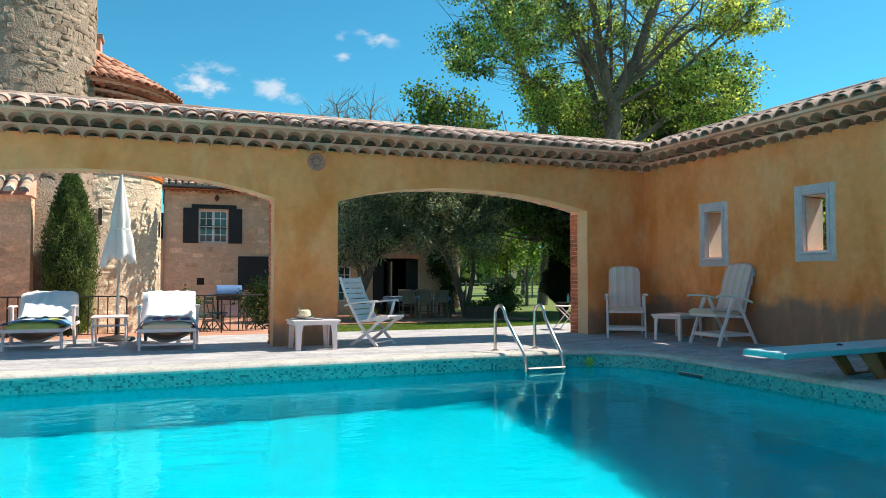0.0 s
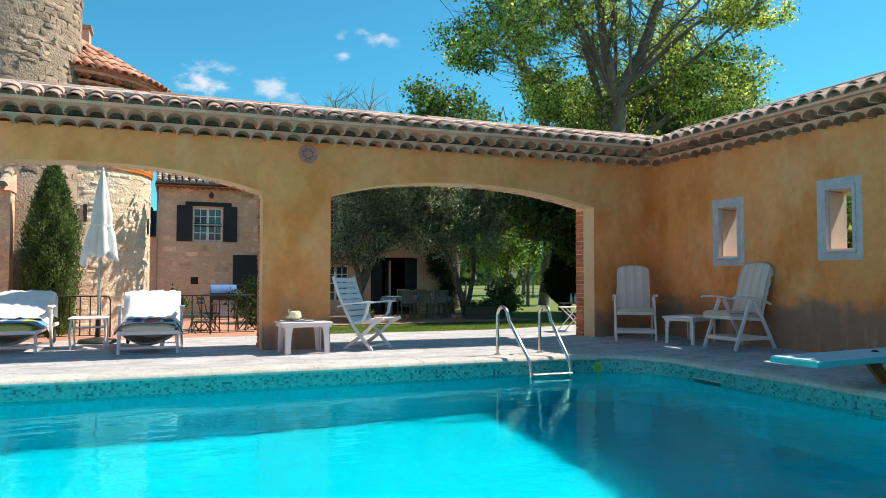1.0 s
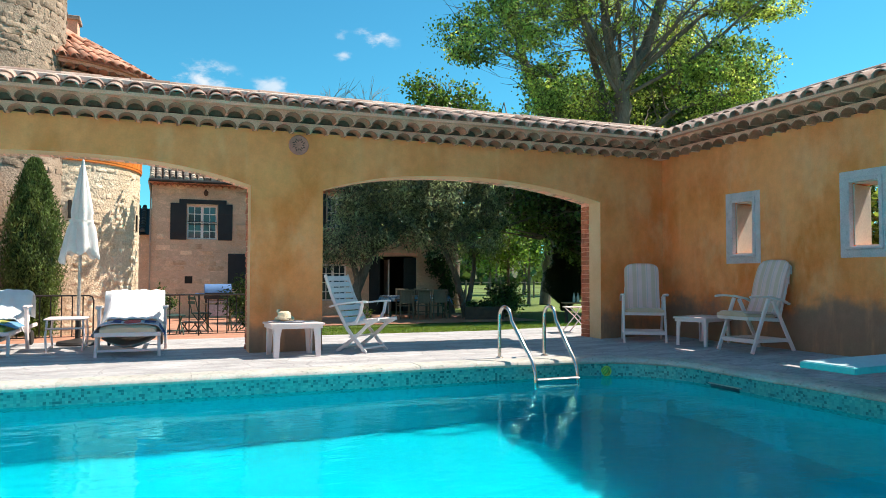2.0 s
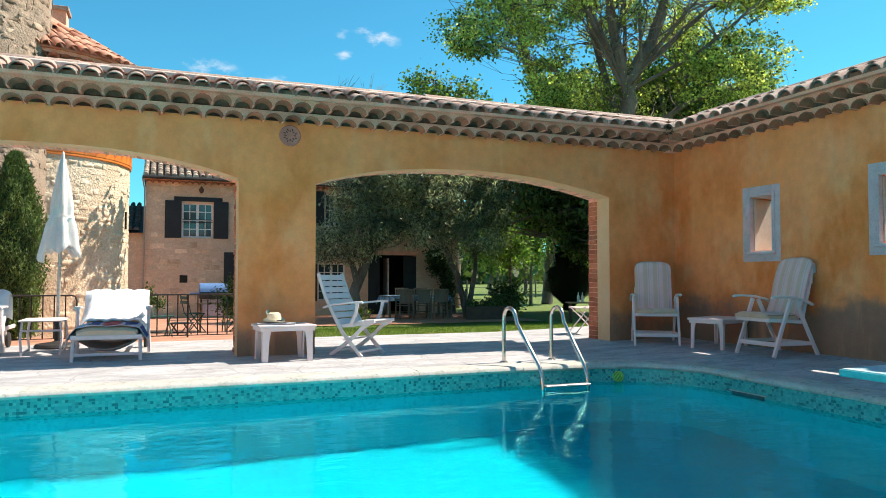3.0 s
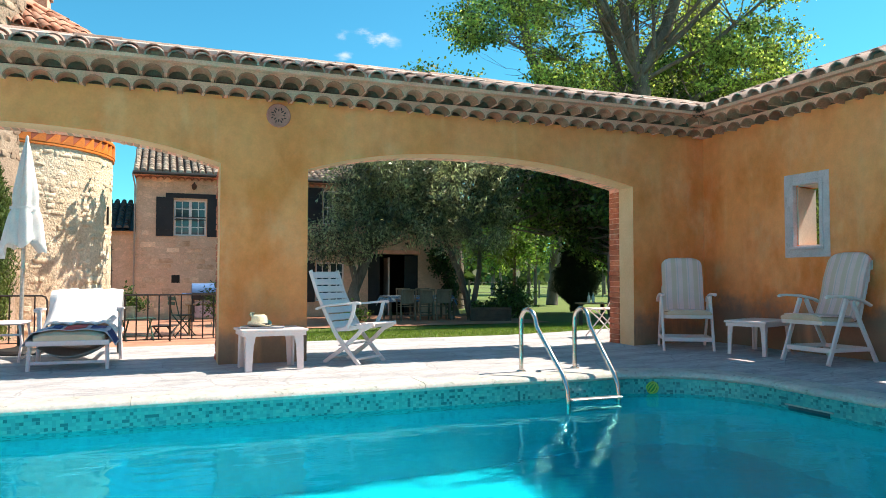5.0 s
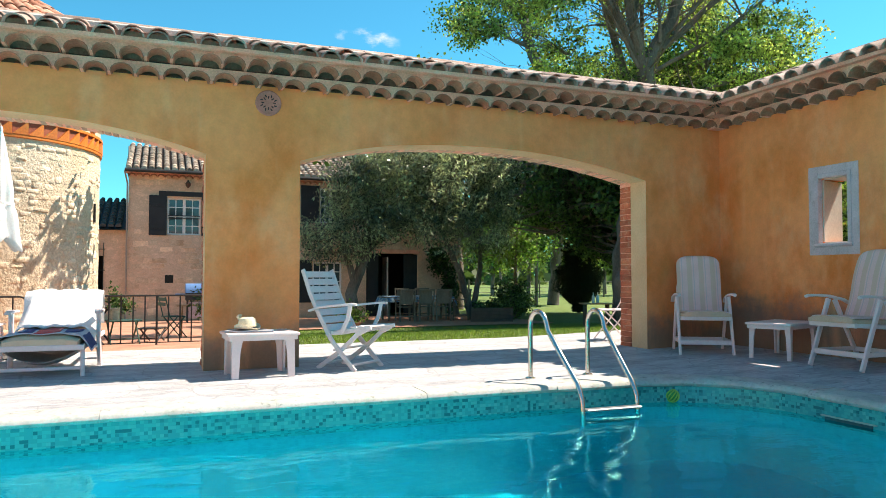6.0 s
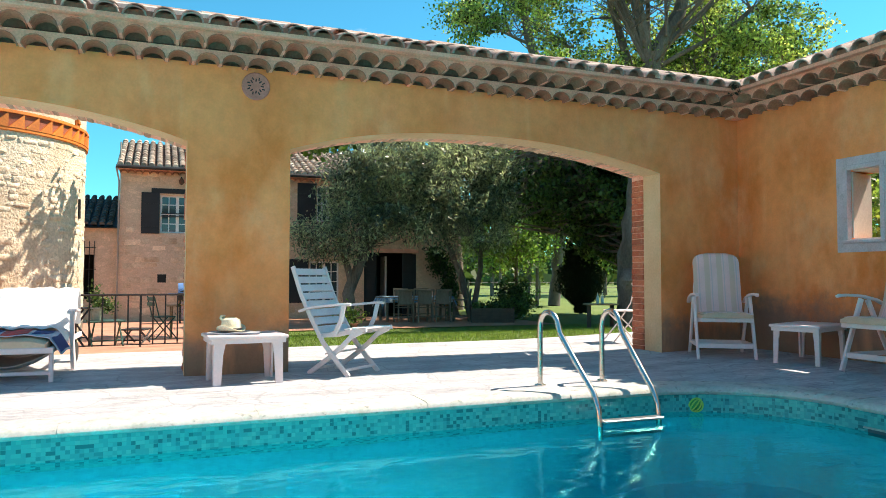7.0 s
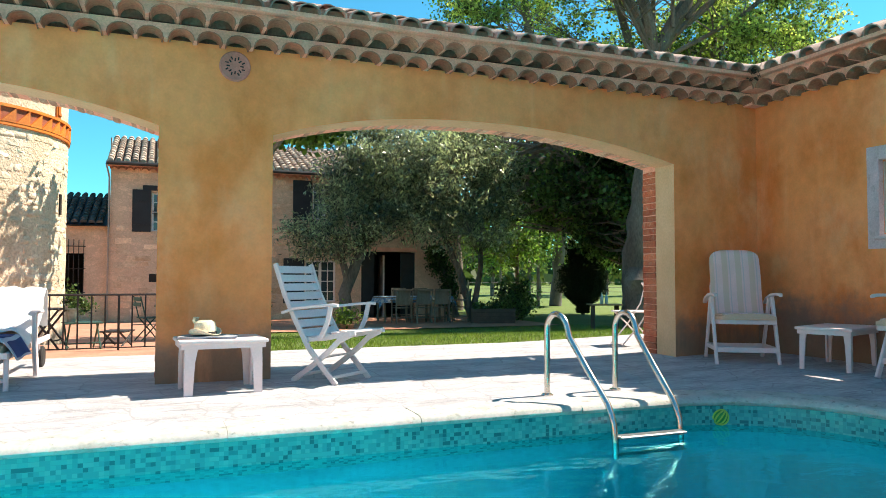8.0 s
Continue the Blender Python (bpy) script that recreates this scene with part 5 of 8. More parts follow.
def house_window(x0, x1, z0, z1, cols, rows_, left=None, right=None, bars=False):
    w = part("window", boxed(x0 - 0.03, x1 + 0.03, 0.02, 0.14, hz(z0) - 0.07, hz(z0) + 0.01, 0.01), mortar, house)
    bm_ = bmesh.new()
    t = 0.055
    box(bm_, x0, x0 + t, 0.10, 0.16, hz(z0), hz(z1))
    box(bm_, x1 - t, x1, 0.10, 0.16, hz(z0), hz(z1))
    box(bm_, x0 + t, x1 - t, 0.10, 0.16, hz(z1) - t, hz(z1))
    box(bm_, x0 + t, x1 - t, 0.10, 0.16, hz(z0) + 0.01, hz(z0) + t)
    for k in range(1, cols):
        xc = x0 + (x1 - x0) * k / cols
        tt = 0.045 if k * 2 == cols else 0.014
        box(bm_, xc - tt, xc + tt, 0.095, 0.155, hz(z0) + t, hz(z1) - t)
    for k in range(1, rows_):
        zc = hz(z0) + (z1 - z0) * k / rows_
        box(bm_, x0 + t, x1 - t, 0.105, 0.15, zc - 0.014, zc + 0.014)
    part("window_frame", bm_, white_wood, w, "white painted glazing bars")
    for k in range(cols):
        for j in range(rows_):
            part("pane", boxed(x0 + (x1 - x0) * k / cols, x0 + (x1 - x0) * (k + 1) / cols, 0.125, 0.13,
                               hz(z0) + (z1 - z0) * j / rows_, hz(z0) + (z1 - z0) * (j + 1) / rows_), glass, w)
    for s in (left, right):
        if s:
            bm_ = bmesh.new()
            box(bm_, s[0], s[1], -0.05, -0.012, hz(z0) - 0.02, hz(z1) + 0.06, 0.005)
            for zz in (0.2, 0.8):
                zc = hz(z0) + (z1 - z0) * zz
                box(bm_, s[0] + 0.02, s[1] - 0.02, -0.065, -0.05, zc - 0.05, zc + 0.05)
            part("shutter", bm_, black_shutter, house, "near-black wooden shutter folded open")
    if bars:
        bm_ = bmesh.new()
        for zz in (0.45, 0.52):
            tube(bm_, [(x0 + 0.02, 0.03, hz(z0) + (z1 - z0) * zz), (x1 - 0.02, 0.03, hz(z0) + (z1 - z0) * zz)], 0.014, 6)
        part("guard_rail", bm_, iron, w, "thin iron guard rail")


house_window(1.68, 2.68, 2.22, 3.40, 4, 4, (1.14, 1.66), (2.70, 3.18), True)
house_window(6.53, 7.30, 2.72, 3.92, 4, 4, (5.88, 6.50), None)
house_window(6.30, 7.30, 0.05, 1.40, 4, 4, (5.6, 6.26), None)
part("lintel", boxed(1.42, 2.98, -0.03, 0.2, hz(3.45), hz(3.60), 0.01), black_shutter, house, "dark timber lintel")
part("shutter", boxed(3.05, 4.25, -0.05, -0.01, hz(0.5), hz(1.74), 0.008), black_shutter, house, "closed near-black wooden shutters")
# thin near-black block coloured as the shade of a vent hole
part("wall_vent", boxed(1.63, 1.88, -0.01, 0.02, hz(0.70), hz(0.95)), shade_black, house, "small square dark vent hole")
lamp = part("wall_lamp", tube(bmesh.new(), [(2.28, 0, hz(3.92)), (2.28, -0.16, hz(3.95)), (2.28, -0.2, hz(3.85))], 0.02, 6), iron, house, "rusty iron wall lamp")
part("shade", lathe(bmesh.new(), [(0.03, 0.07), (0.085, 0.0), (0.07, -0.09), (0.025, -0.14)], 12, (2.28, -0.2, hz(3.85))), mat("rusty_iron", (0.17, 0.075, 0.04), (0.11, 0.05, 0.03), 0.8), lamp)
# doorway: open double doors of dark wood before the near-black room sheet
for x0, x1 in ((8.16, 8.62), (9.55, 10.05)):
    d = part("door_leaf", boxed(x0, x1, 0.05, 0.10, 0.03, hz(1.68), 0.008), black_shutter, house, "dark wooden door leaf")
    part("door_panel", boxed(x0 + 0.08, x1 - 0.08, 0.03, 0.05, 0.3, hz(1.0), 0.008), black_shutter, d)
part("door_frame", boxed(8.08, 10.12, -0.02, 0.12, hz(1.72), hz(1.86), 0.01), mortar, house, "pale stone door lintel")
part("glazed_door", boxed(9.0, 9.05, 0.3, 0.9, 0.05, hz(1.6)), white_wood, house, "white inner door edge")

lay_stones(house, stone_data(house_block, 8, 44, 0.06), lambda u, z: Matrix.Translation((u, 0, z)), HX0 + 0.05, 5.6, 0.05, hz(EAVE) - 0.15, random.Random(63), 0.42, (0.22, 0.5), (0.15, 0.24),
           [(1.1, 3.22, hz(2.15), hz(3.62)), (3.0, 4.3, hz(0.45), hz(1.78)), (1.6, 1.92, hz(0.66), hz(0.98)), (2.2, 2.4, hz(3.8), hz(4.0))], 0.008)

# lower wing to the west of the house
wing = thing("side_wing", "low stone side wing with a dark tile roof", "outbuilding", pose(0, HY + 0.3, HB))
part("wall", holed_wall(bmesh.new(), -6.0, HX0, 0, hz(2.35), [(-0.95, -0.15, hz(0.2), hz(1.55))], 0, 0.4), house_stone, wing)
tagged(part("roof_tiles", tile_slope(bmesh.new(), -6.0, HX0 - 0.02, -0.3, hz(2.40), 3.0, hz(3.57), random.Random(9)),
            mat("dark_roof_tile", (0.07, 0.055, 0.05), (0.11, 0.08, 0.065), 0.9, 4, 30, 0.3, 0.3, island=0.4), wing, "dark weathered barrel tiles", True), kind="stuff")
part("roof", extrude_outline(bmesh.new(), [(-6.0, -0.3, hz(2.36)), (-6.0, 3.0, hz(3.52)), (-6.0, 3.0, hz(2.36))], (6.0 + HX0 - 0.02, 0, 0)), black_shutter, wing)
# near-black sheet in place of the wing's unlit room
part("room_back", boxed(-6.0, HX0, 1.4, 1.5, 0, hz(2.35)), shade_black, wing)
bm = bmesh.new()
for k in range(7):
    tube(bm, [(-0.95 + 0.133 * k, -0.05, hz(0.15)), (-0.95 + 0.133 * k, -0.05, hz(1.95))], 0.012, 5)
for z in (0.4, 1.1, 1.75):
    tube(bm, [(-1.0, -0.05, hz(z)), (-0.1, -0.05, hz(z))], 0.012, 5)
part("window_grille", bm, iron, wing, "rusty iron window grille")

# terracotta terraces below the railing and along the house
bm = bmesh.new()
for x0, x1, y0, y1 in ((-7.0, 2.35, 13.085, 14.28), (-7.0, 3.3, 14.28, 27.78), (3.3, 12.4, 22.2, 27.78)):
    n = 14
    rows_ = [[bm.verts.new((x, y0 + (y1 - y0) * j / n, ground_z(y0 + (y1 - y0) * j / n) + 0.035)) for x in (x0, x1)] for j in range(n + 1)]
    for p, q in zip(rows_, rows_[1:]):
        bm.faces.new((p[0], p[1], q[1], q[0]))
terrace = mesh_object("terrace", bm, terracotta_floor)
tagged(terrace, "terracotta tiled terrace between the railing and the house", "paving", kind="structure")
# ---------------------------------------------------------------- trees and shrubs
def at(r, f, z):
    """A place r metres to the right and f metres ahead of the pool's near edge, along the view over the pool."""
    return (0.38 + 0.931 * r + 0.364 * f, 0.37 - 0.364 * r + 0.931 * f, z)


def limb(*pts):
    return [(*at(*p[:3]), p[3]) for p in pts]


# big plane tree behind the corner
tree("plane_tree", "tall plane tree with forked grey trunk and fresh green leaves", [
    limb((4.62, 21.7, -0.5, 0.42), (4.62, 21.7, 1.0, 0.34), (4.75, 21.7, 3.0, 0.29), (5.1, 21.7, 4.8, 0.25), (5.15, 21.7, 6.5, 0.22)),
    limb((5.12, 21.7, 6.2, 0.18), (4.75, 21.5, 7.6, 0.14), (4.55, 21.4, 9.0, 0.12), (4.2, 21.3, 12.0, 0.06)),
    limb((5.15, 21.7, 6.3, 0.19), (5.9, 21.9, 7.6, 0.17), (6.5, 22.0, 9.3, 0.14), (7.2, 22, 12.5, 0.06)),
    limb((5.0, 21.7, 6.4, 0.10), (3.9, 21.2, 8.2, 0.07), (3.2, 20.9, 9.8, 0.03)),
    limb((5.6, 21.8, 6.8, 0.10), (7.6, 22.2, 8.6, 0.06), (9.5, 22.6, 9.6, 0.03)),
    limb((4.85, 21.8, 3.4, 0.16), (5.1, 22.3, 5.0, 0.13), (4.75, 22.5, 6.6, 0.11), (4.3, 22.7, 8.4, 0.09), (3.9, 22.8, 11.0, 0.04)),
    limb((5.1, 21.8, 4.6, 0.12), (7.2, 22.4, 6.0, 0.07), (9.4, 22.6, 6.6, 0.03)),
    limb((4.8, 21.6, 7.3, 0.06), (5.0, 21.5, 8.6, 0.05), (4.9, 21.5, 11.5, 0.03)),
    limb((5.3, 22.4, 5.0, 0.08), (5.25, 22.4, 8.0, 0.06), (5.3, 22.5, 11.5, 0.03)),
    limb((5.5, 21.6, 6.9, 0.05), (5.45, 21.5, 8.2, 0.04), (5.6, 21.4, 11.5, 0.03)),
    limb((4.62, 21.4, 7.1, 0.06), (4.1, 21.3, 8.2, 0.045), (3.5, 21.2, 9.4, 0.03), (3.2, 21.2, 11.0, 0.02)),
    limb((4.9, 21.4, 6.2, 0.05), (4.2, 21.2, 7.4, 0.035), (3.7, 21.1, 8.0, 0.02)),
    limb((5.9, 21.8, 7.2, 0.06), (6.8, 21.7, 8.3, 0.04), (7.9, 21.6, 9.5, 0.025)),
    limb((5.4, 21.7, 6.2, 0.06), (7.2, 21.6, 7.2, 0.045), (9.4, 21.6, 9.1, 0.02)),
    limb((5.1, 21.8, 3.6, 0.10), (7.2, 22.2, 4.3, 0.07), (9.0, 22.2, 4.6, 0.03)),
], [
    (at(5.0, 22.6, 9.6), (3.9, 1.8, 2.2), 180, 96),
    (at(2.6, 21.4, 8.9), (2.0, 1.4, 1.8), 80, 96),
    (at(0.9, 21.2, 7.5), (1.1, 0.8, 0.6), 24, 87),
    (at(9.0, 22.4, 9.1), (1.8, 1.2, 0.6), 49, 108),
    (at(4.3, 22.6, 6.4), (2.4, 1.3, 1.4), 80, 101),
    (at(4.5, 22.9, 4.9), (2.7, 1.2, 0.9), 80, 108),
    (at(8.2, 21.8, 6.6), (1.9, 1.2, 1.6), 80, 91),
    (at(6.3, 21.8, 6.8), (2.6, 1.0, 1.8), 110, 0),
    (at(3.0, 21.2, 8.4), (1.8, 0.9, 1.4), 60, 0),
], 21, 0.088, leaf_plane, twig=0.014, spread=0.15, tips=0.82, side=210, side_from=4.5, side_long=1.7, flat=0.9)
# dense round-crowned tree close behind it
tree("linden_tree", "dense round-crowned green tree behind the plane tree", [
    limb((8.2, 26.0, -0.5, 0.3), (8.2, 26.0, 3.0, 0.24), (8.1, 26.0, 7.0, 0.12)),
    limb((8.2, 26.0, 3.0, 0.14), (6.2, 26.0, 5.2, 0.08), (5.0, 26.0, 6.6, 0.04)),
    limb((8.2, 26.0, 3.0, 0.14), (10.0, 26.0, 5.0, 0.08), (11.0, 26.0, 6.4, 0.04)),
], [
    (at(8.3, 26.0, 7.4), (2.9, 2.0, 2.2), 260, 108),
    (at(9.6, 25.8, 5.4), (2.3, 1.8, 1.9), 186, 108),
    (at(6.2, 25.2, 5.8), (2.4, 1.4, 1.7), 150, 100),
    (at(10.0, 24.6, 4.4), (2.2, 1.8, 1.3), 117, 108),
], 27, 0.105, leaf_linden, twig=0.012, spread=0.20, tips=0.82)
# taller meadow tree behind it, trunk leaning to the west
tree("poplar_tree", "tall meadow tree with leaning trunk, sparse bright leaves and bare twigs", [
    limb((5.35, 39, -0.5, 0.30), (5.6, 39, 2.0, 0.28), (5.75, 39, 6.5, 0.30), (5.42, 39, 9.4, 0.30), (4.22, 39, 12.5, 0.25), (3.85, 39, 14.5, 0.18), (3.6, 39, 18.0, 0.08)),
    limb((4.3, 39, 12.3, 0.09), (2.8, 39, 13.0, 0.06), (0.9, 39, 14.4, 0.03)),
    limb((4.05, 39, 13.4, 0.10), (2.6, 39, 15.2, 0.06), (1.4, 39, 17.5, 0.03)),
    limb((5.5, 39, 1.6, 0.14), (6.6, 39, 3.2, 0.08), (7.4, 39, 4.2, 0.04)),
], [
    (at(2.9, 39, 16.6), (2.9, 2.0, 2.2), 70, 60),
    (at(1.2, 39, 13.6), (1.9, 1.4, 1.1), 46, 40),
    (at(4.4, 39, 15.6), (1.8, 1.4, 3.0), 60, 72),
    (at(6.2, 39, 10.6), (2.0, 1.6, 1.6), 80, 92),
    (at(6.2, 39, 4.6), (2.6, 2.0, 1.6), 110, 68),
], 5, 0.15, leaf_linden, twig=0.025, spread=0.27, tips=0.8, side=70, side_from=9.5, side_long=2.2)
# dark trees that close the view under the arch
tree("chestnut_tree", "broad dark-leaved tree shading the lawn", [
    limb((5.7, 25.0, -0.5, 0.35), (5.6, 25.0, 2.2, 0.3), (5.4, 25.0, 5.5, 0.2)),
    limb((5.6, 25.0, 2.4, 0.16), (3.8, 25.0, 4.2, 0.1), (2.4, 25.0, 5.2, 0.05)),
    limb((5.6, 25.0, 2.4, 0.16), (7.8, 25.0, 4.2, 0.1), (9.4, 25.0, 5.2, 0.05)),
], [
    (at(6.6, 25.0, 4.6), (3.3, 2.2, 2.2), 280, 64),
    (at(7.2, 24.6, 4.0), (2.4, 1.8, 2.2), 150, 64),
    (at(7.8, 25.4, 5.4), (2.2, 1.5, 1.5), 90, 61),
    (at(6.2, 24.0, 3.0), (1.9, 1.3, 1.1), 100, 61),
    ((14.8, 28.2, 4.4), (3.4, 1.6, 1.8), 190, 61),
    # out-of-view crown added to throw shade on the lawn
    ((18.9, 23.8, 5.0), (4.6, 5.4, 1.5), 420, 52),
    (at(6.8, 30.0, 2.6), (2.6, 1.4, 1.5), 150, 61),
    (at(5.4, 27.0, 2.5), (1.6, 1.2, 0.9), 80, 61),
    # crown hidden behind the roofs, extended eastwards to shade the lawn
    (at(11.0, 25.0, 3.6), (3.0, 2.5, 2.0), 150, 61),
    (at(3.7, 25.6, 3.9), (1.5, 1.2, 1.2), 60, 50),
    (at(6.8, 27.5, 4.0), (2.8, 1.2, 1.6), 130, 50),
    (at(7.0, 24.0, 2.2), (1.2, 1.2, 0.9), 50, 61),
], 8, 0.14, leaf_dark, twig=0.022, spread=0.24)
# grey-green tree before the house
tree("olive_tree", "spreading grey-green tree with glossy narrow leaves before the house", [
    [(6.75, 24.6, -0.55, 0.2), (6.9, 24.6, 0.6, 0.17), (7.3, 24.6, 1.8, 0.14), (7.6, 24.5, 3.6, 0.08)],
    [(6.9, 24.6, 0.8, 0.11), (6.55, 24.5, 1.8, 0.08), (6.2, 24.3, 2.9, 0.03)],
    [(7.2, 24.6, 1.6, 0.10), (8.6, 24.5, 2.8, 0.07), (9.8, 24.3, 3.9, 0.04)],
    [(10.9, 24.9, -0.55, 0.13), (10.5, 24.7, 0.8, 0.11), (9.9, 24.6, 2.0, 0.08), (9.2, 24.4, 3.4, 0.05)],
    [(10.9, 24.9, -0.3, 0.10), (11.1, 24.7, 1.2, 0.08), (11.0, 24.4, 2.6, 0.05)],
], [
    ((8.0, 24.2, 4.2), (1.75, 1.3, 1.6), 168, 58),
    ((9.6, 24.0, 3.9), (2.0, 1.3, 1.8), 200, 58),
    ((10.9, 23.9, 2.7), (1.2, 1.0, 1.6), 104, 53),
    ((11.2, 23.9, 3.9), (1.0, 0.9, 1.3), 64, 53),
    ((9.1, 23.9, 2.5), (1.7, 0.9, 0.8), 96, 49),
    ((6.2, 24.2, 2.0), (1.4, 0.8, 0.7), 56, 65),
    ((7.0, 24.1, 3.6), (1.2, 0.9, 1.3), 90, 58),
    ((7.4, 24.0, 2.6), (1.5, 0.9, 0.8), 48, 69),
    # mostly hidden rear crown, added to keep sky light off the house
    ((9.2, 26.1, 4.3), (2.2, 1.0, 1.1), 130, 56),
    ((8.4, 25.6, 3.0), (1.4, 0.7, 0.5), 40, 56),
], 17, 0.135, leaf_olive, twig=0.014, spread=0.18, aspect=3.6, hang=0.6, side=40, side_from=1.8, side_long=1.1, flat=0.0)
# tall tree top over the roofs, and a bare one
tree("ash_tree", "distant tree top with dark and light green leaves", [
    [(13.4, 32.0, -0.5, 0.25), (13.3, 32, 4.0, 0.18), (13.1, 32, 8.8, 0.06)],
], [((13.2, 32.0, 8.0), (2.1, 1.6, 2.0), 120, 32), ((12.0, 31.8, 9.0), (0.9, 0.8, 1.4), 36, 30), ((14.9, 32, 7.2), (1.5, 1.2, 1.5), 70, 30)], 31, 0.17, leaf_mid, spread=0.3)
tree("bare_tree", "far leafless tree with fine pale twigs", [
    [(11.6, 44.0, -0.5, 0.24), (11.6, 44, 5.0, 0.18), (11.4, 44, 10.4, 0.07)],
    [(11.6, 44.0, 5.0, 0.14), (13.2, 44, 8.0, 0.10), (14.2, 44, 11.0, 0.05)],
    [(11.6, 44.0, 5.0, 0.14), (10.2, 44, 8.0, 0.10), (9.4, 44, 10.8, 0.05)],
    [(11.6, 44.0, 6.0, 0.12), (12.4, 44, 9.0, 0.09), (12.6, 44, 11.4, 0.05)],
    [(11.6, 44.0, 6.0, 0.12), (10.9, 44, 9.0, 0.09), (10.4, 44, 11.6, 0.05)],
], [((11.6, 44.0, 10.4), (3.0, 1.5, 1.9), 260, 1.2)], 77, 0.10, leaf_olive, bark_pale, twig=0.03, spread=0.25, side=140, side_from=9.4, side_long=1.5)
# young light-green trees on the meadow
for k, (r, f, h, s) in enumerate(((2.9, 33.0, 3.0, 61), (4.4, 38.0, 4.0, 62), (3.4, 47.0, 3.6, 63))):
    tree("young_tree", "young light-green tree on the meadow", [
        limb((r, f, -0.5, 0.09), (r, f, 1.2, 0.07), (r + 0.1, f, h, 0.03))],
        [(at(r, f, h * 0.72), (1.1, 1.1, h * 0.33), 60, 34)], s, 0.15, leaf_light, spread=0.26)

# row of meadow trees that closes the view under the dark boughs
for k, (r, f, h) in enumerate(((-3.0, 58, 7.5), (0.5, 62, 8.2), (3.6, 57, 7.0), (6.6, 60, 8.4), (9.8, 56, 7.2), (12.8, 61, 8.6), (16.5, 58, 8.0), (20.5, 62, 9.0))):
    tree("meadow_tree", "bushy light-green tree at the meadow's far side", [
        limb((r, f, -0.5, 0.16), (r + 0.1, f, h * 0.4, 0.11), (r, f, h * 0.85, 0.03))],
        [(at(r, f, h * 0.56), (2.3, 1.8, h * 0.42), 110, 40)], 160 + k, 0.24, leaf_light if k % 2 else leaf_linden, spread=0.36)


def bush(name, label, centre, radii, n, leaf, material, seed, aspect=1.5, category="shrub"):
    """A shrub: a few stems and a shell of leaf clumps."""
    x, y, z = centre
    r = radii
    tree(name, label, [[(x, y, z, 0.04), (x + 0.03, y, z + r[2] * 0.9, 0.03), (x, y, z + r[2] * 1.3, 0.012)],
                       [(x, y, z, 0.03), (x - r[0] * 0.5, y, z + r[2], 0.012)], [(x, y, z, 0.03), (x + r[0] * 0.5, y, z + r[2], 0.012)]],
         [((x, y, z + r[2]), r, n, 30)], seed, leaf, material, category=category, twig=0.008, spread=min(r) * 0.22, aspect=aspect)


bush("oleander_shrub", "flowering green shrub on the terrace", (2.95, 18.0, -0.28), (0.72, 0.6, 0.68), 150, 0.085, leaf_dark, 51, 2.2)
# garden tree, hidden from view, whose hanging boughs dapple the tower with shade
tree("fig_tree", "small garden tree with boughs reaching towards the tower", [
    [(3.35, 17.7, -0.27, 0.11), (3.3, 17.7, 1.6, 0.09), (3.15, 17.6, 3.2, 0.07), (2.6, 17.5, 3.75, 0.05), (1.7, 17.5, 3.85, 0.025)],
    [(2.7, 17.5, 3.70, 0.03), (2.1, 17.1, 3.8, 0.02), (1.5, 16.9, 3.7, 0.012)],
    [(3.3, 17.7, 1.8, 0.07), (3.9, 18.6, 3.3, 0.055), (4.6, 19.6, 4.2, 0.035), (4.9, 21.4, 4.4, 0.02)],
    [(3.9, 18.6, 3.3, 0.04), (4.5, 17.9, 4.0, 0.03), (4.8, 16.9, 4.3, 0.015)],
# last crown, also unseen, is added to shade the terrace
], [((1.55, 17.35, 3.72), (0.55, 0.5, 0.24), 26, 12), ((2.3, 17.4, 3.78), (0.6, 0.5, 0.22), 20, 12), ((4.75, 19.6, 4.35), (1.15, 2.9, 0.6), 170, 26)], 33, 0.15, leaf_mid, twig=0.012, spread=0.14)
bush("garden_shrub", "dark green shrub by the dining terrace", (12.3, 25.0, -0.55), (0.55, 0.5, 0.75), 60, 0.09, leaf_dark, 52)
for bx, by, bh in ((11.3, 9.9, 1.65), (11.6, 12.4, 1.75), (11.2, 7.8, 1.5)):
    bush("garden_shrub", "tall dense green shrub behind the side wall", (bx, by, -0.06), (1.0, 1.35, bh), 330, 0.10, leaf_linden, int(bh * 40))
tree("climbing_plant", "dark leafy climber on a leaning stem against the house", [
    [(11.35, 27.2, -0.5, 0.10), (11.1, 27.3, 0.6, 0.08), (10.7, 27.5, 1.6, 0.05), (10.35, 27.55, 2.1, 0.02)]],
    [((11.15, 27.3, 0.5), (0.3, 0.2, 0.9), 50, 40), ((10.75, 27.45, 1.5), (0.4, 0.2, 0.6), 50, 40)], 71, 0.08, leaf_dark, twig=0.006, spread=0.10, category="climber")
bush("garden_shrub", "low clipped green hedge plant", at(2.1, 26.5, -0.5), (0.7, 0.5, 0.42), 60, 0.08, leaf_dark, 53)
bush("garden_shrub", "airy light-green shrub on the meadow edge", at(2.6, 28.5, -0.5), (0.6, 0.5, 0.6), 40, 0.09, leaf_light, 54)


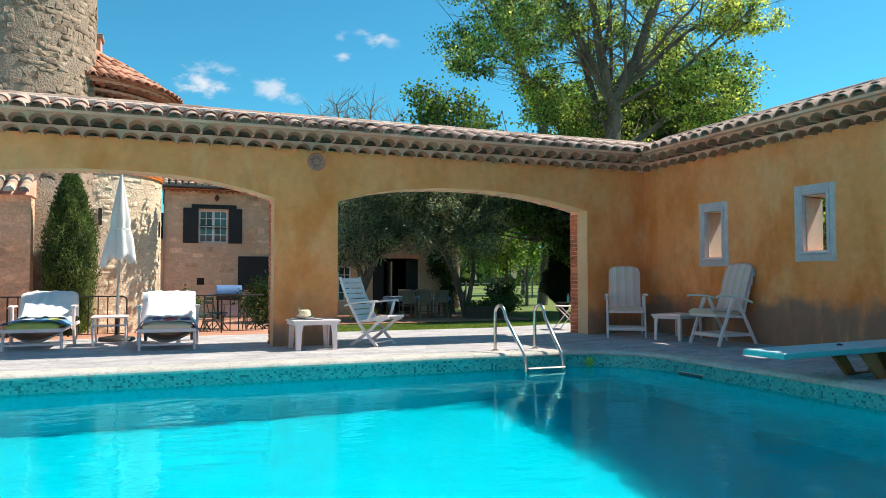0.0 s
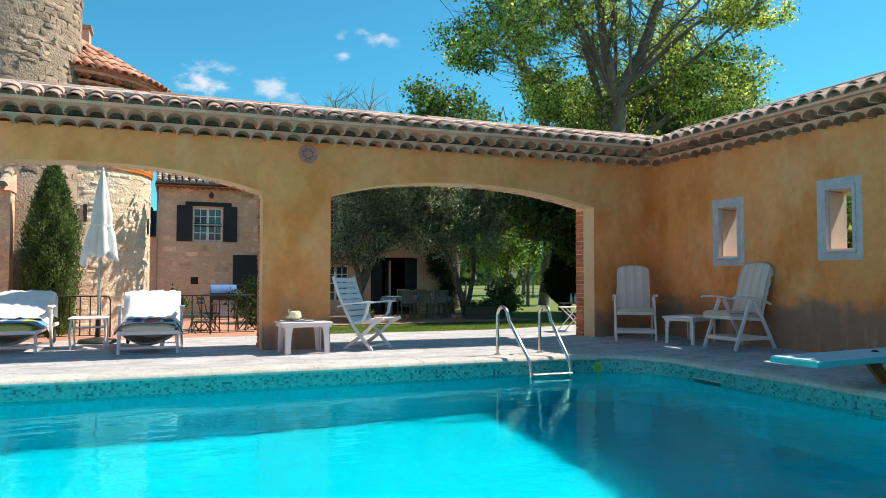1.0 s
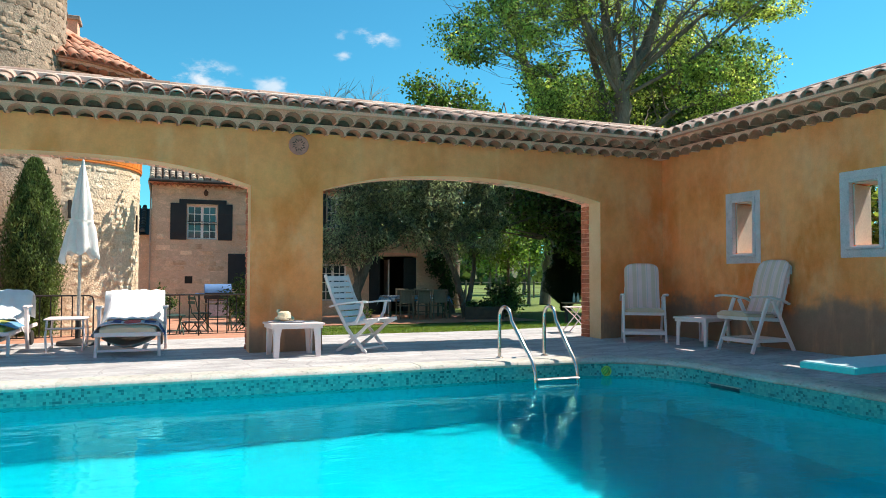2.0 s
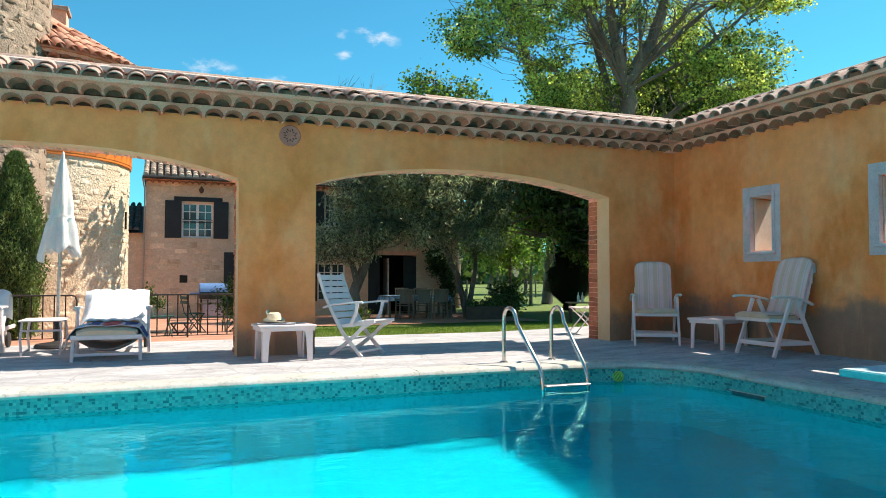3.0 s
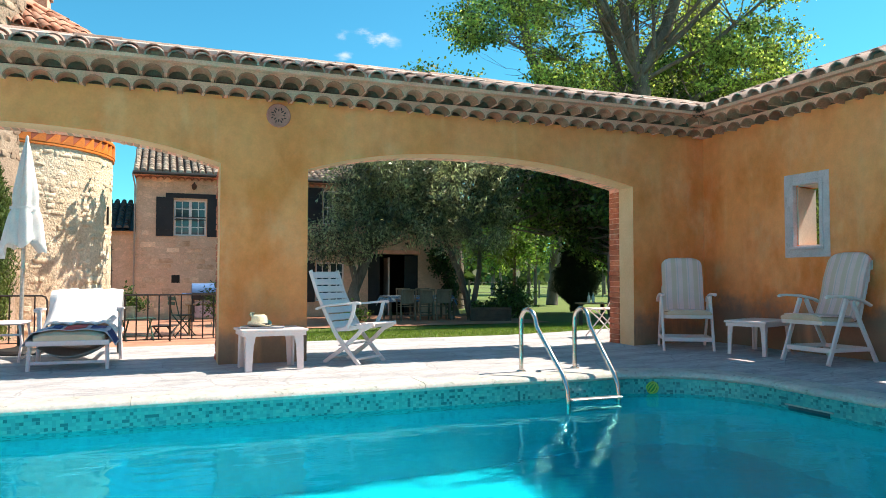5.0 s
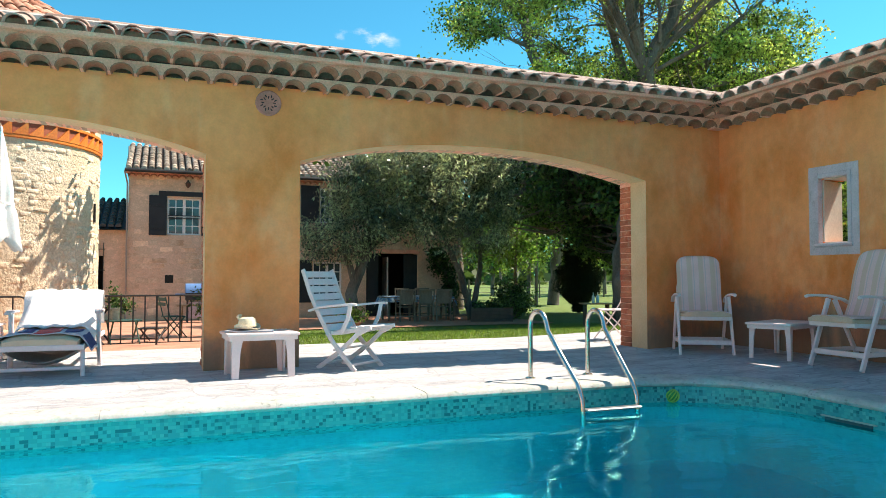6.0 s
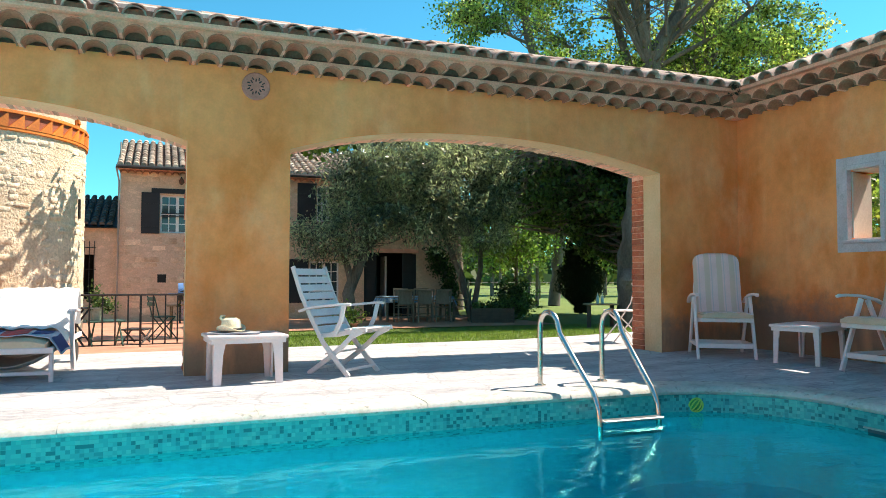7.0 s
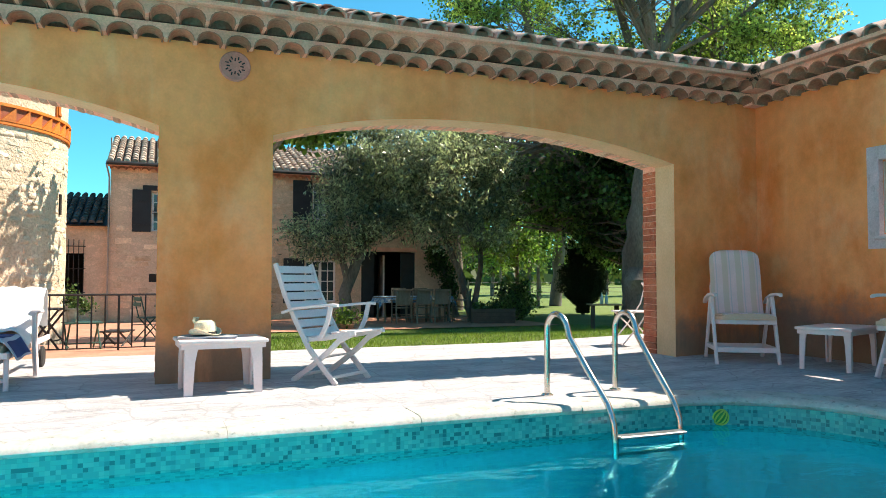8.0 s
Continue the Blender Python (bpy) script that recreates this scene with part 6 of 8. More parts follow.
def conifer(name, label, x, y, z0, height, radius, seed, shape, leaf_=None):
    """Dense columnar conifer: short upright sprays over the whole outline."""
    rng = np.random.default_rng(seed)
    top = thing(name, label, "conifer", pose(x, y, z0))
    part("trunk", tube(bmesh.new(), [(0, 0, 0), (0, 0, height * 0.5), (0, 0, height * 0.95)], [0.08, 0.05, 0.01], 8), bark, top)
    # solid dark core paints the shade deep between the sprays
    core = mat("conifer_inner_shade", (0.02, 0.035, 0.012), (0.03, 0.045, 0.015), 0.95, 6, 30, 0.4, 0.8, 0.03)
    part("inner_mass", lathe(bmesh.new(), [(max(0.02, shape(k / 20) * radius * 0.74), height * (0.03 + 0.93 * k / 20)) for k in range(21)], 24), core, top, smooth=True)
    n = int(26000 * height * radius)
    t = rng.uniform(0.02, 1.0, n)
    prof = np.array([shape(v) for v in t]) * radius
    a = rng.uniform(0, 2 * np.pi, n)
    lump = 1 + 0.10 * np.sin(a * 5 + t * 19) + 0.08 * np.sin(a * 9 - t * 31)
    rr = prof * lump * (0.5 + 0.58 * rng.uniform(0, 1, n) ** 0.6 + 0.12 * rng.uniform(0, 1, n) ** 5)
    c = np.stack([rr * np.cos(a), rr * np.sin(a), t * height], 1)
    ob = leaf_mesh("crown", c, 0.066, leaf_ or leaf_cypress, rng, 4.6, -1.5)
    ob.parent = top
    return top


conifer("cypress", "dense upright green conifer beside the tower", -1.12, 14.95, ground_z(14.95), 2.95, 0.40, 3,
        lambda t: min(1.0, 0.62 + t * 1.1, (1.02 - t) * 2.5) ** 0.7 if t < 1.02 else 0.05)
conifer("clipped_yew", "large dark clipped yew in an urn shape", 16.45, 27.4, -0.5, 2.55, 0.80, 4,
        lambda t: 0.25 if t < 0.12 else (min(1.0, 0.3 + (t - 0.12) * 3.2) if t < 0.62 else max(0.66, 1.0 - (t - 0.62) * 2.6)) * (1.0 if t < 0.96 else 0.8), leaf_yew)

# far hedgerow and woods along the horizon
rng_far = np.random.default_rng(90)
pts = []
for k in range(420):
    x = rng_far.uniform(-120, 190)
    y = 125 + rng_far.uniform(-12, 25)
    h = rng_far.uniform(3, 9)
    r = rng_far.uniform(2.5, 5)
    m = 26
    u = rng_far.normal(size=(m, 3))
    u /= np.linalg.norm(u, axis=1)[:, None]
    pts.append(np.array((x, y, h * 0.5)) + u * np.array((r, r, h * 0.5)))
woods = leaf_mesh("far_woods", np.concatenate(pts), 2.2, leaf_far, rng_far, 1.2)
tagged(woods, "distant line of green woods at the meadow's end", "woods", kind="stuff")
# ---------------------------------------------------------------- things round the pool
def plank(bm_, p0, p1, w, t, side):
    return bar(bm_, [p0, p1], w, t, side)


# ---- white slatted folding armchair, facing +x
def folding_armchair(m):
    c = thing("folding_armchair", "white slatted folding garden armchair beside the pillar", "chair", m)
    W = 0.245

    def back_at(f):
        return Vector((-0.09 - 0.31 * f - 0.03 * math.sin(f * 3.1), 0, 0.36 + 0.60 * f))
    # back slats
    for k in range(8):
        f0, f1 = k / 8 + 0.013, (k + 1) / 8 - 0.016
        p, q = back_at(f0), back_at(f1)
        n = Vector((q.z - p.z, 0, p.x - q.x)).normalized()
        bm_ = bmesh.new()
        w = W - 0.032 + 0.012 * math.sin(f0 * 3)
        vs_ = []
        for y in (-w, w):
            for pt, o in ((p, 0), (q, 0), (q, 0.014), (p, 0.014)):
                vs_.append(bm_.verts.new(pt + n * o + Vector((0, y, 0))))
        for f_ in ((0, 1, 2, 3), (7, 6, 5, 4), (0, 4, 5, 1), (1, 5, 6, 2), (2, 6, 7, 3), (3, 7, 4, 0)):
            bm_.faces.new([vs_[i] for i in f_])
        part("back_slat", bm_, white_wood, c)
    for s in (-1, 1):
        y = s * (W - 0.012)
        # stile of the back runs on as the front leg
        part("back_leg", bar(bmesh.new(), [tuple(back_at(1.02) + Vector((0, y, 0))), tuple(back_at(0.6) + Vector((0, y, 0))), tuple(back_at(0.25) + Vector((0, y, 0))),
                                           (-0.05, y, 0.29), (0.10, y, 0.13), (0.235, y, 0.0)], [0.022] * 6, 0.046, (0, 1, 0)), white_wood, c, smooth=True)
        y2 = s * (W - 0.04)
        part("seat_leg", bar(bmesh.new(), [(0.36, y2, 0.405), (0.24, y2, 0.35), (0.14, y2, 0.26), (-0.02, y2, 0.14), (-0.235, y2, 0.0)], [0.022] * 5, 0.044, (0, 1, 0)), white_wood, c, smooth=True)
        y3 = s * (W + 0.018)
        part("armrest", bar(bmesh.new(), [(-0.30, y3, 0.565), (-0.18, y3, 0.60), (0.05, y3, 0.625), (0.22, y3, 0.64), (0.27, y3, 0.635)], [0.03, 0.042, 0.048, 0.046, 0.03], 0.022, (0, 1, 0)), white_wood, c, smooth=True)
        part("arm_post", bar(bmesh.new(), [(0.20, y3, 0.63), (0.17, y3, 0.5), (0.10, y3, 0.37)], [0.022] * 3, 0.04, (0, 1, 0)), white_wood, c, smooth=True)
        # seat rail
        part("seat_rail", bar(bmesh.new(), [(-0.13, y2, 0.345), (0.1, y2, 0.365), (0.30, y2, 0.405), (0.40, y2, 0.42)], [0.02] * 4, 0.04, (0, 1, 0)), white_wood, c, smooth=True)
    for k in range(7):
        x = -0.11 + 0.077 * k
        z = 0.372 + 0.02 * math.sin((k - 2) * 0.7) + max(0, x - 0.1) * 0.16
        part("seat_slat", boxed(x - 0.033, x + 0.033, -W + 0.03, W - 0.03, z, z + 0.015, 0.004), white_wood, c)
    part("stretcher", tube(bmesh.new(), [(0.19, -W, 0.055), (0.19, W, 0.055)], 0.014, 8), white_wood, c)
    part("stretcher", tube(bmesh.new(), [(-0.17, -W + 0.03, 0.05), (-0.17, W - 0.03, 0.05)], 0.014, 8), white_wood, c)
    part("lower_panel", boxed(-0.02, 0.10, -W + 0.05, W - 0.05, 0.185, 0.2, 0.004, pose(0, 0, 0, 0, -12, 0)), white_wood, c)
    return c


folding_armchair(pose(3.247, 10.476, 0, 0, 0, -50))


# ---- white plastic side tables
def side_table(m, sx, sy, h, label, stout=1.0):
    t = thing("side_table", label, "table", m, "white side tables")
    part("tabletop", boxed(-sx, sx, -sy, sy, h - 0.028, h, 0.012, seg=2), white_plastic, t, smooth=True)
    bm_ = bmesh.new()
    box(bm_, -sx + 0.02, sx - 0.02, -sy + 0.018, -sy + 0.032, h - 0.065, h - 0.028)
    box(bm_, -sx + 0.02, sx - 0.02, sy - 0.032, sy - 0.018, h - 0.065, h - 0.028)
    box(bm_, -sx + 0.018, -sx + 0.032, -sy + 0.032, sy - 0.032, h - 0.065, h - 0.028)
    box(bm_, sx - 0.032, sx - 0.018, -sy + 0.032, sy - 0.032, h - 0.065, h - 0.028)
    part("apron", bm_, white_plastic, t)
    for a in (-1, 1):
        for b in (-1, 1):
            # angle-section leg, wider at the head
            bm_ = bmesh.new()
            o = Vector((a * (sx - 0.045), b * (sy - 0.03), 0))
            prof = lambda w: [(0, 0), (-a * w, 0), (-a * w, -b * 0.018), (-a * 0.018, -b * 0.018), (-a * 0.018, -b * w), (0, -b * w)]
            rings = []
            for z, w, out in ((0.0, 0.060 * stout, 0.004), (h * 0.6, 0.072 * stout, 0.002), (h - 0.07, 0.088 * stout, 0.0), (h - 0.03, 0.125 * stout, 0.0)):
                rings.append([bm_.verts.new((o.x + x + a * out, o.y + y + b * out, z)) for x, y in prof(w)])
            for p, q in zip(rings, rings[1:]):
                for k in range(6):
                    bm_.faces.new((p[k], p[(k + 1) % 6], q[(k + 1) % 6], q[k]))
            bm_.faces.new(rings[0])
            bm_.faces.new(rings[-1])
            part("leg", bm_, white_plastic, t)
    return t


side_table(pose(2.335, 10.22, 0, 0, 0, 4), 0.32, 0.25, 0.40, "white plastic side table at the foot of the pillar")
side_table(pose(7.72, 9.33, deck_z(7.62), 0, 0, 20), 0.36, 0.245, 0.385, "white plastic side table between two recliners", 0.66)

def sheet(bm_, grid_, thick):
    """A thin cloth from a grid of points, given thickness downwards."""
    top = [[bm_.verts.new(p) for p in row] for row in grid_]
    low = [[bm_.verts.new(Vector(p) - Vector((0, 0, thick))) for p in row] for row in grid_]
    R, C = len(top), len(top[0])
    for j in range(R - 1):
        for i in range(C - 1):
            bm_.faces.new((top[j][i], top[j][i + 1], top[j + 1][i + 1], top[j + 1][i]))
            bm_.faces.new((low[j][i + 1], low[j][i], low[j + 1][i], low[j + 1][i + 1]))
    for j in range(R - 1):
        bm_.faces.new((top[j][0], top[j + 1][0], low[j + 1][0], low[j][0]))
        bm_.faces.new((top[j + 1][-1], top[j][-1], low[j][-1], low[j + 1][-1]))
    for i in range(C - 1):
        bm_.faces.new((top[0][i + 1], top[0][i], low[0][i], low[0][i + 1]))
        bm_.faces.new((top[-1][i], top[-1][i + 1], low[-1][i + 1], low[-1][i]))
    return bm_


# ---- straw hat lying on a folded cloth
straw = mat("woven_straw", (0.72, 0.60, 0.40), (0.78, 0.68, 0.50), 0.85, 8, 90, 0.25, 0.5, 0.004)
hat = thing("straw_hat", "pale straw sun hat with dark band and upturned brim", "hat", pose(2.225, 10.20, 0.417, 0, 0, 20))
bm = bmesh.new()
rings = []
for r, z, wave in ((0.122, 0.034, 0.026), (0.108, 0.016, 0.012), (0.092, 0.010, 0.004), (0.084, 0.018, 0), (0.080, 0.066, 0), (0.070, 0.100, 0), (0.046, 0.114, 0), (0.012, 0.104, 0)):
    rings.append([bm.verts.new((r * math.cos(a), r * 0.86 * math.sin(a), max(0.004, z + wave * math.sin(2 * a + 0.6)))) for a in (2 * math.pi * k / 28 for k in range(28))])
for p, q in zip(rings, rings[1:]):
    for k in range(28):
        bm.faces.new((p[k], p[(k + 1) % 28], q[(k + 1) % 28], q[k]))
bm.faces.new(rings[-1])
crown_ob = part("crown", bm, straw, hat, smooth=True)
crown_ob.modifiers.new("thick", "SOLIDIFY").thickness = 0.004
part("band", lathe(bmesh.new(), [(0.0855, 0.016), (0.087, 0.018), (0.0845, 0.034), (0.083, 0.034)], 28, cap=False), black_shutter, hat, "dark hat band")
bm = bmesh.new()
for k in range(5):
    a = 1.9 + k * 0.25
    tube(bm, [(0.066 * math.cos(a), 0.066 * math.sin(a), 0.085), (0.088 * math.cos(a), 0.088 * math.sin(a), 0.118), (0.078 * math.cos(a), 0.078 * math.sin(a), 0.136)], 0.010, 5)
part("ribbon_bow", bm, straw, hat, "pale straw bow on the crown", True)
cloth_blue = mat("folded_grey_cloth", (0.24, 0.28, 0.34), (0.42, 0.40, 0.38), 0.9, 9, 80, 0.2, 0.3, 0.003)


folded = thing("folded_cloth", "thin folded grey and brown cloth on the side table", "cloth", pose(2.25, 10.20, 0.401, 0, 0, -8))
part("cloth", sheet(bmesh.new(), [[(-0.21 + 0.042 * i, -0.13 + 0.043 * j, 0.016 + 0.004 * math.sin(i * 1.3 + j * 0.9)) for i in range(11)] for j in range(7)], 0.012), cloth_blue, folded, smooth=True)


# ---- striped padded recliners, facing +x
def stripe_mat():
    """Cushion cloth with soft lengthwise stripes in its own space."""
    m = mat("striped_cushion_cloth", (0.82, 0.575, 0.54), (0.76, 0.525, 0.49), 0.9, 5, 90, 0.08, 0.25, 0.003)
    n, l = m.node_tree.nodes, m.node_tree.links
    bs = n["Principled BSDF"]
    tc = n.new("ShaderNodeTexCoord")
    sp = n.new("ShaderNodeSeparateXYZ")
    l.new(tc.outputs["Object"], sp.inputs[0])
    old = bs.inputs["Base Color"].links[0].from_socket
    for freq, lim, col, off in ((7.6, 0.42, (0.60, 0.44, 0.28), 0.0), (7.6, 0.08, (0.50, 0.44, 0.44), 0.47)):
        mu = n.new("ShaderNodeMath")
        mu.operation = "MULTIPLY_ADD"
        mu.inputs[1].default_value, mu.inputs[2].default_value = freq, off + 50
        l.new(sp.outputs["Y"], mu.inputs[0])
        fr = n.new("ShaderNodeMath")
        fr.operation = "FRACT"
        l.new(mu.outputs[0], fr.inputs[0])
        lt = n.new("ShaderNodeMath")
        lt.operation = "LESS_THAN"
        lt.inputs[1].default_value = lim
        l.new(fr.outputs[0], lt.inputs[0])
        hf = n.new("ShaderNodeMath")
        hf.operation = "MULTIPLY"
        hf.inputs[1].default_value = 0.6
        l.new(lt.outputs[0], hf.inputs[0])
        mx = n.new("ShaderNodeMix")
        mx.data_type = "RGBA"
        mx.inputs[7].default_value = (*col, 1)
        l.new(hf.outputs[0], mx.inputs[0])
        l.new(old, mx.inputs[6])
        old = mx.outputs[2]
    l.new(old, bs.inputs["Base Color"])
    return m


striped = stripe_mat()
cushion_edge = mat("cream_cushion_edge", (0.70, 0.48, 0.33), (0.62, 0.43, 0.30), 0.9, 6, 80, 0.1, 0.2, 0.003)


def pad(bm_, path, half, thick, roundness=0.05, nx=6):
    """A soft cushion swept along path (points in x and z), with rounded ends and puffed face."""
    fr = frames_along([(x, 0, z) for x, z in path])
    n = len(fr)
    top, low = [], []
    for i, (p, t, _, _) in enumerate(fr):
        nrm = Vector((-t.z, 0, t.x))
        e = min(i, n - 1 - i) / (n - 1)
        w = half * (1 - 0.42 * max(0, 1 - e / 0.16) ** 2) if i > n // 2 else half * (1 - 0.05 * max(0, 1 - e / 0.06) ** 2)
        a, b = [], []
        for k in range(nx + 1):
            y = -w + 2 * w * k / nx
            puff = thick * (0.55 + 0.45 * math.sqrt(max(0, 1 - abs(y / w) ** 4))) * (0.55 + 0.45 * min(1, e / 0.05))
            a.append(bm_.verts.new(p + nrm * puff + Vector((0, y, 0))))
            b.append(bm_.verts.new(p + Vector((0, y, 0))))
        top.append(a)
        low.append(b)
    for g, flip in ((top, False), (low, True)):
        for p, q in zip(g, g[1:]):
            for k in range(nx):
                bm_.faces.new((p[k], p[k + 1], q[k + 1], q[k]))
    for i in range(n - 1):
        bm_.faces.new((top[i][0], low[i][0], low[i + 1][0], top[i + 1][0]))
        bm_.faces.new((top[i][nx], low[i][nx], low[i + 1][nx], top[i + 1][nx]))
    for g, h in ((top[0], low[0]), (top[-1], low[-1])):
        for k in range(nx):
            bm_.faces.new((g[k], g[k + 1], h[k + 1], h[k]))
    return bm_


def smooth_path(pts, n=20):
    out = []
    for i in range(n + 1):
        f = i / n * (len(pts) - 1)
        k = min(int(f), len(pts) - 2)
        p = [Vector((*pts[max(0, min(len(pts) - 1, k + d))], 0)) for d in (-1, 0, 1, 2)]
        u = f - k
        v = 0.5 * ((2 * p[1]) + (p[2] - p[0]) * u + (2 * p[0] - 5 * p[1] + 4 * p[2] - p[3]) * u * u + (3 * p[1] - p[0] - 3 * p[2] + p[3]) * u ** 3)
        out.append((v.x, v.y))
    return out


def recliner(m, lean, label):
    c = thing("garden_recliner", label, "chair", m, "padded white recliners")
    W = 0.285
    bx, bz = -0.19 - lean, 1.12
    for s in (-1, 1):
        y = s * W
        part("front_leg", bar(bmesh.new(), [(0.30, y, 0.0), (0.16, y, 0.36), (0.045, y, 0.645)], [0.028, 0.03, 0.034], 0.05, (0, 1, 0)), white_plastic, c, smooth=True)
        part("rear_leg", bar(bmesh.new(), [(-0.36, y * 0.98, 0.0), (-0.17, y * 0.98, 0.36), (-0.03, y * 0.98, 0.635)], [0.028, 0.03, 0.034], 0.048, (0, 1, 0)), white_plastic, c, smooth=True)
        part("side_bar", bar(bmesh.new(), [(0.245, y * 0.97, 0.145), (-0.285, y * 0.97, 0.145)], 0.02, 0.042, (0, 1, 0)), white_plastic, c, smooth=True)
        part("armrest", bar(bmesh.new(), [(-0.27, y * 1.04, 0.585), (-0.16, y * 1.04, 0.635), (0.03, y * 1.04, 0.672), (0.2, y * 1.04, 0.682), (0.29, y * 1.04, 0.68), (0.33, y * 1.04, 0.67)],
                            [0.04, 0.052, 0.056, 0.056, 0.05, 0.03], 0.024, (0, 1, 0)), white_plastic, c, smooth=True)
        part("back_stile", bar(bmesh.new(), [(-0.17, s * 0.235, 0.40), (-0.17 - (lean + 0.02) * 0.5, s * 0.235, 0.75), (bx - 0.05, s * 0.17, 1.06)], [0.03] * 3, 0.035, (0, 1, 0)), white_plastic, c, smooth=True)
        part("seat_rail", bar(bmesh.new(), [(0.31, s * 0.245, 0.415), (-0.19, s * 0.245, 0.385)], 0.028, 0.04, (0, 1, 0)), white_plastic, c, smooth=True)
    part("front_bar", bar(bmesh.new(), [(0.245, -W, 0.14), (0.245, W, 0.14)], 0.022, 0.05, (1, 0, 0)), white_plastic, c, smooth=True)
    part("rear_bar", bar(bmesh.new(), [(-0.285, -W, 0.14), (-0.285, W, 0.14)], 0.022, 0.045, (1, 0, 0)), white_plastic, c, smooth=True)
    part("seat_front", bar(bmesh.new(), [(0.32, -0.255, 0.415), (0.32, 0.255, 0.415)], 0.03, 0.045, (1, 0, 0)), white_plastic, c, smooth=True)
    part("top_rail", bar(bmesh.new(), [(bx - 0.055, -0.17, 1.05), (bx - 0.055, 0.17, 1.05)], 0.03, 0.04, (1, 0, 0)), white_plastic, c, smooth=True)
    for k in range(5):
        f = (k + 0.5) / 5
        x, z = -0.19 + (bx + 0.16) * f, 0.44 + 0.62 * f
        part("back_slat", boxed(x - 0.02, x - 0.008, -0.22, 0.22, z - 0.05, z + 0.05, 0.004), white_plastic, c)
    for k in range(5):
        x = -0.12 + 0.09 * k
        part("seat_slat", boxed(x - 0.037, x + 0.037, -0.235, 0.235, 0.40 + k * 0.006, 0.414 + k * 0.006, 0.004), white_plastic, c)
    seat = part("seat_cushion", pad(bmesh.new(), smooth_path([(0.36, 0.436), (0.2, 0.43), (0.0, 0.424), (-0.13, 0.418)]), 0.255, -0.058), cushion_edge, c, "cream cushion edge and striped top", True)
    part("back_cushion", pad(bmesh.new(), smooth_path([(-0.125, 0.425), (-0.165 - lean * 0.25, 0.62), (-0.17 - lean * 0.6, 0.88), (bx - 0.005, bz)], 24)[::1], 0.245, -0.06), striped, c, "striped padded back cushion", True)
    part("seat_cover", pad(bmesh.new(), smooth_path([(0.325, 0.478), (0.2, 0.474), (0.0, 0.468), (-0.12, 0.462)]), 0.236, -0.022), striped, seat, "striped cushion top", True)
    return c


recliner(pose(7.33, 10.12, deck_z(7.2), 0, 0, -122), 0.15, "white recliner with striped cushions in the wall corner")
recliner(pose(7.715, 8.425, deck_z(7.72), 0, 0, 179), 0.19, "white recliner with striped cushions against the side wall")


# ---- sun loungers with towels, foot end towards -y
towel_white = mat("white_terry_towel", (0.80, 0.81, 0.82), (0.74, 0.75, 0.76), 0.95, 7, 120, 0.07, 0.5, 0.006)
mattress_cream = mat("cream_mattress", (0.74, 0.56, 0.39), (0.68, 0.51, 0.35), 0.9, 6, 80, 0.1, 0.2, 0.003)
mattress_yellow = mat("yellow_green_mattress", (0.52, 0.50, 0.13), (0.47, 0.46, 0.12), 0.9, 6, 80, 0.1, 0.2, 0.003)
grey_cover = mat("grey_canvas_cover", (0.46, 0.43, 0.39), (0.52, 0.49, 0.45), 0.9, 5, 60, 0.15, 0.3, 0.004)
towel_red = mat("red_cloth", (0.55, 0.07, 0.07), (0.50, 0.09, 0.08), 0.95, 7, 120, 0.1, 0.5, 0.006)
towel_navy = mat("navy_cloth", (0.03, 0.05, 0.16), (0.04, 0.06, 0.19), 0.95, 7, 120, 0.1, 0.5, 0.006)
towel_lilac = mat("grey_lilac_cloth", (0.52, 0.52, 0.58), (0.46, 0.47, 0.55), 0.95, 7, 120, 0.1, 0.5, 0.006)
towel_blue = mat("sea_blue_cloth", (0.10, 0.24, 0.42), (0.14, 0.32, 0.48), 0.95, 7, 120, 0.15, 0.5, 0.006)


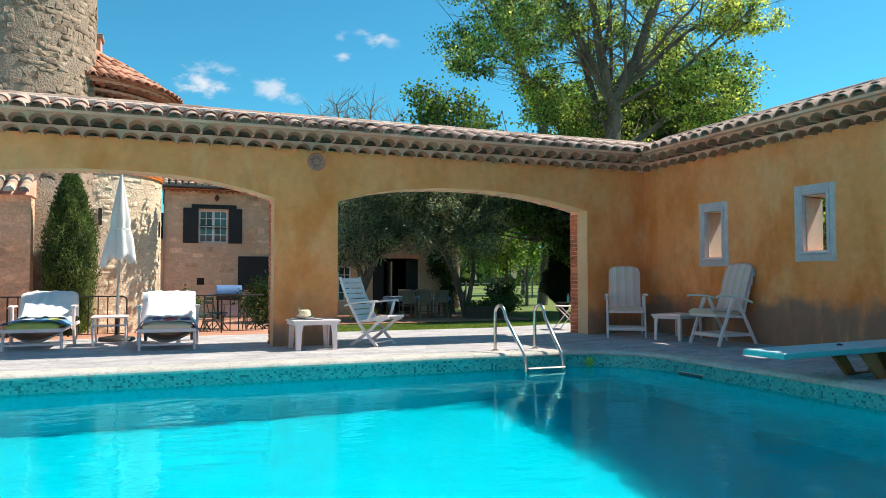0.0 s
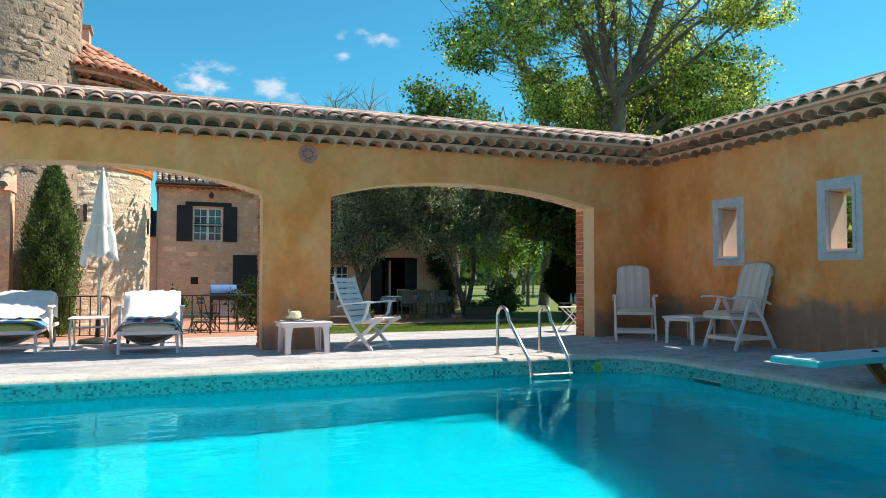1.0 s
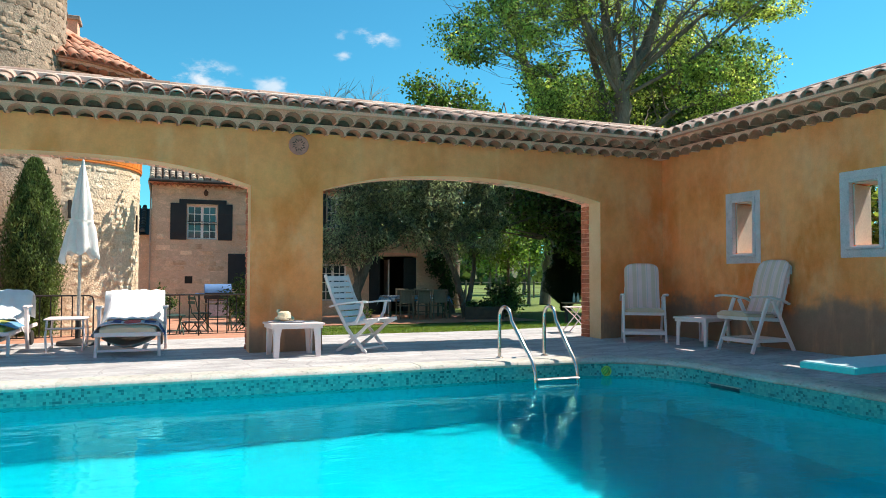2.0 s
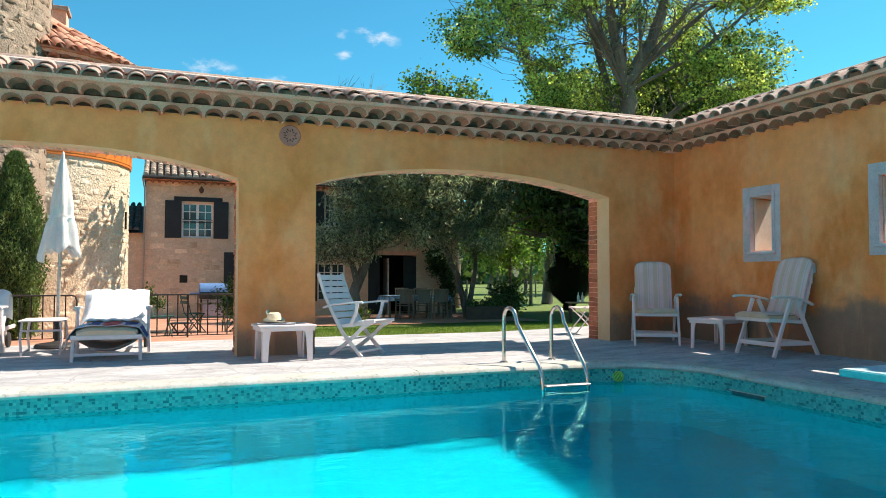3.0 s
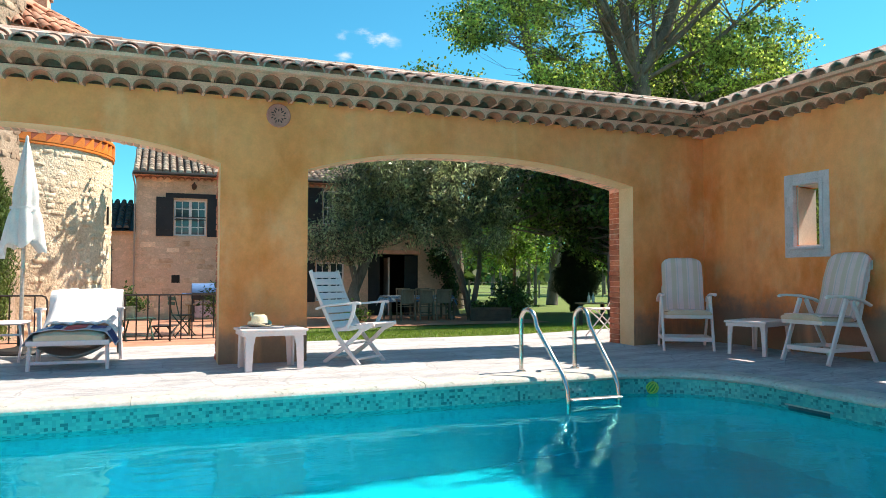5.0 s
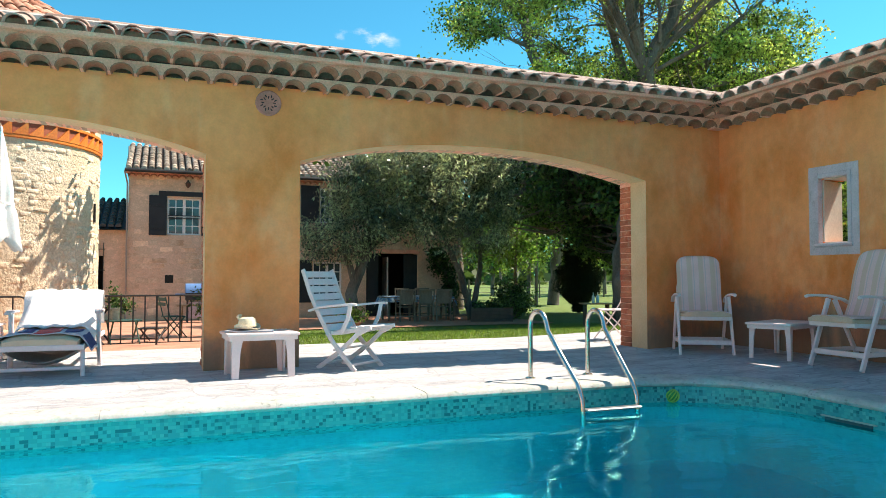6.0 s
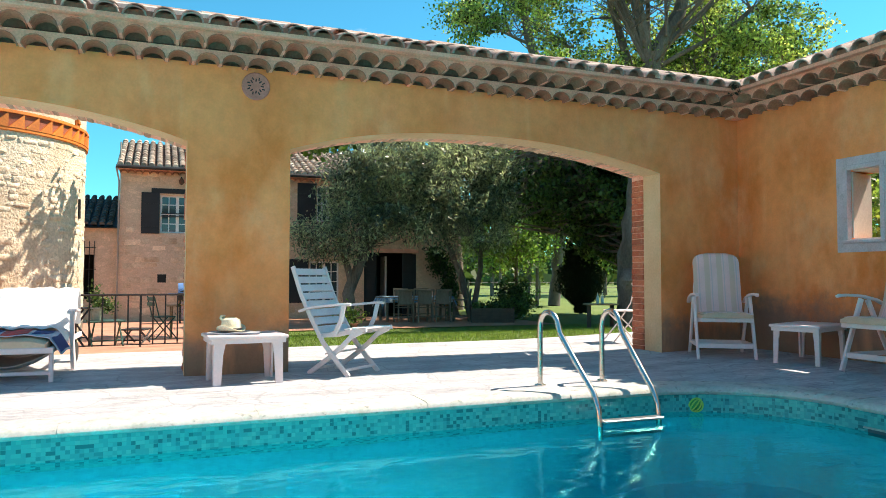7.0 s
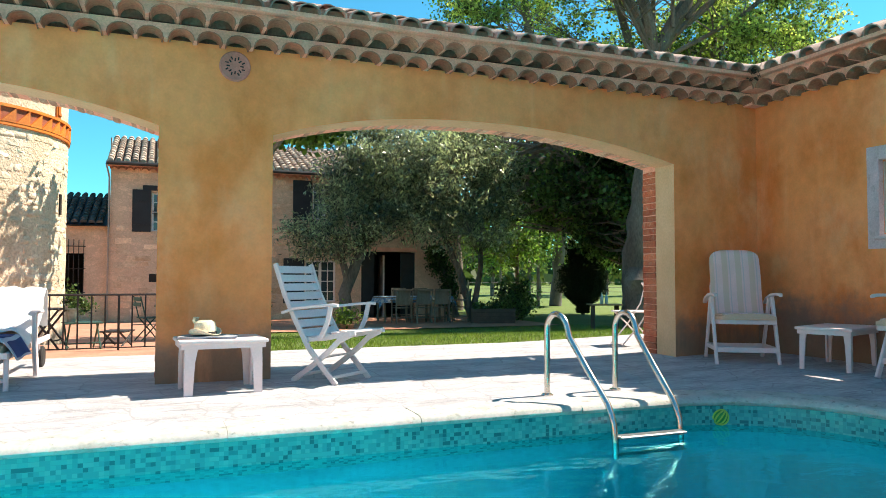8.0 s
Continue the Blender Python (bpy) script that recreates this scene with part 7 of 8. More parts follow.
def lounger(m, pad_mat, label):
    """Frame, legs, mattress with raised back, wheels, grey sling below. Origin at the foot end's middle, on the ground; length along +y."""
    c = thing("sun_lounger", label, "sun lounger", m, "white sun loungers")
    for s in (-1, 1):
        x = s * 0.345
        part("side_rail", bar(bmesh.new(), [(x, 0.0, 0.265), (x, 1.9, 0.265)], 0.03, 0.05, (1, 0, 0)), white_plastic, c, smooth=True)
        part("foot_leg", bar(bmesh.new(), [(x, 0.03, 0.0), (x * 0.98, 0.07, 0.25)], 0.035, 0.035, (1, 0, 0)), white_plastic, c, smooth=True)
        part("arm_post", bar(bmesh.new(), [(x * 1.17, 0.92, 0.0), (x * 1.13, 0.88, 0.3), (x * 1.13, 0.86, 0.545)], [0.07, 0.06, 0.075], 0.04, (0, 1, 0)), white_plastic, c, smooth=True)
        part("armrest", bar(bmesh.new(), [(x * 1.14, 0.72, 0.545), (x * 1.14, 0.9, 0.56), (x * 1.14, 1.12, 0.55)], [0.06, 0.08, 0.06], 0.028, (1, 0, 0)), white_plastic, c, smooth=True)
        wh = part("wheel", lathe(bmesh.new(), [(0.02, -0.022), (0.085, -0.022), (0.1, -0.012), (0.1, 0.012), (0.085, 0.022), (0.02, 0.022)], 18), iron, c, "black plastic wheel", True)
        wh.matrix_basis = pose(x * 0.96, 1.62, 0.1, 0, 90, 0)
        part("wheel_leg", bar(bmesh.new(), [(x * 0.88, 1.62, 0.1), (x * 0.92, 1.5, 0.26)], 0.03, 0.03, (1, 0, 0)), white_plastic, c, smooth=True)
    part("foot_bar", bar(bmesh.new(), [(-0.36, 0.0, 0.265), (0.36, 0.0, 0.265)], 0.03, 0.05, (0, 1, 0)), white_plastic, c, smooth=True)
    part("stretcher", bar(bmesh.new(), [(-0.335, 0.05, 0.075), (0.335, 0.05, 0.075)], 0.025, 0.03, (0, 1, 0)), white_plastic, c, smooth=True)
    part("bed_slats", boxed(-0.33, 0.33, 0.03, 1.0, 0.262, 0.282, 0.004), white_plastic, c)
    # mattress: level, then raised
    bm_ = pad(bmesh.new(), smooth_path([(0.0, 0.285), (0.5, 0.285), (0.92, 0.29), (1.08, 0.325), (1.3, 0.47), (1.5, 0.60)], 30), 0.315, 0.10)
    bmesh.ops.transform(bm_, matrix=Matrix.Rotation(radians(90), 4, "Z"), verts=bm_.verts)
    part("mattress", bm_, pad_mat, c, smooth=True)
    part("backrest_frame", bar(bmesh.new(), [(0, 1.0, 0.265), (0, 1.27, 0.41), (0, 1.52, 0.56)], 0.62, 0.025, (1, 0, 0)), white_plastic, c)
    rows_ = []
    for j in range(9):
        y = 0.12 + 0.12 * j
        rows_.append([(x, y, 0.25 - 0.165 * math.cos(x * 1.5 / 0.33) * (0.75 + 0.25 * math.sin(j * 1.3)) + 0.008 * math.sin(9 * x + j)) for x in (-0.30 + 0.06 * i for i in range(11))])
    part("sling", sheet(bmesh.new(), rows_, 0.006), grey_cover, c, "grey canvas sling sagging under the bed", True)
    return c


def back_towel(name, m, drape, seed, label):
    """White towel hung over the raised back, falling in folds down the front and sides."""
    rng = random.Random(seed)
    t = thing(name, label, "towel", m)
    path_ = smooth_path([(0.66, 0.42), (0.90, 0.43), (1.05, 0.475), (1.26, 0.625), (1.44, 0.745), (1.52, 0.76), (1.575, 0.715), (1.60, 0.56), (1.61, 0.42)], 40)
    rows_ = []
    for j, (y, z) in enumerate(path_):
        row = []
        for i in range(33):
            u = -1 + i / 16
            e = max(0, abs(u) - 0.80) / 0.20
            side = drape * e
            x = u * 0.335 + math.copysign(0.02 * math.sin(e * 2), u)
            fold = 0.006 * math.sin(u * 9 + j * 0.25) + 0.005 * math.sin(u * 17 + seed) + rng.uniform(-0.003, 0.003)
            row.append((x * (1.06 if e > 0 else 1.0), y - 0.2 * fold + 0.02 * e, z + fold - side * (1 + 0.4 * math.sin(j * 0.35 + seed)) * (0.25 if y > 1.35 else 1.0)))
        rows_.append(row)
    part("towel_cloth", sheet(bmesh.new(), rows_, 0.012), towel_white, t, smooth=True)
    return t


def foot_towel(m, colours, seed, label, drop):
    """Patterned beach towel over the foot half of the mattress, ends hanging over the sides."""
    rng = random.Random(seed)
    t = thing("beach_towel", label, "towel", m)

    def surf(u, y, lift):
        x = u * 0.47
        over = max(0.0, abs(x) - 0.315)
        xx = math.copysign(0.318 + over * 0.6, x) if over else x
        z = 0.395 - over * 0.92 * drop + 0.006 * math.sin(u * 11 + y * 14 + seed) + lift - (0.02 * (abs(x) / 0.315) ** 4 if not over else 0.02)
        return (xx, y + 0.01 * math.sin(u * 5 + seed), z)
    base = [[surf(-1 + i / 20, 0.04 + 0.075 * j, 0.0) for i in range(41)] for j in range(9)]
    part("towel_cloth", sheet(bmesh.new(), base, 0.008), colours[0], t, smooth=True)
    # woven blocks of colour
    for (u0, u1, y0, y1, mat_) in colours[1]:
        g = [[surf(u0 + (u1 - u0) * i / 12, y0 + (y1 - y0) * j / 5, 0.006) for i in range(13)] for j in range(6)]
        part("colour_patch", sheet(bmesh.new(), g, 0.004), mat_, t, smooth=True)
    return t


L1 = pose(0.49, 10.70, 0, 0, 0, -1.5)
lounger(L1, mattress_cream, "white sun lounger with cream mattress and grey sling beneath")
back_towel("white_towel", L1, 0.10, 2, "white terry towel draped over the lounger's raised back")
foot_towel(L1, (towel_lilac, [(-0.98, -0.72, 0.10, 0.60, towel_navy), (0.72, 0.98, 0.10, 0.60, towel_navy), (-0.42, -0.2, 0.12, 0.6, towel_navy), (-0.12, 0.26, 0.05, 0.62, towel_red), (0.36, 0.62, 0.2, 0.6, towel_navy)]), 4,
           "grey-lilac beach towel with red and navy blocks", 1.0)
L2 = pose(-1.17, 11.24, 0, 0, 0, -1.0)
lounger(L2, mattress_yellow, "white sun lounger with yellow-green mattress")
back_towel("white_towel", L2, 0.20, 5, "crumpled white towel draped over the lounger's back and arm")
foot_towel(L2, (towel_blue, [(-0.5, -0.1, 0.1, 0.5, towel_lilac), (0.3, 0.6, 0.15, 0.5, mattress_yellow)]), 9, "blue patterned beach towel on the mattress", 0.35)

# ---- small white folding tray table between the loungers
tray = thing("tray_table", "small white folding tray table between the loungers", "table", pose(-0.27, 11.92, 0), "white side tables")
part("tabletop", boxed(-0.24, 0.24, -0.30, 0.30, 0.395, 0.415, 0.008), white_plastic, tray)
for s in (-1, 1):
    part("leg_frame", tube(bmesh.new(), [(s * 0.20, -0.30, 0), (s * 0.22, -0.26, 0.2), (s * 0.20, -0.27, 0.39)], 0.014, 8), white_plastic, tray, smooth=True)
    part("leg_frame", tube(bmesh.new(), [(s * 0.20, 0.30, 0), (s * 0.22, 0.26, 0.2), (s * 0.20, 0.27, 0.39)], 0.014, 8), white_plastic, tray, smooth=True)
    part("foot_rail", tube(bmesh.new(), [(s * 0.20, -0.30, 0.03), (s * 0.20, 0.30, 0.03)], 0.012, 8), white_plastic, tray, smooth=True)
part("rail", tube(bmesh.new(), [(-0.22, -0.285, 0.29), (0.22, -0.285, 0.29)], 0.012, 8), white_plastic, tray, smooth=True)

# ---- closed parasol
canvas = mat("white_parasol_canvas", (0.76, 0.77, 0.77), (0.69, 0.70, 0.71), 0.9, 3, 60, 0.08, 0.3, 0.005)
para = thing("parasol", "closed white canvas parasol on a slim pole", "parasol", pose(-0.215, 12.62, 0, 0, 0.6, 0))
part("pole", tube(bmesh.new(), [(0, 0, 0.02), (0, 0, 2.45)], 0.022, 12), mat("grey_metal_pole", (0.55, 0.53, 0.50), (0.48, 0.46, 0.44), 0.4, metal=0.6), para, smooth=True)
part("pole_sleeve", tube(bmesh.new(), [(0, 0, 0.02), (0, 0, 0.34)], 0.036, 12), iron, para, "dark stand tube", True)
part("base", lathe(bmesh.new(), [(0.26, 0.0), (0.27, 0.02), (0.25, 0.05), (0.07, 0.075), (0.04, 0.09)], 28), iron, para, "dark round base", True)
bm = bmesh.new()
rings = []
for j in range(19):
    f = j / 18
    z = 2.52 - 1.24 * f
    r0 = 0.018 + 0.235 * f ** 0.9
    tie = 1 - 0.16 * math.exp(-((f - 0.64) / 0.06) ** 2)
    ring = []
    for k in range(64):
        a = 2 * math.pi * k / 64
        ridge_ = abs(math.cos(a * 3 + 0.5 + 0.5 * math.sin(f * 3)))
        pleat = 0.70 + 0.30 * ridge_ + 0.04 * math.sin(a * 7 + f * 5)
        down = max(0.0, (f - 0.70) / 0.30)
        hem = (-0.13 * max(0.0, math.cos(a - 3.3)) ** 3 - 0.10 * max(0.0, math.cos(a - 0.3)) ** 4 + 0.05 * math.sin(a * 5)) * down
        r = r0 * tie * pleat * (1 + 0.10 * down * math.sin(a * 4 + 1.0))
        ring.append(bm.verts.new((r * math.cos(a), r * math.sin(a), z + hem)))
    rings.append(ring)
for p, q in zip(rings, rings[1:]):
    for k in range(64):
        bm.faces.new((p[k], p[(k + 1) % 64], q[(k + 1) % 64], q[k]))
bm.faces.new(rings[0])
cn = part("canopy", bm, canvas, para, "folded white canvas hanging in pleats", True)
cn.modifiers.new("thick", "SOLIDIFY").thickness = 0.004
part("tie_band", lathe(bmesh.new(), [(0.150, 1.70), (0.157, 1.695), (0.157, 1.725), (0.150, 1.72)], 32, cap=False), canvas, para)
part("finial", lathe(bmesh.new(), [(0.012, 2.50), (0.02, 2.53), (0.012, 2.57), (0.004, 2.58)], 12), canvas, para, smooth=True)

# ---- iron railing on the terrace edge
rail = thing("iron_railing", "black wrought-iron railing along the terrace edge", "railing", pose(0, 14.17, -0.004))
for rx0, rx1, bend in ((-3.46, -0.14, 1), (0.54, 2.20, -1)):
    inner_x = rx1 if bend > 0 else rx0
    top_line = [(rx0 if bend > 0 else rx1, 0, 0.645), (inner_x - bend * 0.07, 0, 0.645), (inner_x - bend * 0.02, 0, 0.625), (inner_x, 0, 0.57), (inner_x, 0, -0.04)]
    part("top_rail", tube(bmesh.new(), top_line, 0.013, 8), iron, rail, smooth=True)
    part("bottom_rail", bar(bmesh.new(), [(rx0, 0, 0.0), (rx1, 0, 0.0)], 0.025, 0.012, (0, 1, 0)), iron, rail)
    for k in range(1, int((rx1 - rx0) / 0.151) + 1):
        x = inner_x - bend * 0.151 * k
        post = k % 6 == 0
        part("post" if post else "baluster", tube(bmesh.new(), [(x, 0, -0.06 if post else 0.0), (x, 0, 0.645)], 0.014 if post else 0.0095, 6), iron, rail)

# ---- dead leaves caught in the roof valley
litter_rng = np.random.default_rng(9)
litter_pts = np.array((WX - 0.34, WY - 0.34, 3.045)) + litter_rng.normal(size=(70, 3)) * np.array((0.055, 0.055, 0.03))
leaf_litter = leaf_mesh("leaf_litter", litter_pts, 0.055, mat("dead_brown_leaf", (0.06, 0.04, 0.028), (0.16, 0.115, 0.08), 0.9, 6, 40, 0.2, 0.1, island=0.7), litter_rng)
tagged(leaf_litter, "dead brown leaves caught in the roof valley", "leaves", kind="stuff")

# ---- pool ladder
# darker than the rails: the shade on the treads is in the colour
tread_steel = mat("tread_shade_steel", (0.40, 0.41, 0.41), (0.30, 0.31, 0.31), 0.35, 5, 80, 0.1, 0.2, 0.003, metal=0.8)
lad = thing("pool_ladder", "stainless steel pool ladder with curved grab rails", "pool ladder", pose(0, 0, 0))
for x, dy, run_in in ((4.548, 0.0, 0.07), (5.165, 0.04, 0.0)):
    pts = [(x, 9.115, 0.0), (x, 9.115, 0.25), (x, 9.115, 0.47)]
    for k in range(1, 10):
        a = math.pi * k / 10
        pts.append((x, 8.985 + 0.13 * math.cos(a), 0.475 + 0.125 * math.sin(a)))
    pts += [(x, 8.835, 0.44), (x, 8.63, 0.22), (x, 8.45, 0.035), (x, 8.415, -0.02), (x, 8.385, -0.08), (x, 8.37, -0.2), (x, 8.37, -0.47)]
    part("grab_rail", tube(bmesh.new(), [(p[0] + run_in * min(1.0, max(0.0, (9.0 - p[1]) / 0.55)), p[1] + dy, p[2]) for p in pts], 0.0215, 14), steel, lad, smooth=True)
    part("floor_flange", lathe(bmesh.new(), [(0.045, 0.001), (0.045, 0.008), (0.024, 0.018)], 20, (x, 9.115 + dy, 0)), steel, lad, smooth=True)
for z in (-0.158, -0.41):
    part("tread", boxed(4.635, 5.15, 8.325, 8.405, z - 0.009, z + 0.009, 0.005), tread_steel, lad)

# ---- diving board
board_paint = mat("pale_blue_board_paint", (0.42, 0.62, 0.66), (0.36, 0.56, 0.61), 0.55, 3, 70, 0.12, 0.3, 0.003)
board_side = mat("turquoise_board_edge", (0.05, 0.42, 0.46), (0.06, 0.48, 0.50), 0.45, 3, 40, 0.1, 0.05)
dv = thing("diving_board", "pale blue diving board with turquoise edge on a wooden bracket", "diving board", pose(5.46, 5.43, 0.0, 0, 0, 1.5))
part("plank", boxed(0, 2.45, -0.235, 0.235, 0.250, 0.300, 0.012, pose(0, 0, 0, 0, -0.8, 0), seg=2), board_side, dv, "turquoise painted edge", True)
part("non_slip_top", boxed(0.012, 2.43, -0.222, 0.222, 0.297, 0.306, 0.003, pose(0, 0, 0, 0, -0.8, 0)), board_paint, dv, "pale blue gritty top")
bracket = mat("ochre_painted_steel", (0.26, 0.17, 0.06), (0.20, 0.12, 0.05), 0.6, 4, 40, 0.2, 0.2)
for y in (-0.17, 0.17):
    part("bracket", extrude_outline(bmesh.new(), [(1.02, y - 0.02, 0.265), (1.20, y - 0.02, 0.265), (1.38, y - 0.02, 0.03), (1.60, y - 0.02, 0.03), (1.72, y - 0.02, 0.272), (2.05, y - 0.02, 0.276), (2.05, y - 0.02, 0.0), (1.28, y - 0.02, 0.0)], (0, 0.04, 0)), bracket, dv, "ochre steel bracket")
part("bolt", lathe(bmesh.new(), [(0.03, 0.300), (0.03, 0.313), (0.01, 0.323)], 12, (1.0, 0.02, 0.014)), iron, dv)

# ---- skimmer mouth and floating ball
sk = thing("pool_skimmer", "dark rectangular skimmer mouth in the mosaic band", "pool skimmer", pose(6.25, 7.335, -0.19))
# solid block; its dark teal paints the shade inside the mouth
part("mouth", boxed(-0.008, 0.05, -0.20, 0.20, -0.07, 0.022), mat("skimmer_shade_teal", (0.012, 0.07, 0.085), (0.016, 0.09, 0.10), 0.5), sk)
part("frame", boxed(-0.012, 0.0, -0.235, 0.235, 0.022, 0.034, 0.002), mat("aged_white_plastic", (0.30, 0.42, 0.38), (0.26, 0.36, 0.33), 0.5), sk)
ball = thing("floating_ball", "green and yellow striped ball floating by the pool wall", "ball", pose(5.65, 8.575, -0.135, 20, 30, 0))
green = mat("green_rubber", (0.02, 0.22, 0.03), (0.03, 0.28, 0.05), 0.4, 6, 40, 0.1)
lime_green = mat("lime_rubber", (0.42, 0.62, 0.10), (0.36, 0.56, 0.10), 0.4, 6, 40, 0.1)
bm = bmesh.new()
bmesh.ops.create_uvsphere(bm, u_segments=20, v_segments=12, radius=0.055)
part("shell", bm, green, ball, smooth=True)
for k in range(6):
    bm = bmesh.new()
    pts = [(0.0565 * math.cos(a) * math.cos(k * 0.52), 0.0565 * math.cos(a) * math.sin(k * 0.52), 0.0565 * math.sin(a)) for a in (2 * math.pi * j / 24 for j in range(25))]
    tube(bm, pts, 0.006, 5, False)
    part("stripe", bm, lime_green, ball, smooth=True)

# ---- pierced terracotta rosette on the wall
pinkish = mat("pink_terracotta", (0.60, 0.225, 0.17), (0.46, 0.17, 0.13), 0.9, 5, 50, 0.15, 0.2)
ros = thing("wall_rosette", "round pierced pink terracotta vent on the wall", "wall vent", pose(2.462, WY, 2.632, 90, 0, 0))
part("disc", lathe(bmesh.new(), [(0.128, 0.0), (0.128, 0.012), (0.118, 0.022), (0.10, 0.018), (0.02, 0.018)], 40), pinkish, ros, smooth=True)
for k in range(16):
    a = 2 * math.pi * k / 16
    # small near-black blocks painted as the shade in the piercings
    hole = part("pierced_hole", boxed(-0.0055, 0.0055, -0.014, 0.014, 0.0165, 0.0195, 0.001), shade_black, ros)
    hole.matrix_basis = pose((0.072 if k % 2 else 0.056) * math.cos(a), (0.072 if k % 2 else 0.056) * math.sin(a), 0, 0, 0, math.degrees(a) - 90 + (14 if k % 2 else -8))
# ---------------------------------------------------------------- garden things beyond the arches
wood_grey = mat("weathered_teak", (0.16, 0.125, 0.09), (0.22, 0.175, 0.13), 0.85, 4, 50, 0.25, 0.3, 0.004, stretch=(1, 1, 0.3))
wood_warm = mat("oiled_wood", (0.34, 0.19, 0.09), (0.42, 0.25, 0.13), 0.7, 4, 40, 0.25, 0.2, 0.004)
green_paint = mat("dark_green_paint", (0.02, 0.06, 0.045), (0.03, 0.08, 0.055), 0.5, 4, 40, 0.2, 0.1)


def dining_chair(m, tone, label):
    """Teak chair with slatted back; faces +y."""
    c = thing("dining_chair", label, "chair", m, "dining chairs on the terrace")
    for s in (-1, 1):
        part("front_leg", bar(bmesh.new(), [(s * 0.23, 0.22, 0), (s * 0.23, 0.22, 0.64)], 0.04, 0.04, (1, 0, 0)), tone, c)
        part("rear_leg", bar(bmesh.new(), [(s * 0.23, -0.24, 0), (s * 0.23, -0.20, 0.45), (s * 0.23, -0.30, 0.97)], 0.04, 0.04, (1, 0, 0)), tone, c)
        part("armrest", bar(bmesh.new(), [(s * 0.24, -0.22, 0.645), (s * 0.24, 0.26, 0.655)], 0.055, 0.025, (1, 0, 0)), tone, c)
        part("side_rail", bar(bmesh.new(), [(s * 0.22, -0.21, 0.15), (s * 0.22, 0.21, 0.15)], 0.03, 0.035, (1, 0, 0)), tone, c)
    part("back_panel", boxed(-0.21, 0.21, -0.285, -0.265, 0.52, 0.94, 0.006, pose(0, 0.05, 0, -3, 0, 0)), tone, c)
    part("top_rail", bar(bmesh.new(), [(-0.24, -0.295, 0.955), (0.24, -0.295, 0.955)], 0.03, 0.055, (0, 1, 0)), tone, c)
    part("stretcher", bar(bmesh.new(), [(-0.22, 0.0, 0.15), (0.22, 0.0, 0.15)], 0.03, 0.03, (0, 1, 0)), tone, c)
    for k in range(6):
        y = -0.19 + 0.08 * k
        part("seat_slat", boxed(-0.22, 0.22, y - 0.034, y + 0.034, 0.43, 0.448, 0.004), tone, c)
    return c


TZ = -0.465
first = dining_chair(pose(8.47, 24.45, TZ), wood_grey, "weathered teak dining chair pulled up to the terrace table")
for x, r in ((9.08, 2), (9.66, -3)):
    copy_thing(first, pose(x, 24.45, TZ, 0, 0, r))
copy_thing(first, pose(10.35, 24.5, TZ, 0, 0, 62))
copy_thing(first, pose(9.0, 26.1, TZ, 0, 0, 180))
copy_thing(first, pose(9.7, 26.1, TZ, 0, 0, 178))
dt = thing("dining_table", "long garden dining table under the trees", "table", pose(9.1, 25.25, TZ))
part("tabletop", boxed(-1.15, 1.15, -0.45, 0.45, 0.70, 0.74, 0.01), wood_grey, dt)
for a in (-1, 1):
    for b in (-1, 1):
        part("leg", bar(bmesh.new(), [(a * 1.0, b * 0.36, 0), (a * 1.0, b * 0.36, 0.70)], 0.07, 0.07, (1, 0, 0)), wood_grey, dt)
cloth = thing("tablecloth", "blue and white patterned cloth on the dining table", "tablecloth", pose(9.1, 25.25, TZ + 0.741))
tc_mat = mat("blue_white_cloth", (0.10, 0.22, 0.38), (0.40, 0.47, 0.50), 0.9, 9, 60, 0.2, 0.2, sharp=(0.46, 0.54))
g = [[(-1.22 + 2.44 * i / 24, -0.52 + 1.04 * j / 12, 0.012 - (0.17 * max(0, abs(-0.52 + 1.04 * j / 12) - 0.45) / 0.07) - 0.17 * max(0, abs(-1.22 + 2.44 * i / 24) - 1.15) / 0.07 + 0.004 * math.sin(i * 1.7 + j)) for i in range(25)] for j in range(13)]
part("cloth", sheet(bmesh.new(), g, 0.006), tc_mat, cloth, smooth=True)
for x, h in ((9.55, 0.22), (8.75, 0.16), (9.95, 0.12)):
    jug = thing("table_jug", "small pale jug on the dining table", "jug", pose(x, 25.2, TZ + 0.755))
    part("body", lathe(bmesh.new(), [(0.04, 0), (0.06, h * 0.3), (0.055, h * 0.6), (0.03, h * 0.85), (0.036, h)], 16), white_plastic, jug, smooth=True)


# blue covered barbecue by the house wall
bb = thing("barbecue", "barbecue with blue lid and side shelves by the house", "barbecue", pose(2.62, 26.35, TZ))
blue_enamel = mat("blue_enamel", (0.09, 0.19, 0.40), (0.12, 0.23, 0.45), 0.45, 4, 40, 0.15, 0.1)
bm = bmesh.new()
prof = [(0.28 * math.cos(a), 0.28 * math.sin(a)) for a in (math.pi * k / 10 for k in range(11))]
extrude_outline(bm, [(-0.42, y, 0.88 + z) for y, z in prof], (0.84, 0, 0))
part("lid", bm, blue_enamel, bb, "blue rounded lid", True)
part("firebox", boxed(-0.42, 0.42, -0.28, 0.28, 0.66, 0.88, 0.02), iron, bb)
part("side_shelf", boxed(-0.70, 0.70, -0.22, 0.22, 0.82, 0.86, 0.01), blue_enamel, bb)
for a in (-1, 1):
    for b in (-1, 1):
        part("leg", tube(bmesh.new(), [(a * 0.36, b * 0.22, 0), (a * 0.36, b * 0.22, 0.67)], 0.02, 8), iron, bb)
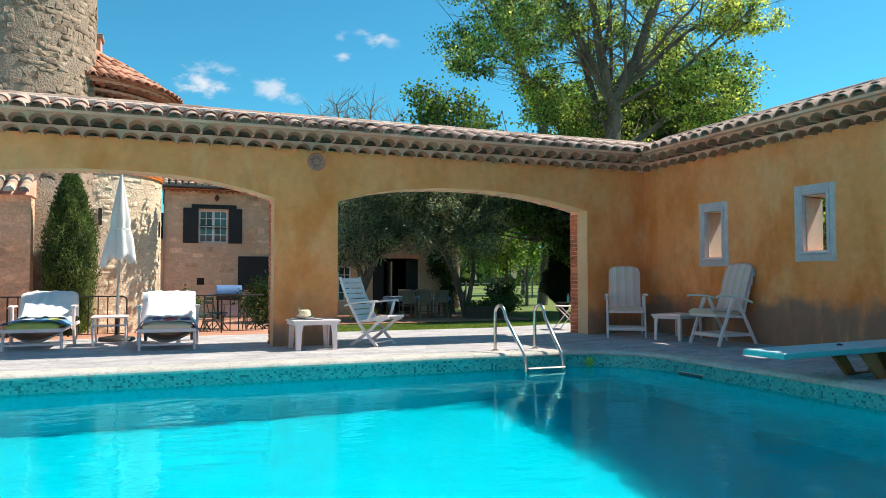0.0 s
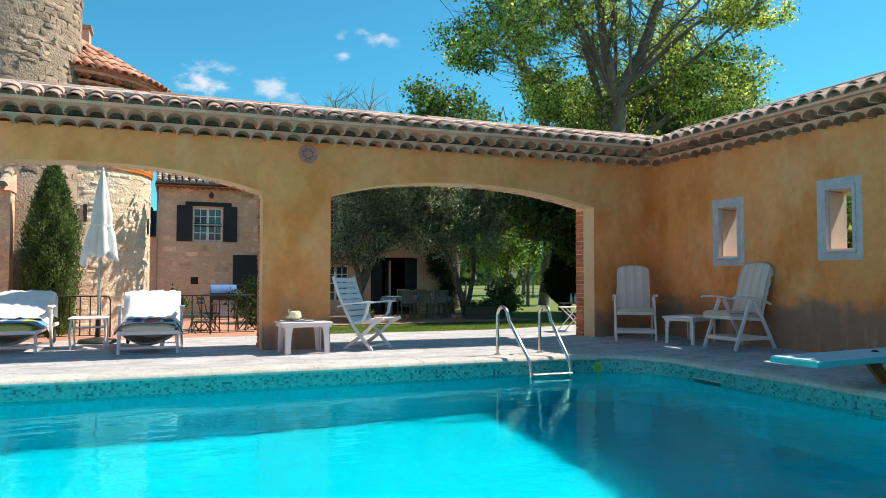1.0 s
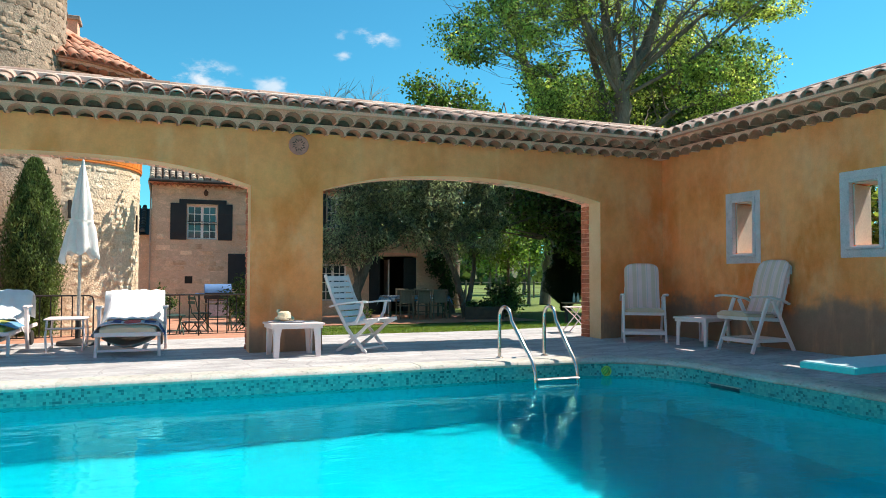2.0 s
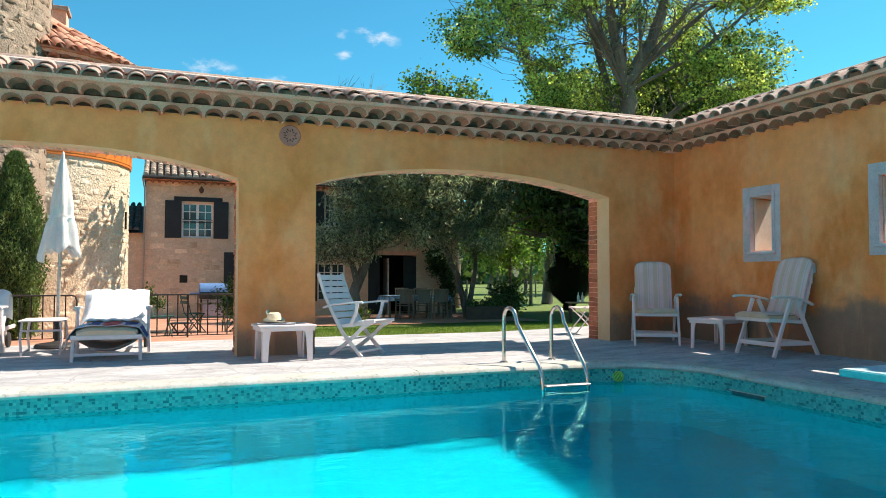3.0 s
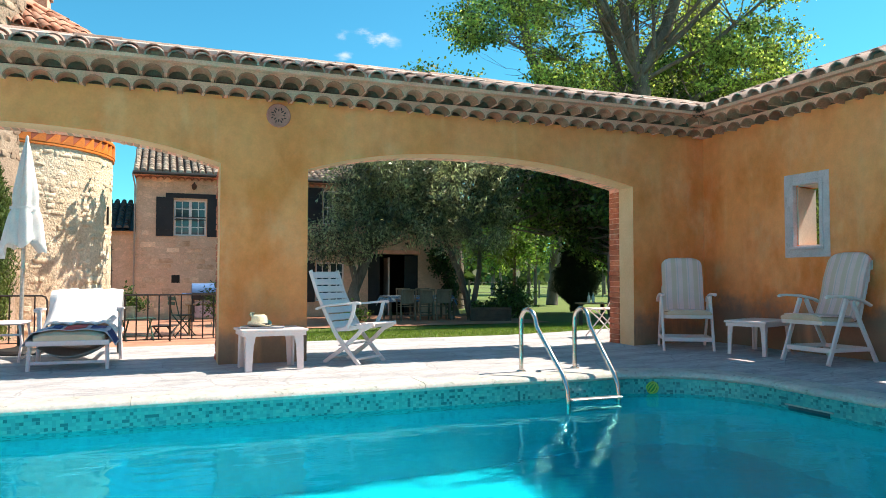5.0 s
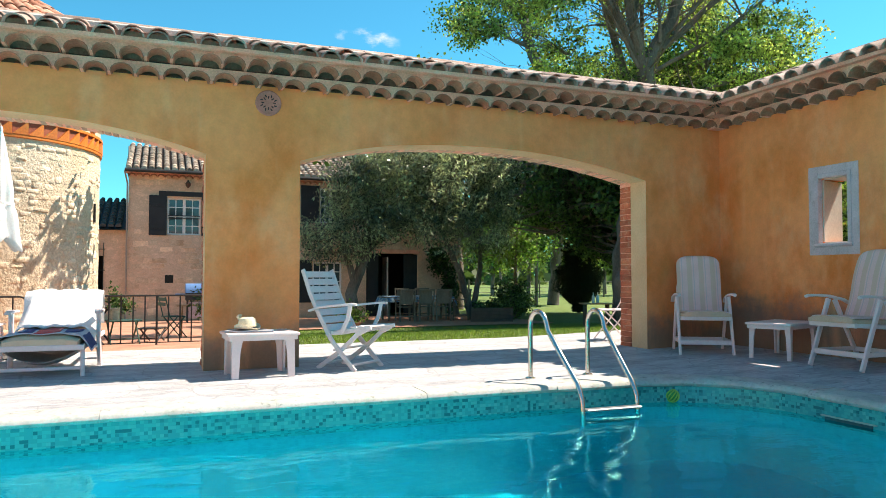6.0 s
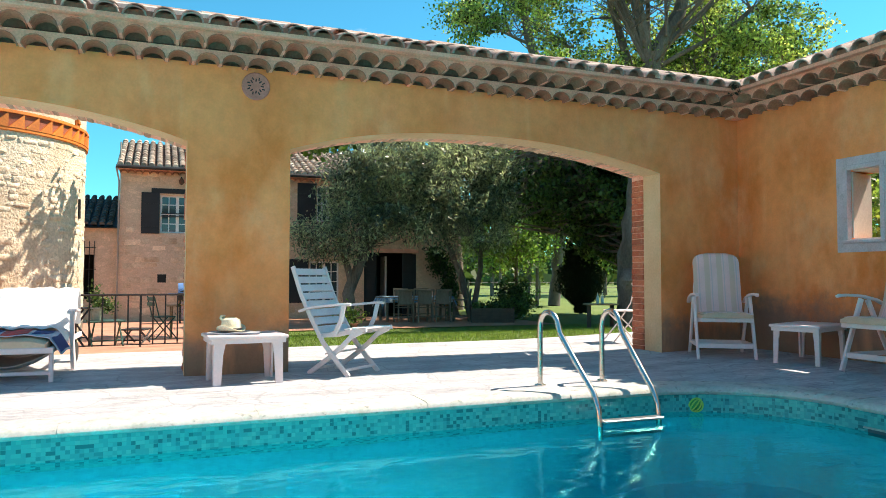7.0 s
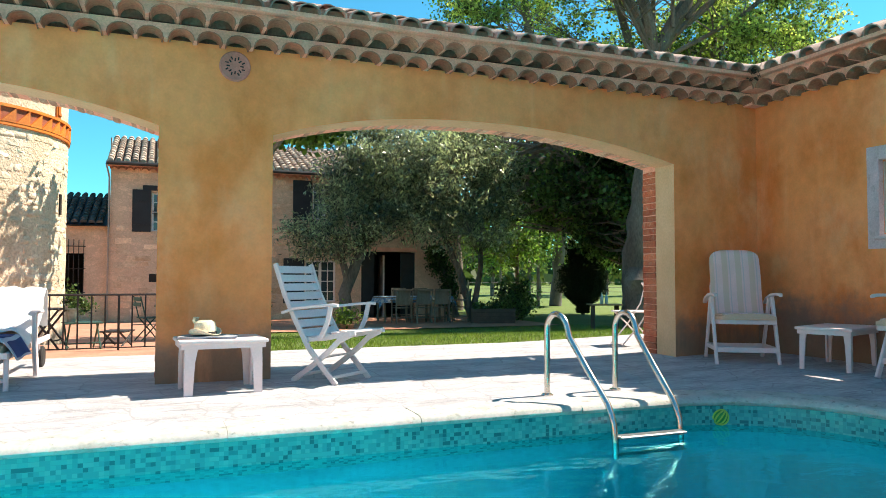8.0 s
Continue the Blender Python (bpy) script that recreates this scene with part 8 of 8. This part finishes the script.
part("cabinet", boxed(-0.34, 0.34, -0.2, 0.2, 0.12, 0.62, 0.01), mat("grey_lilac_panel", (0.42, 0.36, 0.40), (0.36, 0.31, 0.35), 0.6), bb)


def folding_stool(m, w, h, tone, label):
    """Slatted folding seat on crossed legs."""
    c = thing("folding_stool", label, "stool", m, "folding seats on the terrace")
    for k in range(5):
        y = -0.16 + 0.08 * k
        part("seat_slat", boxed(-w, w, y - 0.03, y + 0.03, h - 0.02, h, 0.004), tone, c)
    for s in (-1, 1):
        part("leg", bar(bmesh.new(), [(s * (w - 0.03), -0.2, 0), (s * (w - 0.03), 0.17, h - 0.02)], 0.02, 0.025, (1, 0, 0)), tone, c)
        part("leg", bar(bmesh.new(), [(s * (w - 0.06), 0.2, 0), (s * (w - 0.06), -0.17, h - 0.02)], 0.02, 0.025, (1, 0, 0)), tone, c)
    part("stretcher", tube(bmesh.new(), [(-w + 0.03, -0.12, h * 0.22), (w - 0.03, -0.12, h * 0.22)], 0.01, 6), tone, c)
    return c


def tz(y):
    return ground_z(y) + 0.036


folding_stool(pose(1.0, 14.72, tz(14.72), 0, 0, 12), 0.22, 0.34, green_paint, "dark green slatted folding seat behind the railing")
planter = thing("flower_pot", "pale grey-green pot with a trailing plant on the folding seat", "flower pot", pose(0.89, 14.72, tz(14.72) + 0.341))
part("pot", lathe(bmesh.new(), [(0.065, 0), (0.085, 0.15), (0.092, 0.155), (0.092, 0.175), (0.08, 0.175), (0.078, 0.16)], 20), mat("grey_green_glaze", (0.34, 0.37, 0.30), (0.28, 0.31, 0.25), 0.6), planter, smooth=True)
rng_tp = np.random.default_rng(12)
c = np.concatenate([rng_tp.normal(size=(260, 3)) * (0.045, 0.045, 0.08) + (-0.01, 0, 0.29), rng_tp.normal(size=(170, 3)) * (0.06, 0.04, 0.045) + (0.13, 0, 0.20)])
ob = leaf_mesh("foliage", c, 0.048, leaf_dark, rng_tp, 1.8, 0.2)
ob.parent = planter
folding_stool(pose(1.38, 15.3, tz(15.3), 0, 0, -20), 0.17, 0.21, iron, "low dark folding stool on the terrace")
folding_stool(pose(0.60, 14.78, tz(14.78), 0, 0, 75), 0.17, 0.52, iron, "tall dark folding stool beside the railing gap")
tb = thing("bistro_table", "small slatted wooden bistro table on crossed legs", "table", pose(2.18, 19.8, tz(19.8)))
for k in range(6):
    part("top_slat", boxed(-0.36, 0.36, -0.3 + 0.1 * k, -0.21 + 0.1 * k, 0.66, 0.68, 0.004), wood_warm, tb)
for s in (-1, 1):
    part("leg", bar(bmesh.new(), [(s * 0.28, -0.26, 0), (s * 0.28, 0.24, 0.66)], 0.03, 0.03, (1, 0, 0)), wood_warm, tb)
    part("leg", bar(bmesh.new(), [(s * 0.25, 0.26, 0), (s * 0.25, -0.24, 0.66)], 0.03, 0.03, (1, 0, 0)), wood_warm, tb)
for k, (x, y, r) in enumerate(((2.75, 19.9, 100), (1.75, 19.4, -70))):
    fc = thing("bistro_chair", "green slatted folding bistro chair", "chair", pose(x, y, tz(y), 0, 0, r), "bistro chairs")
    for j in range(4):
        part("seat_slat", boxed(-0.19, 0.19, -0.18 + 0.095 * j, -0.10 + 0.095 * j, 0.43, 0.45, 0.004), green_paint, fc)
    for j in range(2):
        part("back_slat", boxed(-0.19, 0.19, -0.245, -0.23, 0.66 + 0.1 * j, 0.73 + 0.1 * j, 0.004), green_paint, fc)
    for s in (-1, 1):
        part("leg", bar(bmesh.new(), [(s * 0.19, 0.22, 0), (s * 0.19, -0.14, 0.44), (s * 0.19, -0.24, 0.85)], 0.012, 0.022, (1, 0, 0)), green_paint, fc)
        part("leg", bar(bmesh.new(), [(s * 0.17, -0.22, 0), (s * 0.17, 0.17, 0.43)], 0.012, 0.022, (1, 0, 0)), green_paint, fc)


def potted(x, y, z, r, h, label, leaf_, seed, grow):
    p = thing("flower_pot", label, "flower pot", pose(x, y, z))
    part("pot", lathe(bmesh.new(), [(r * 0.65, 0), (r * 0.95, h * 0.85), (r * 1.06, h * 0.86), (r * 1.06, h), (r * 0.92, h), (r * 0.9, h * 0.9)], 24), pot_clay, p, smooth=True)
    rng = np.random.default_rng(seed)
    n = 420
    c = rng.normal(size=(n, 3)) * np.array((r * 0.75, r * 0.75, grow * 0.33)) + np.array((0, 0, h + grow * 0.4))
    c[:, 2] = np.maximum(c[:, 2], h * 0.8)
    ob = leaf_mesh("foliage", c, 0.10, leaf_, rng, 2.2, -0.3)
    ob.parent = p
    return p


pot_clay = mat("aged_terracotta_pot", (0.40, 0.20, 0.12), (0.48, 0.28, 0.18), 0.9, 5, 50, 0.2, 0.2)
potted(6.45, 22.9, tz(22.9), 0.24, 0.12, "low bright green plant in a shallow bowl", leaf_light, 6, 0.42)
potted(3.9, 26.9, tz(26.9), 0.24, 0.4, "flowering plant in a clay pot by the house", leaf_mid, 7, 0.7)

# wooden planter with clipped greenery at the lawn's edge
# wood tone darkened to carry the shade on the planter
wood_dark = mat("shade_darkened_wood", (0.07, 0.05, 0.038), (0.10, 0.075, 0.055), 0.85, 4, 50, 0.25, 0.3, 0.004)
pl = thing("planter_box", "wooden planter box, colour darkened for shade, with clipped greenery", "planter", pose(10.98, 23.6, -0.49, 0, 0, -20))
for k in range(4):
    part("board", boxed(-0.62, 0.62, -0.25, -0.23, 0.02 + 0.11 * k, 0.12 + 0.11 * k, 0.004), wood_dark, pl)
    part("board", boxed(-0.62, 0.62, 0.23, 0.25, 0.02 + 0.11 * k, 0.12 + 0.11 * k, 0.004), wood_dark, pl)
for s in (-1, 1):
    part("end_board", boxed(s * 0.62 - 0.015, s * 0.62 + 0.015, -0.25, 0.25, 0.0, 0.47, 0.004), wood_dark, pl)
rng_pl = np.random.default_rng(44)
c = rng_pl.uniform((-0.6, -0.24, 0.40), (0.6, 0.24, 0.62), (900, 3))
ob = leaf_mesh("foliage", c, 0.07, leaf_dark, rng_pl, 1.6)
ob.parent = pl

# plank table with two bottles by the plane tree
pt = thing("plank_table", "rough plank table beside the plane tree", "table", pose(11.72, 19.0, -0.36, 0, 0, -15))
part("tabletop", boxed(-0.38, 0.38, -0.22, 0.22, 0.565, 0.60, 0.008), wood_warm, pt)
for s in (-1, 1):
    part("trestle", boxed(s * 0.29 - 0.018, s * 0.29 + 0.018, -0.12, 0.12, 0, 0.565, 0.006), wood_dark, pt)
bottle_glass = mat("pale_bottle_glass", (0.50, 0.56, 0.52), (0.42, 0.50, 0.46), 0.1, 5, 40, 0.1, 0.0)
for x in (-0.08, 0.05):
    bt = thing("glass_bottle", "pale glass bottle on the plank table", "bottle", pose(11.72 + x, 19.0, 0.241))
    part("body", lathe(bmesh.new(), [(0.035, 0), (0.038, 0.01), (0.038, 0.15), (0.014, 0.20), (0.014, 0.26), (0.017, 0.265)], 14), bottle_glass, bt, smooth=True)

# white metal folding chair behind the arch pier, facing -x
wf = thing("folding_chair", "thin white metal folding chair beside the arch pier", "chair", pose(7.40, 12.0, 0.012, 0, 0, 165))
for s in (-1, 1):
    y = s * 0.19
    part("leg", tube(bmesh.new(), [(0.22, y, 0.0), (-0.02, y, 0.28), (-0.18, y, 0.52), (-0.235, y, 0.72), (-0.20, y, 0.78)], 0.010, 8), white_plastic, wf, smooth=True)
    part("leg", tube(bmesh.new(), [(-0.24, y * 0.9, 0.0), (0.0, y * 0.9, 0.26), (0.18, y * 0.9, 0.43)], 0.010, 8), white_plastic, wf, smooth=True)
part("seat", boxed(-0.17, 0.21, -0.19, 0.19, 0.42, 0.438, 0.006), white_plastic, wf)
part("foot_bar", tube(bmesh.new(), [(0.22, -0.2, 0.012), (0.22, 0.2, 0.012)], 0.009, 8), white_plastic, wf)
part("back_rail", tube(bmesh.new(), [(-0.20, -0.19, 0.78), (-0.24, 0.0, 0.79), (-0.20, 0.19, 0.78)], 0.012, 8), white_plastic, wf)
part("cross_bar", tube(bmesh.new(), [(-0.24, -0.17, 0.13), (-0.24, 0.17, 0.13)], 0.008, 8), white_plastic, wf)

# wire fence across the meadow
fence = thing("wire_fence", "thin wire fence on wooden posts across the meadow", "fence", pose(0, 0, 0))
for k in range(16):
    part("post", tube(bmesh.new(), [(9 + 2.6 * k, 44 + 0.2 * k, -0.5), (9 + 2.6 * k, 44 + 0.2 * k, 0.7)], 0.06, 6), wood_grey, fence)
for z in (-0.1, 0.2, 0.55):
    part("wire", tube(bmesh.new(), [(9, 44, z), (48, 47, z)], 0.012, 4), iron, fence)

# foliage seen through the small windows of the side wall
bush("hedge_shrub", "green hedge beyond the side wall", (11.0, 3.6, -0.06), (1.0, 1.6, 1.3), 130, 0.12, leaf_plane, 58)
bush("hedge_shrub", "green hedge beyond the side wall", (10.8, 6.0, -0.06), (0.9, 1.3, 1.2), 110, 0.12, leaf_plane, 59)

# grass blades on the lawn strip beyond the deck
rng_g = np.random.default_rng(7)
NB = 52000
gx, gy = rng_g.uniform(2.4, 13.5, NB), 13.1 + 9.1 * rng_g.uniform(0, 1, NB) ** 1.5
fz = np.clip((gy - 13.3) / 9.0, 0, 1)
gz = -0.06 - 0.44 * fz * fz * (3 - 2 * fz)
ok = (gx > 3.3) | (gy < 14.2)
base = np.stack([gx, gy, gz - 0.004], 1)[ok]
n = len(base)
hgt = rng_g.uniform(0.03, 0.06, n)
ang = rng_g.uniform(0, np.pi, n)
lean_ = rng_g.normal(size=(n, 2)) * 0.02
v = np.empty((n, 3, 3))
w = 0.006
v[:, 0] = base + np.stack([np.cos(ang) * w, np.sin(ang) * w, np.zeros(n)], 1)
v[:, 1] = base - np.stack([np.cos(ang) * w, np.sin(ang) * w, np.zeros(n)], 1)
v[:, 2] = base + np.stack([lean_[:, 0], lean_[:, 1], hgt], 1)
me = bpy.data.meshes.new("grass")
me.vertices.add(3 * n)
me.vertices.foreach_set("co", v.reshape(-1))
me.loops.add(3 * n)
me.loops.foreach_set("vertex_index", np.arange(3 * n, dtype=np.int32))
me.polygons.add(n)
me.polygons.foreach_set("loop_start", np.arange(0, 3 * n, 3, dtype=np.int32))
me.update(calc_edges=True)
me.materials.append(leaf_mat("grass_blade", (0.11, 0.18, 0.028), (0.16, 0.21, 0.042), (1.5, 1.6, 1.0), mixv=0.35))
tagged(new("grass", me), "short green lawn grass blades", "grass", kind="stuff")
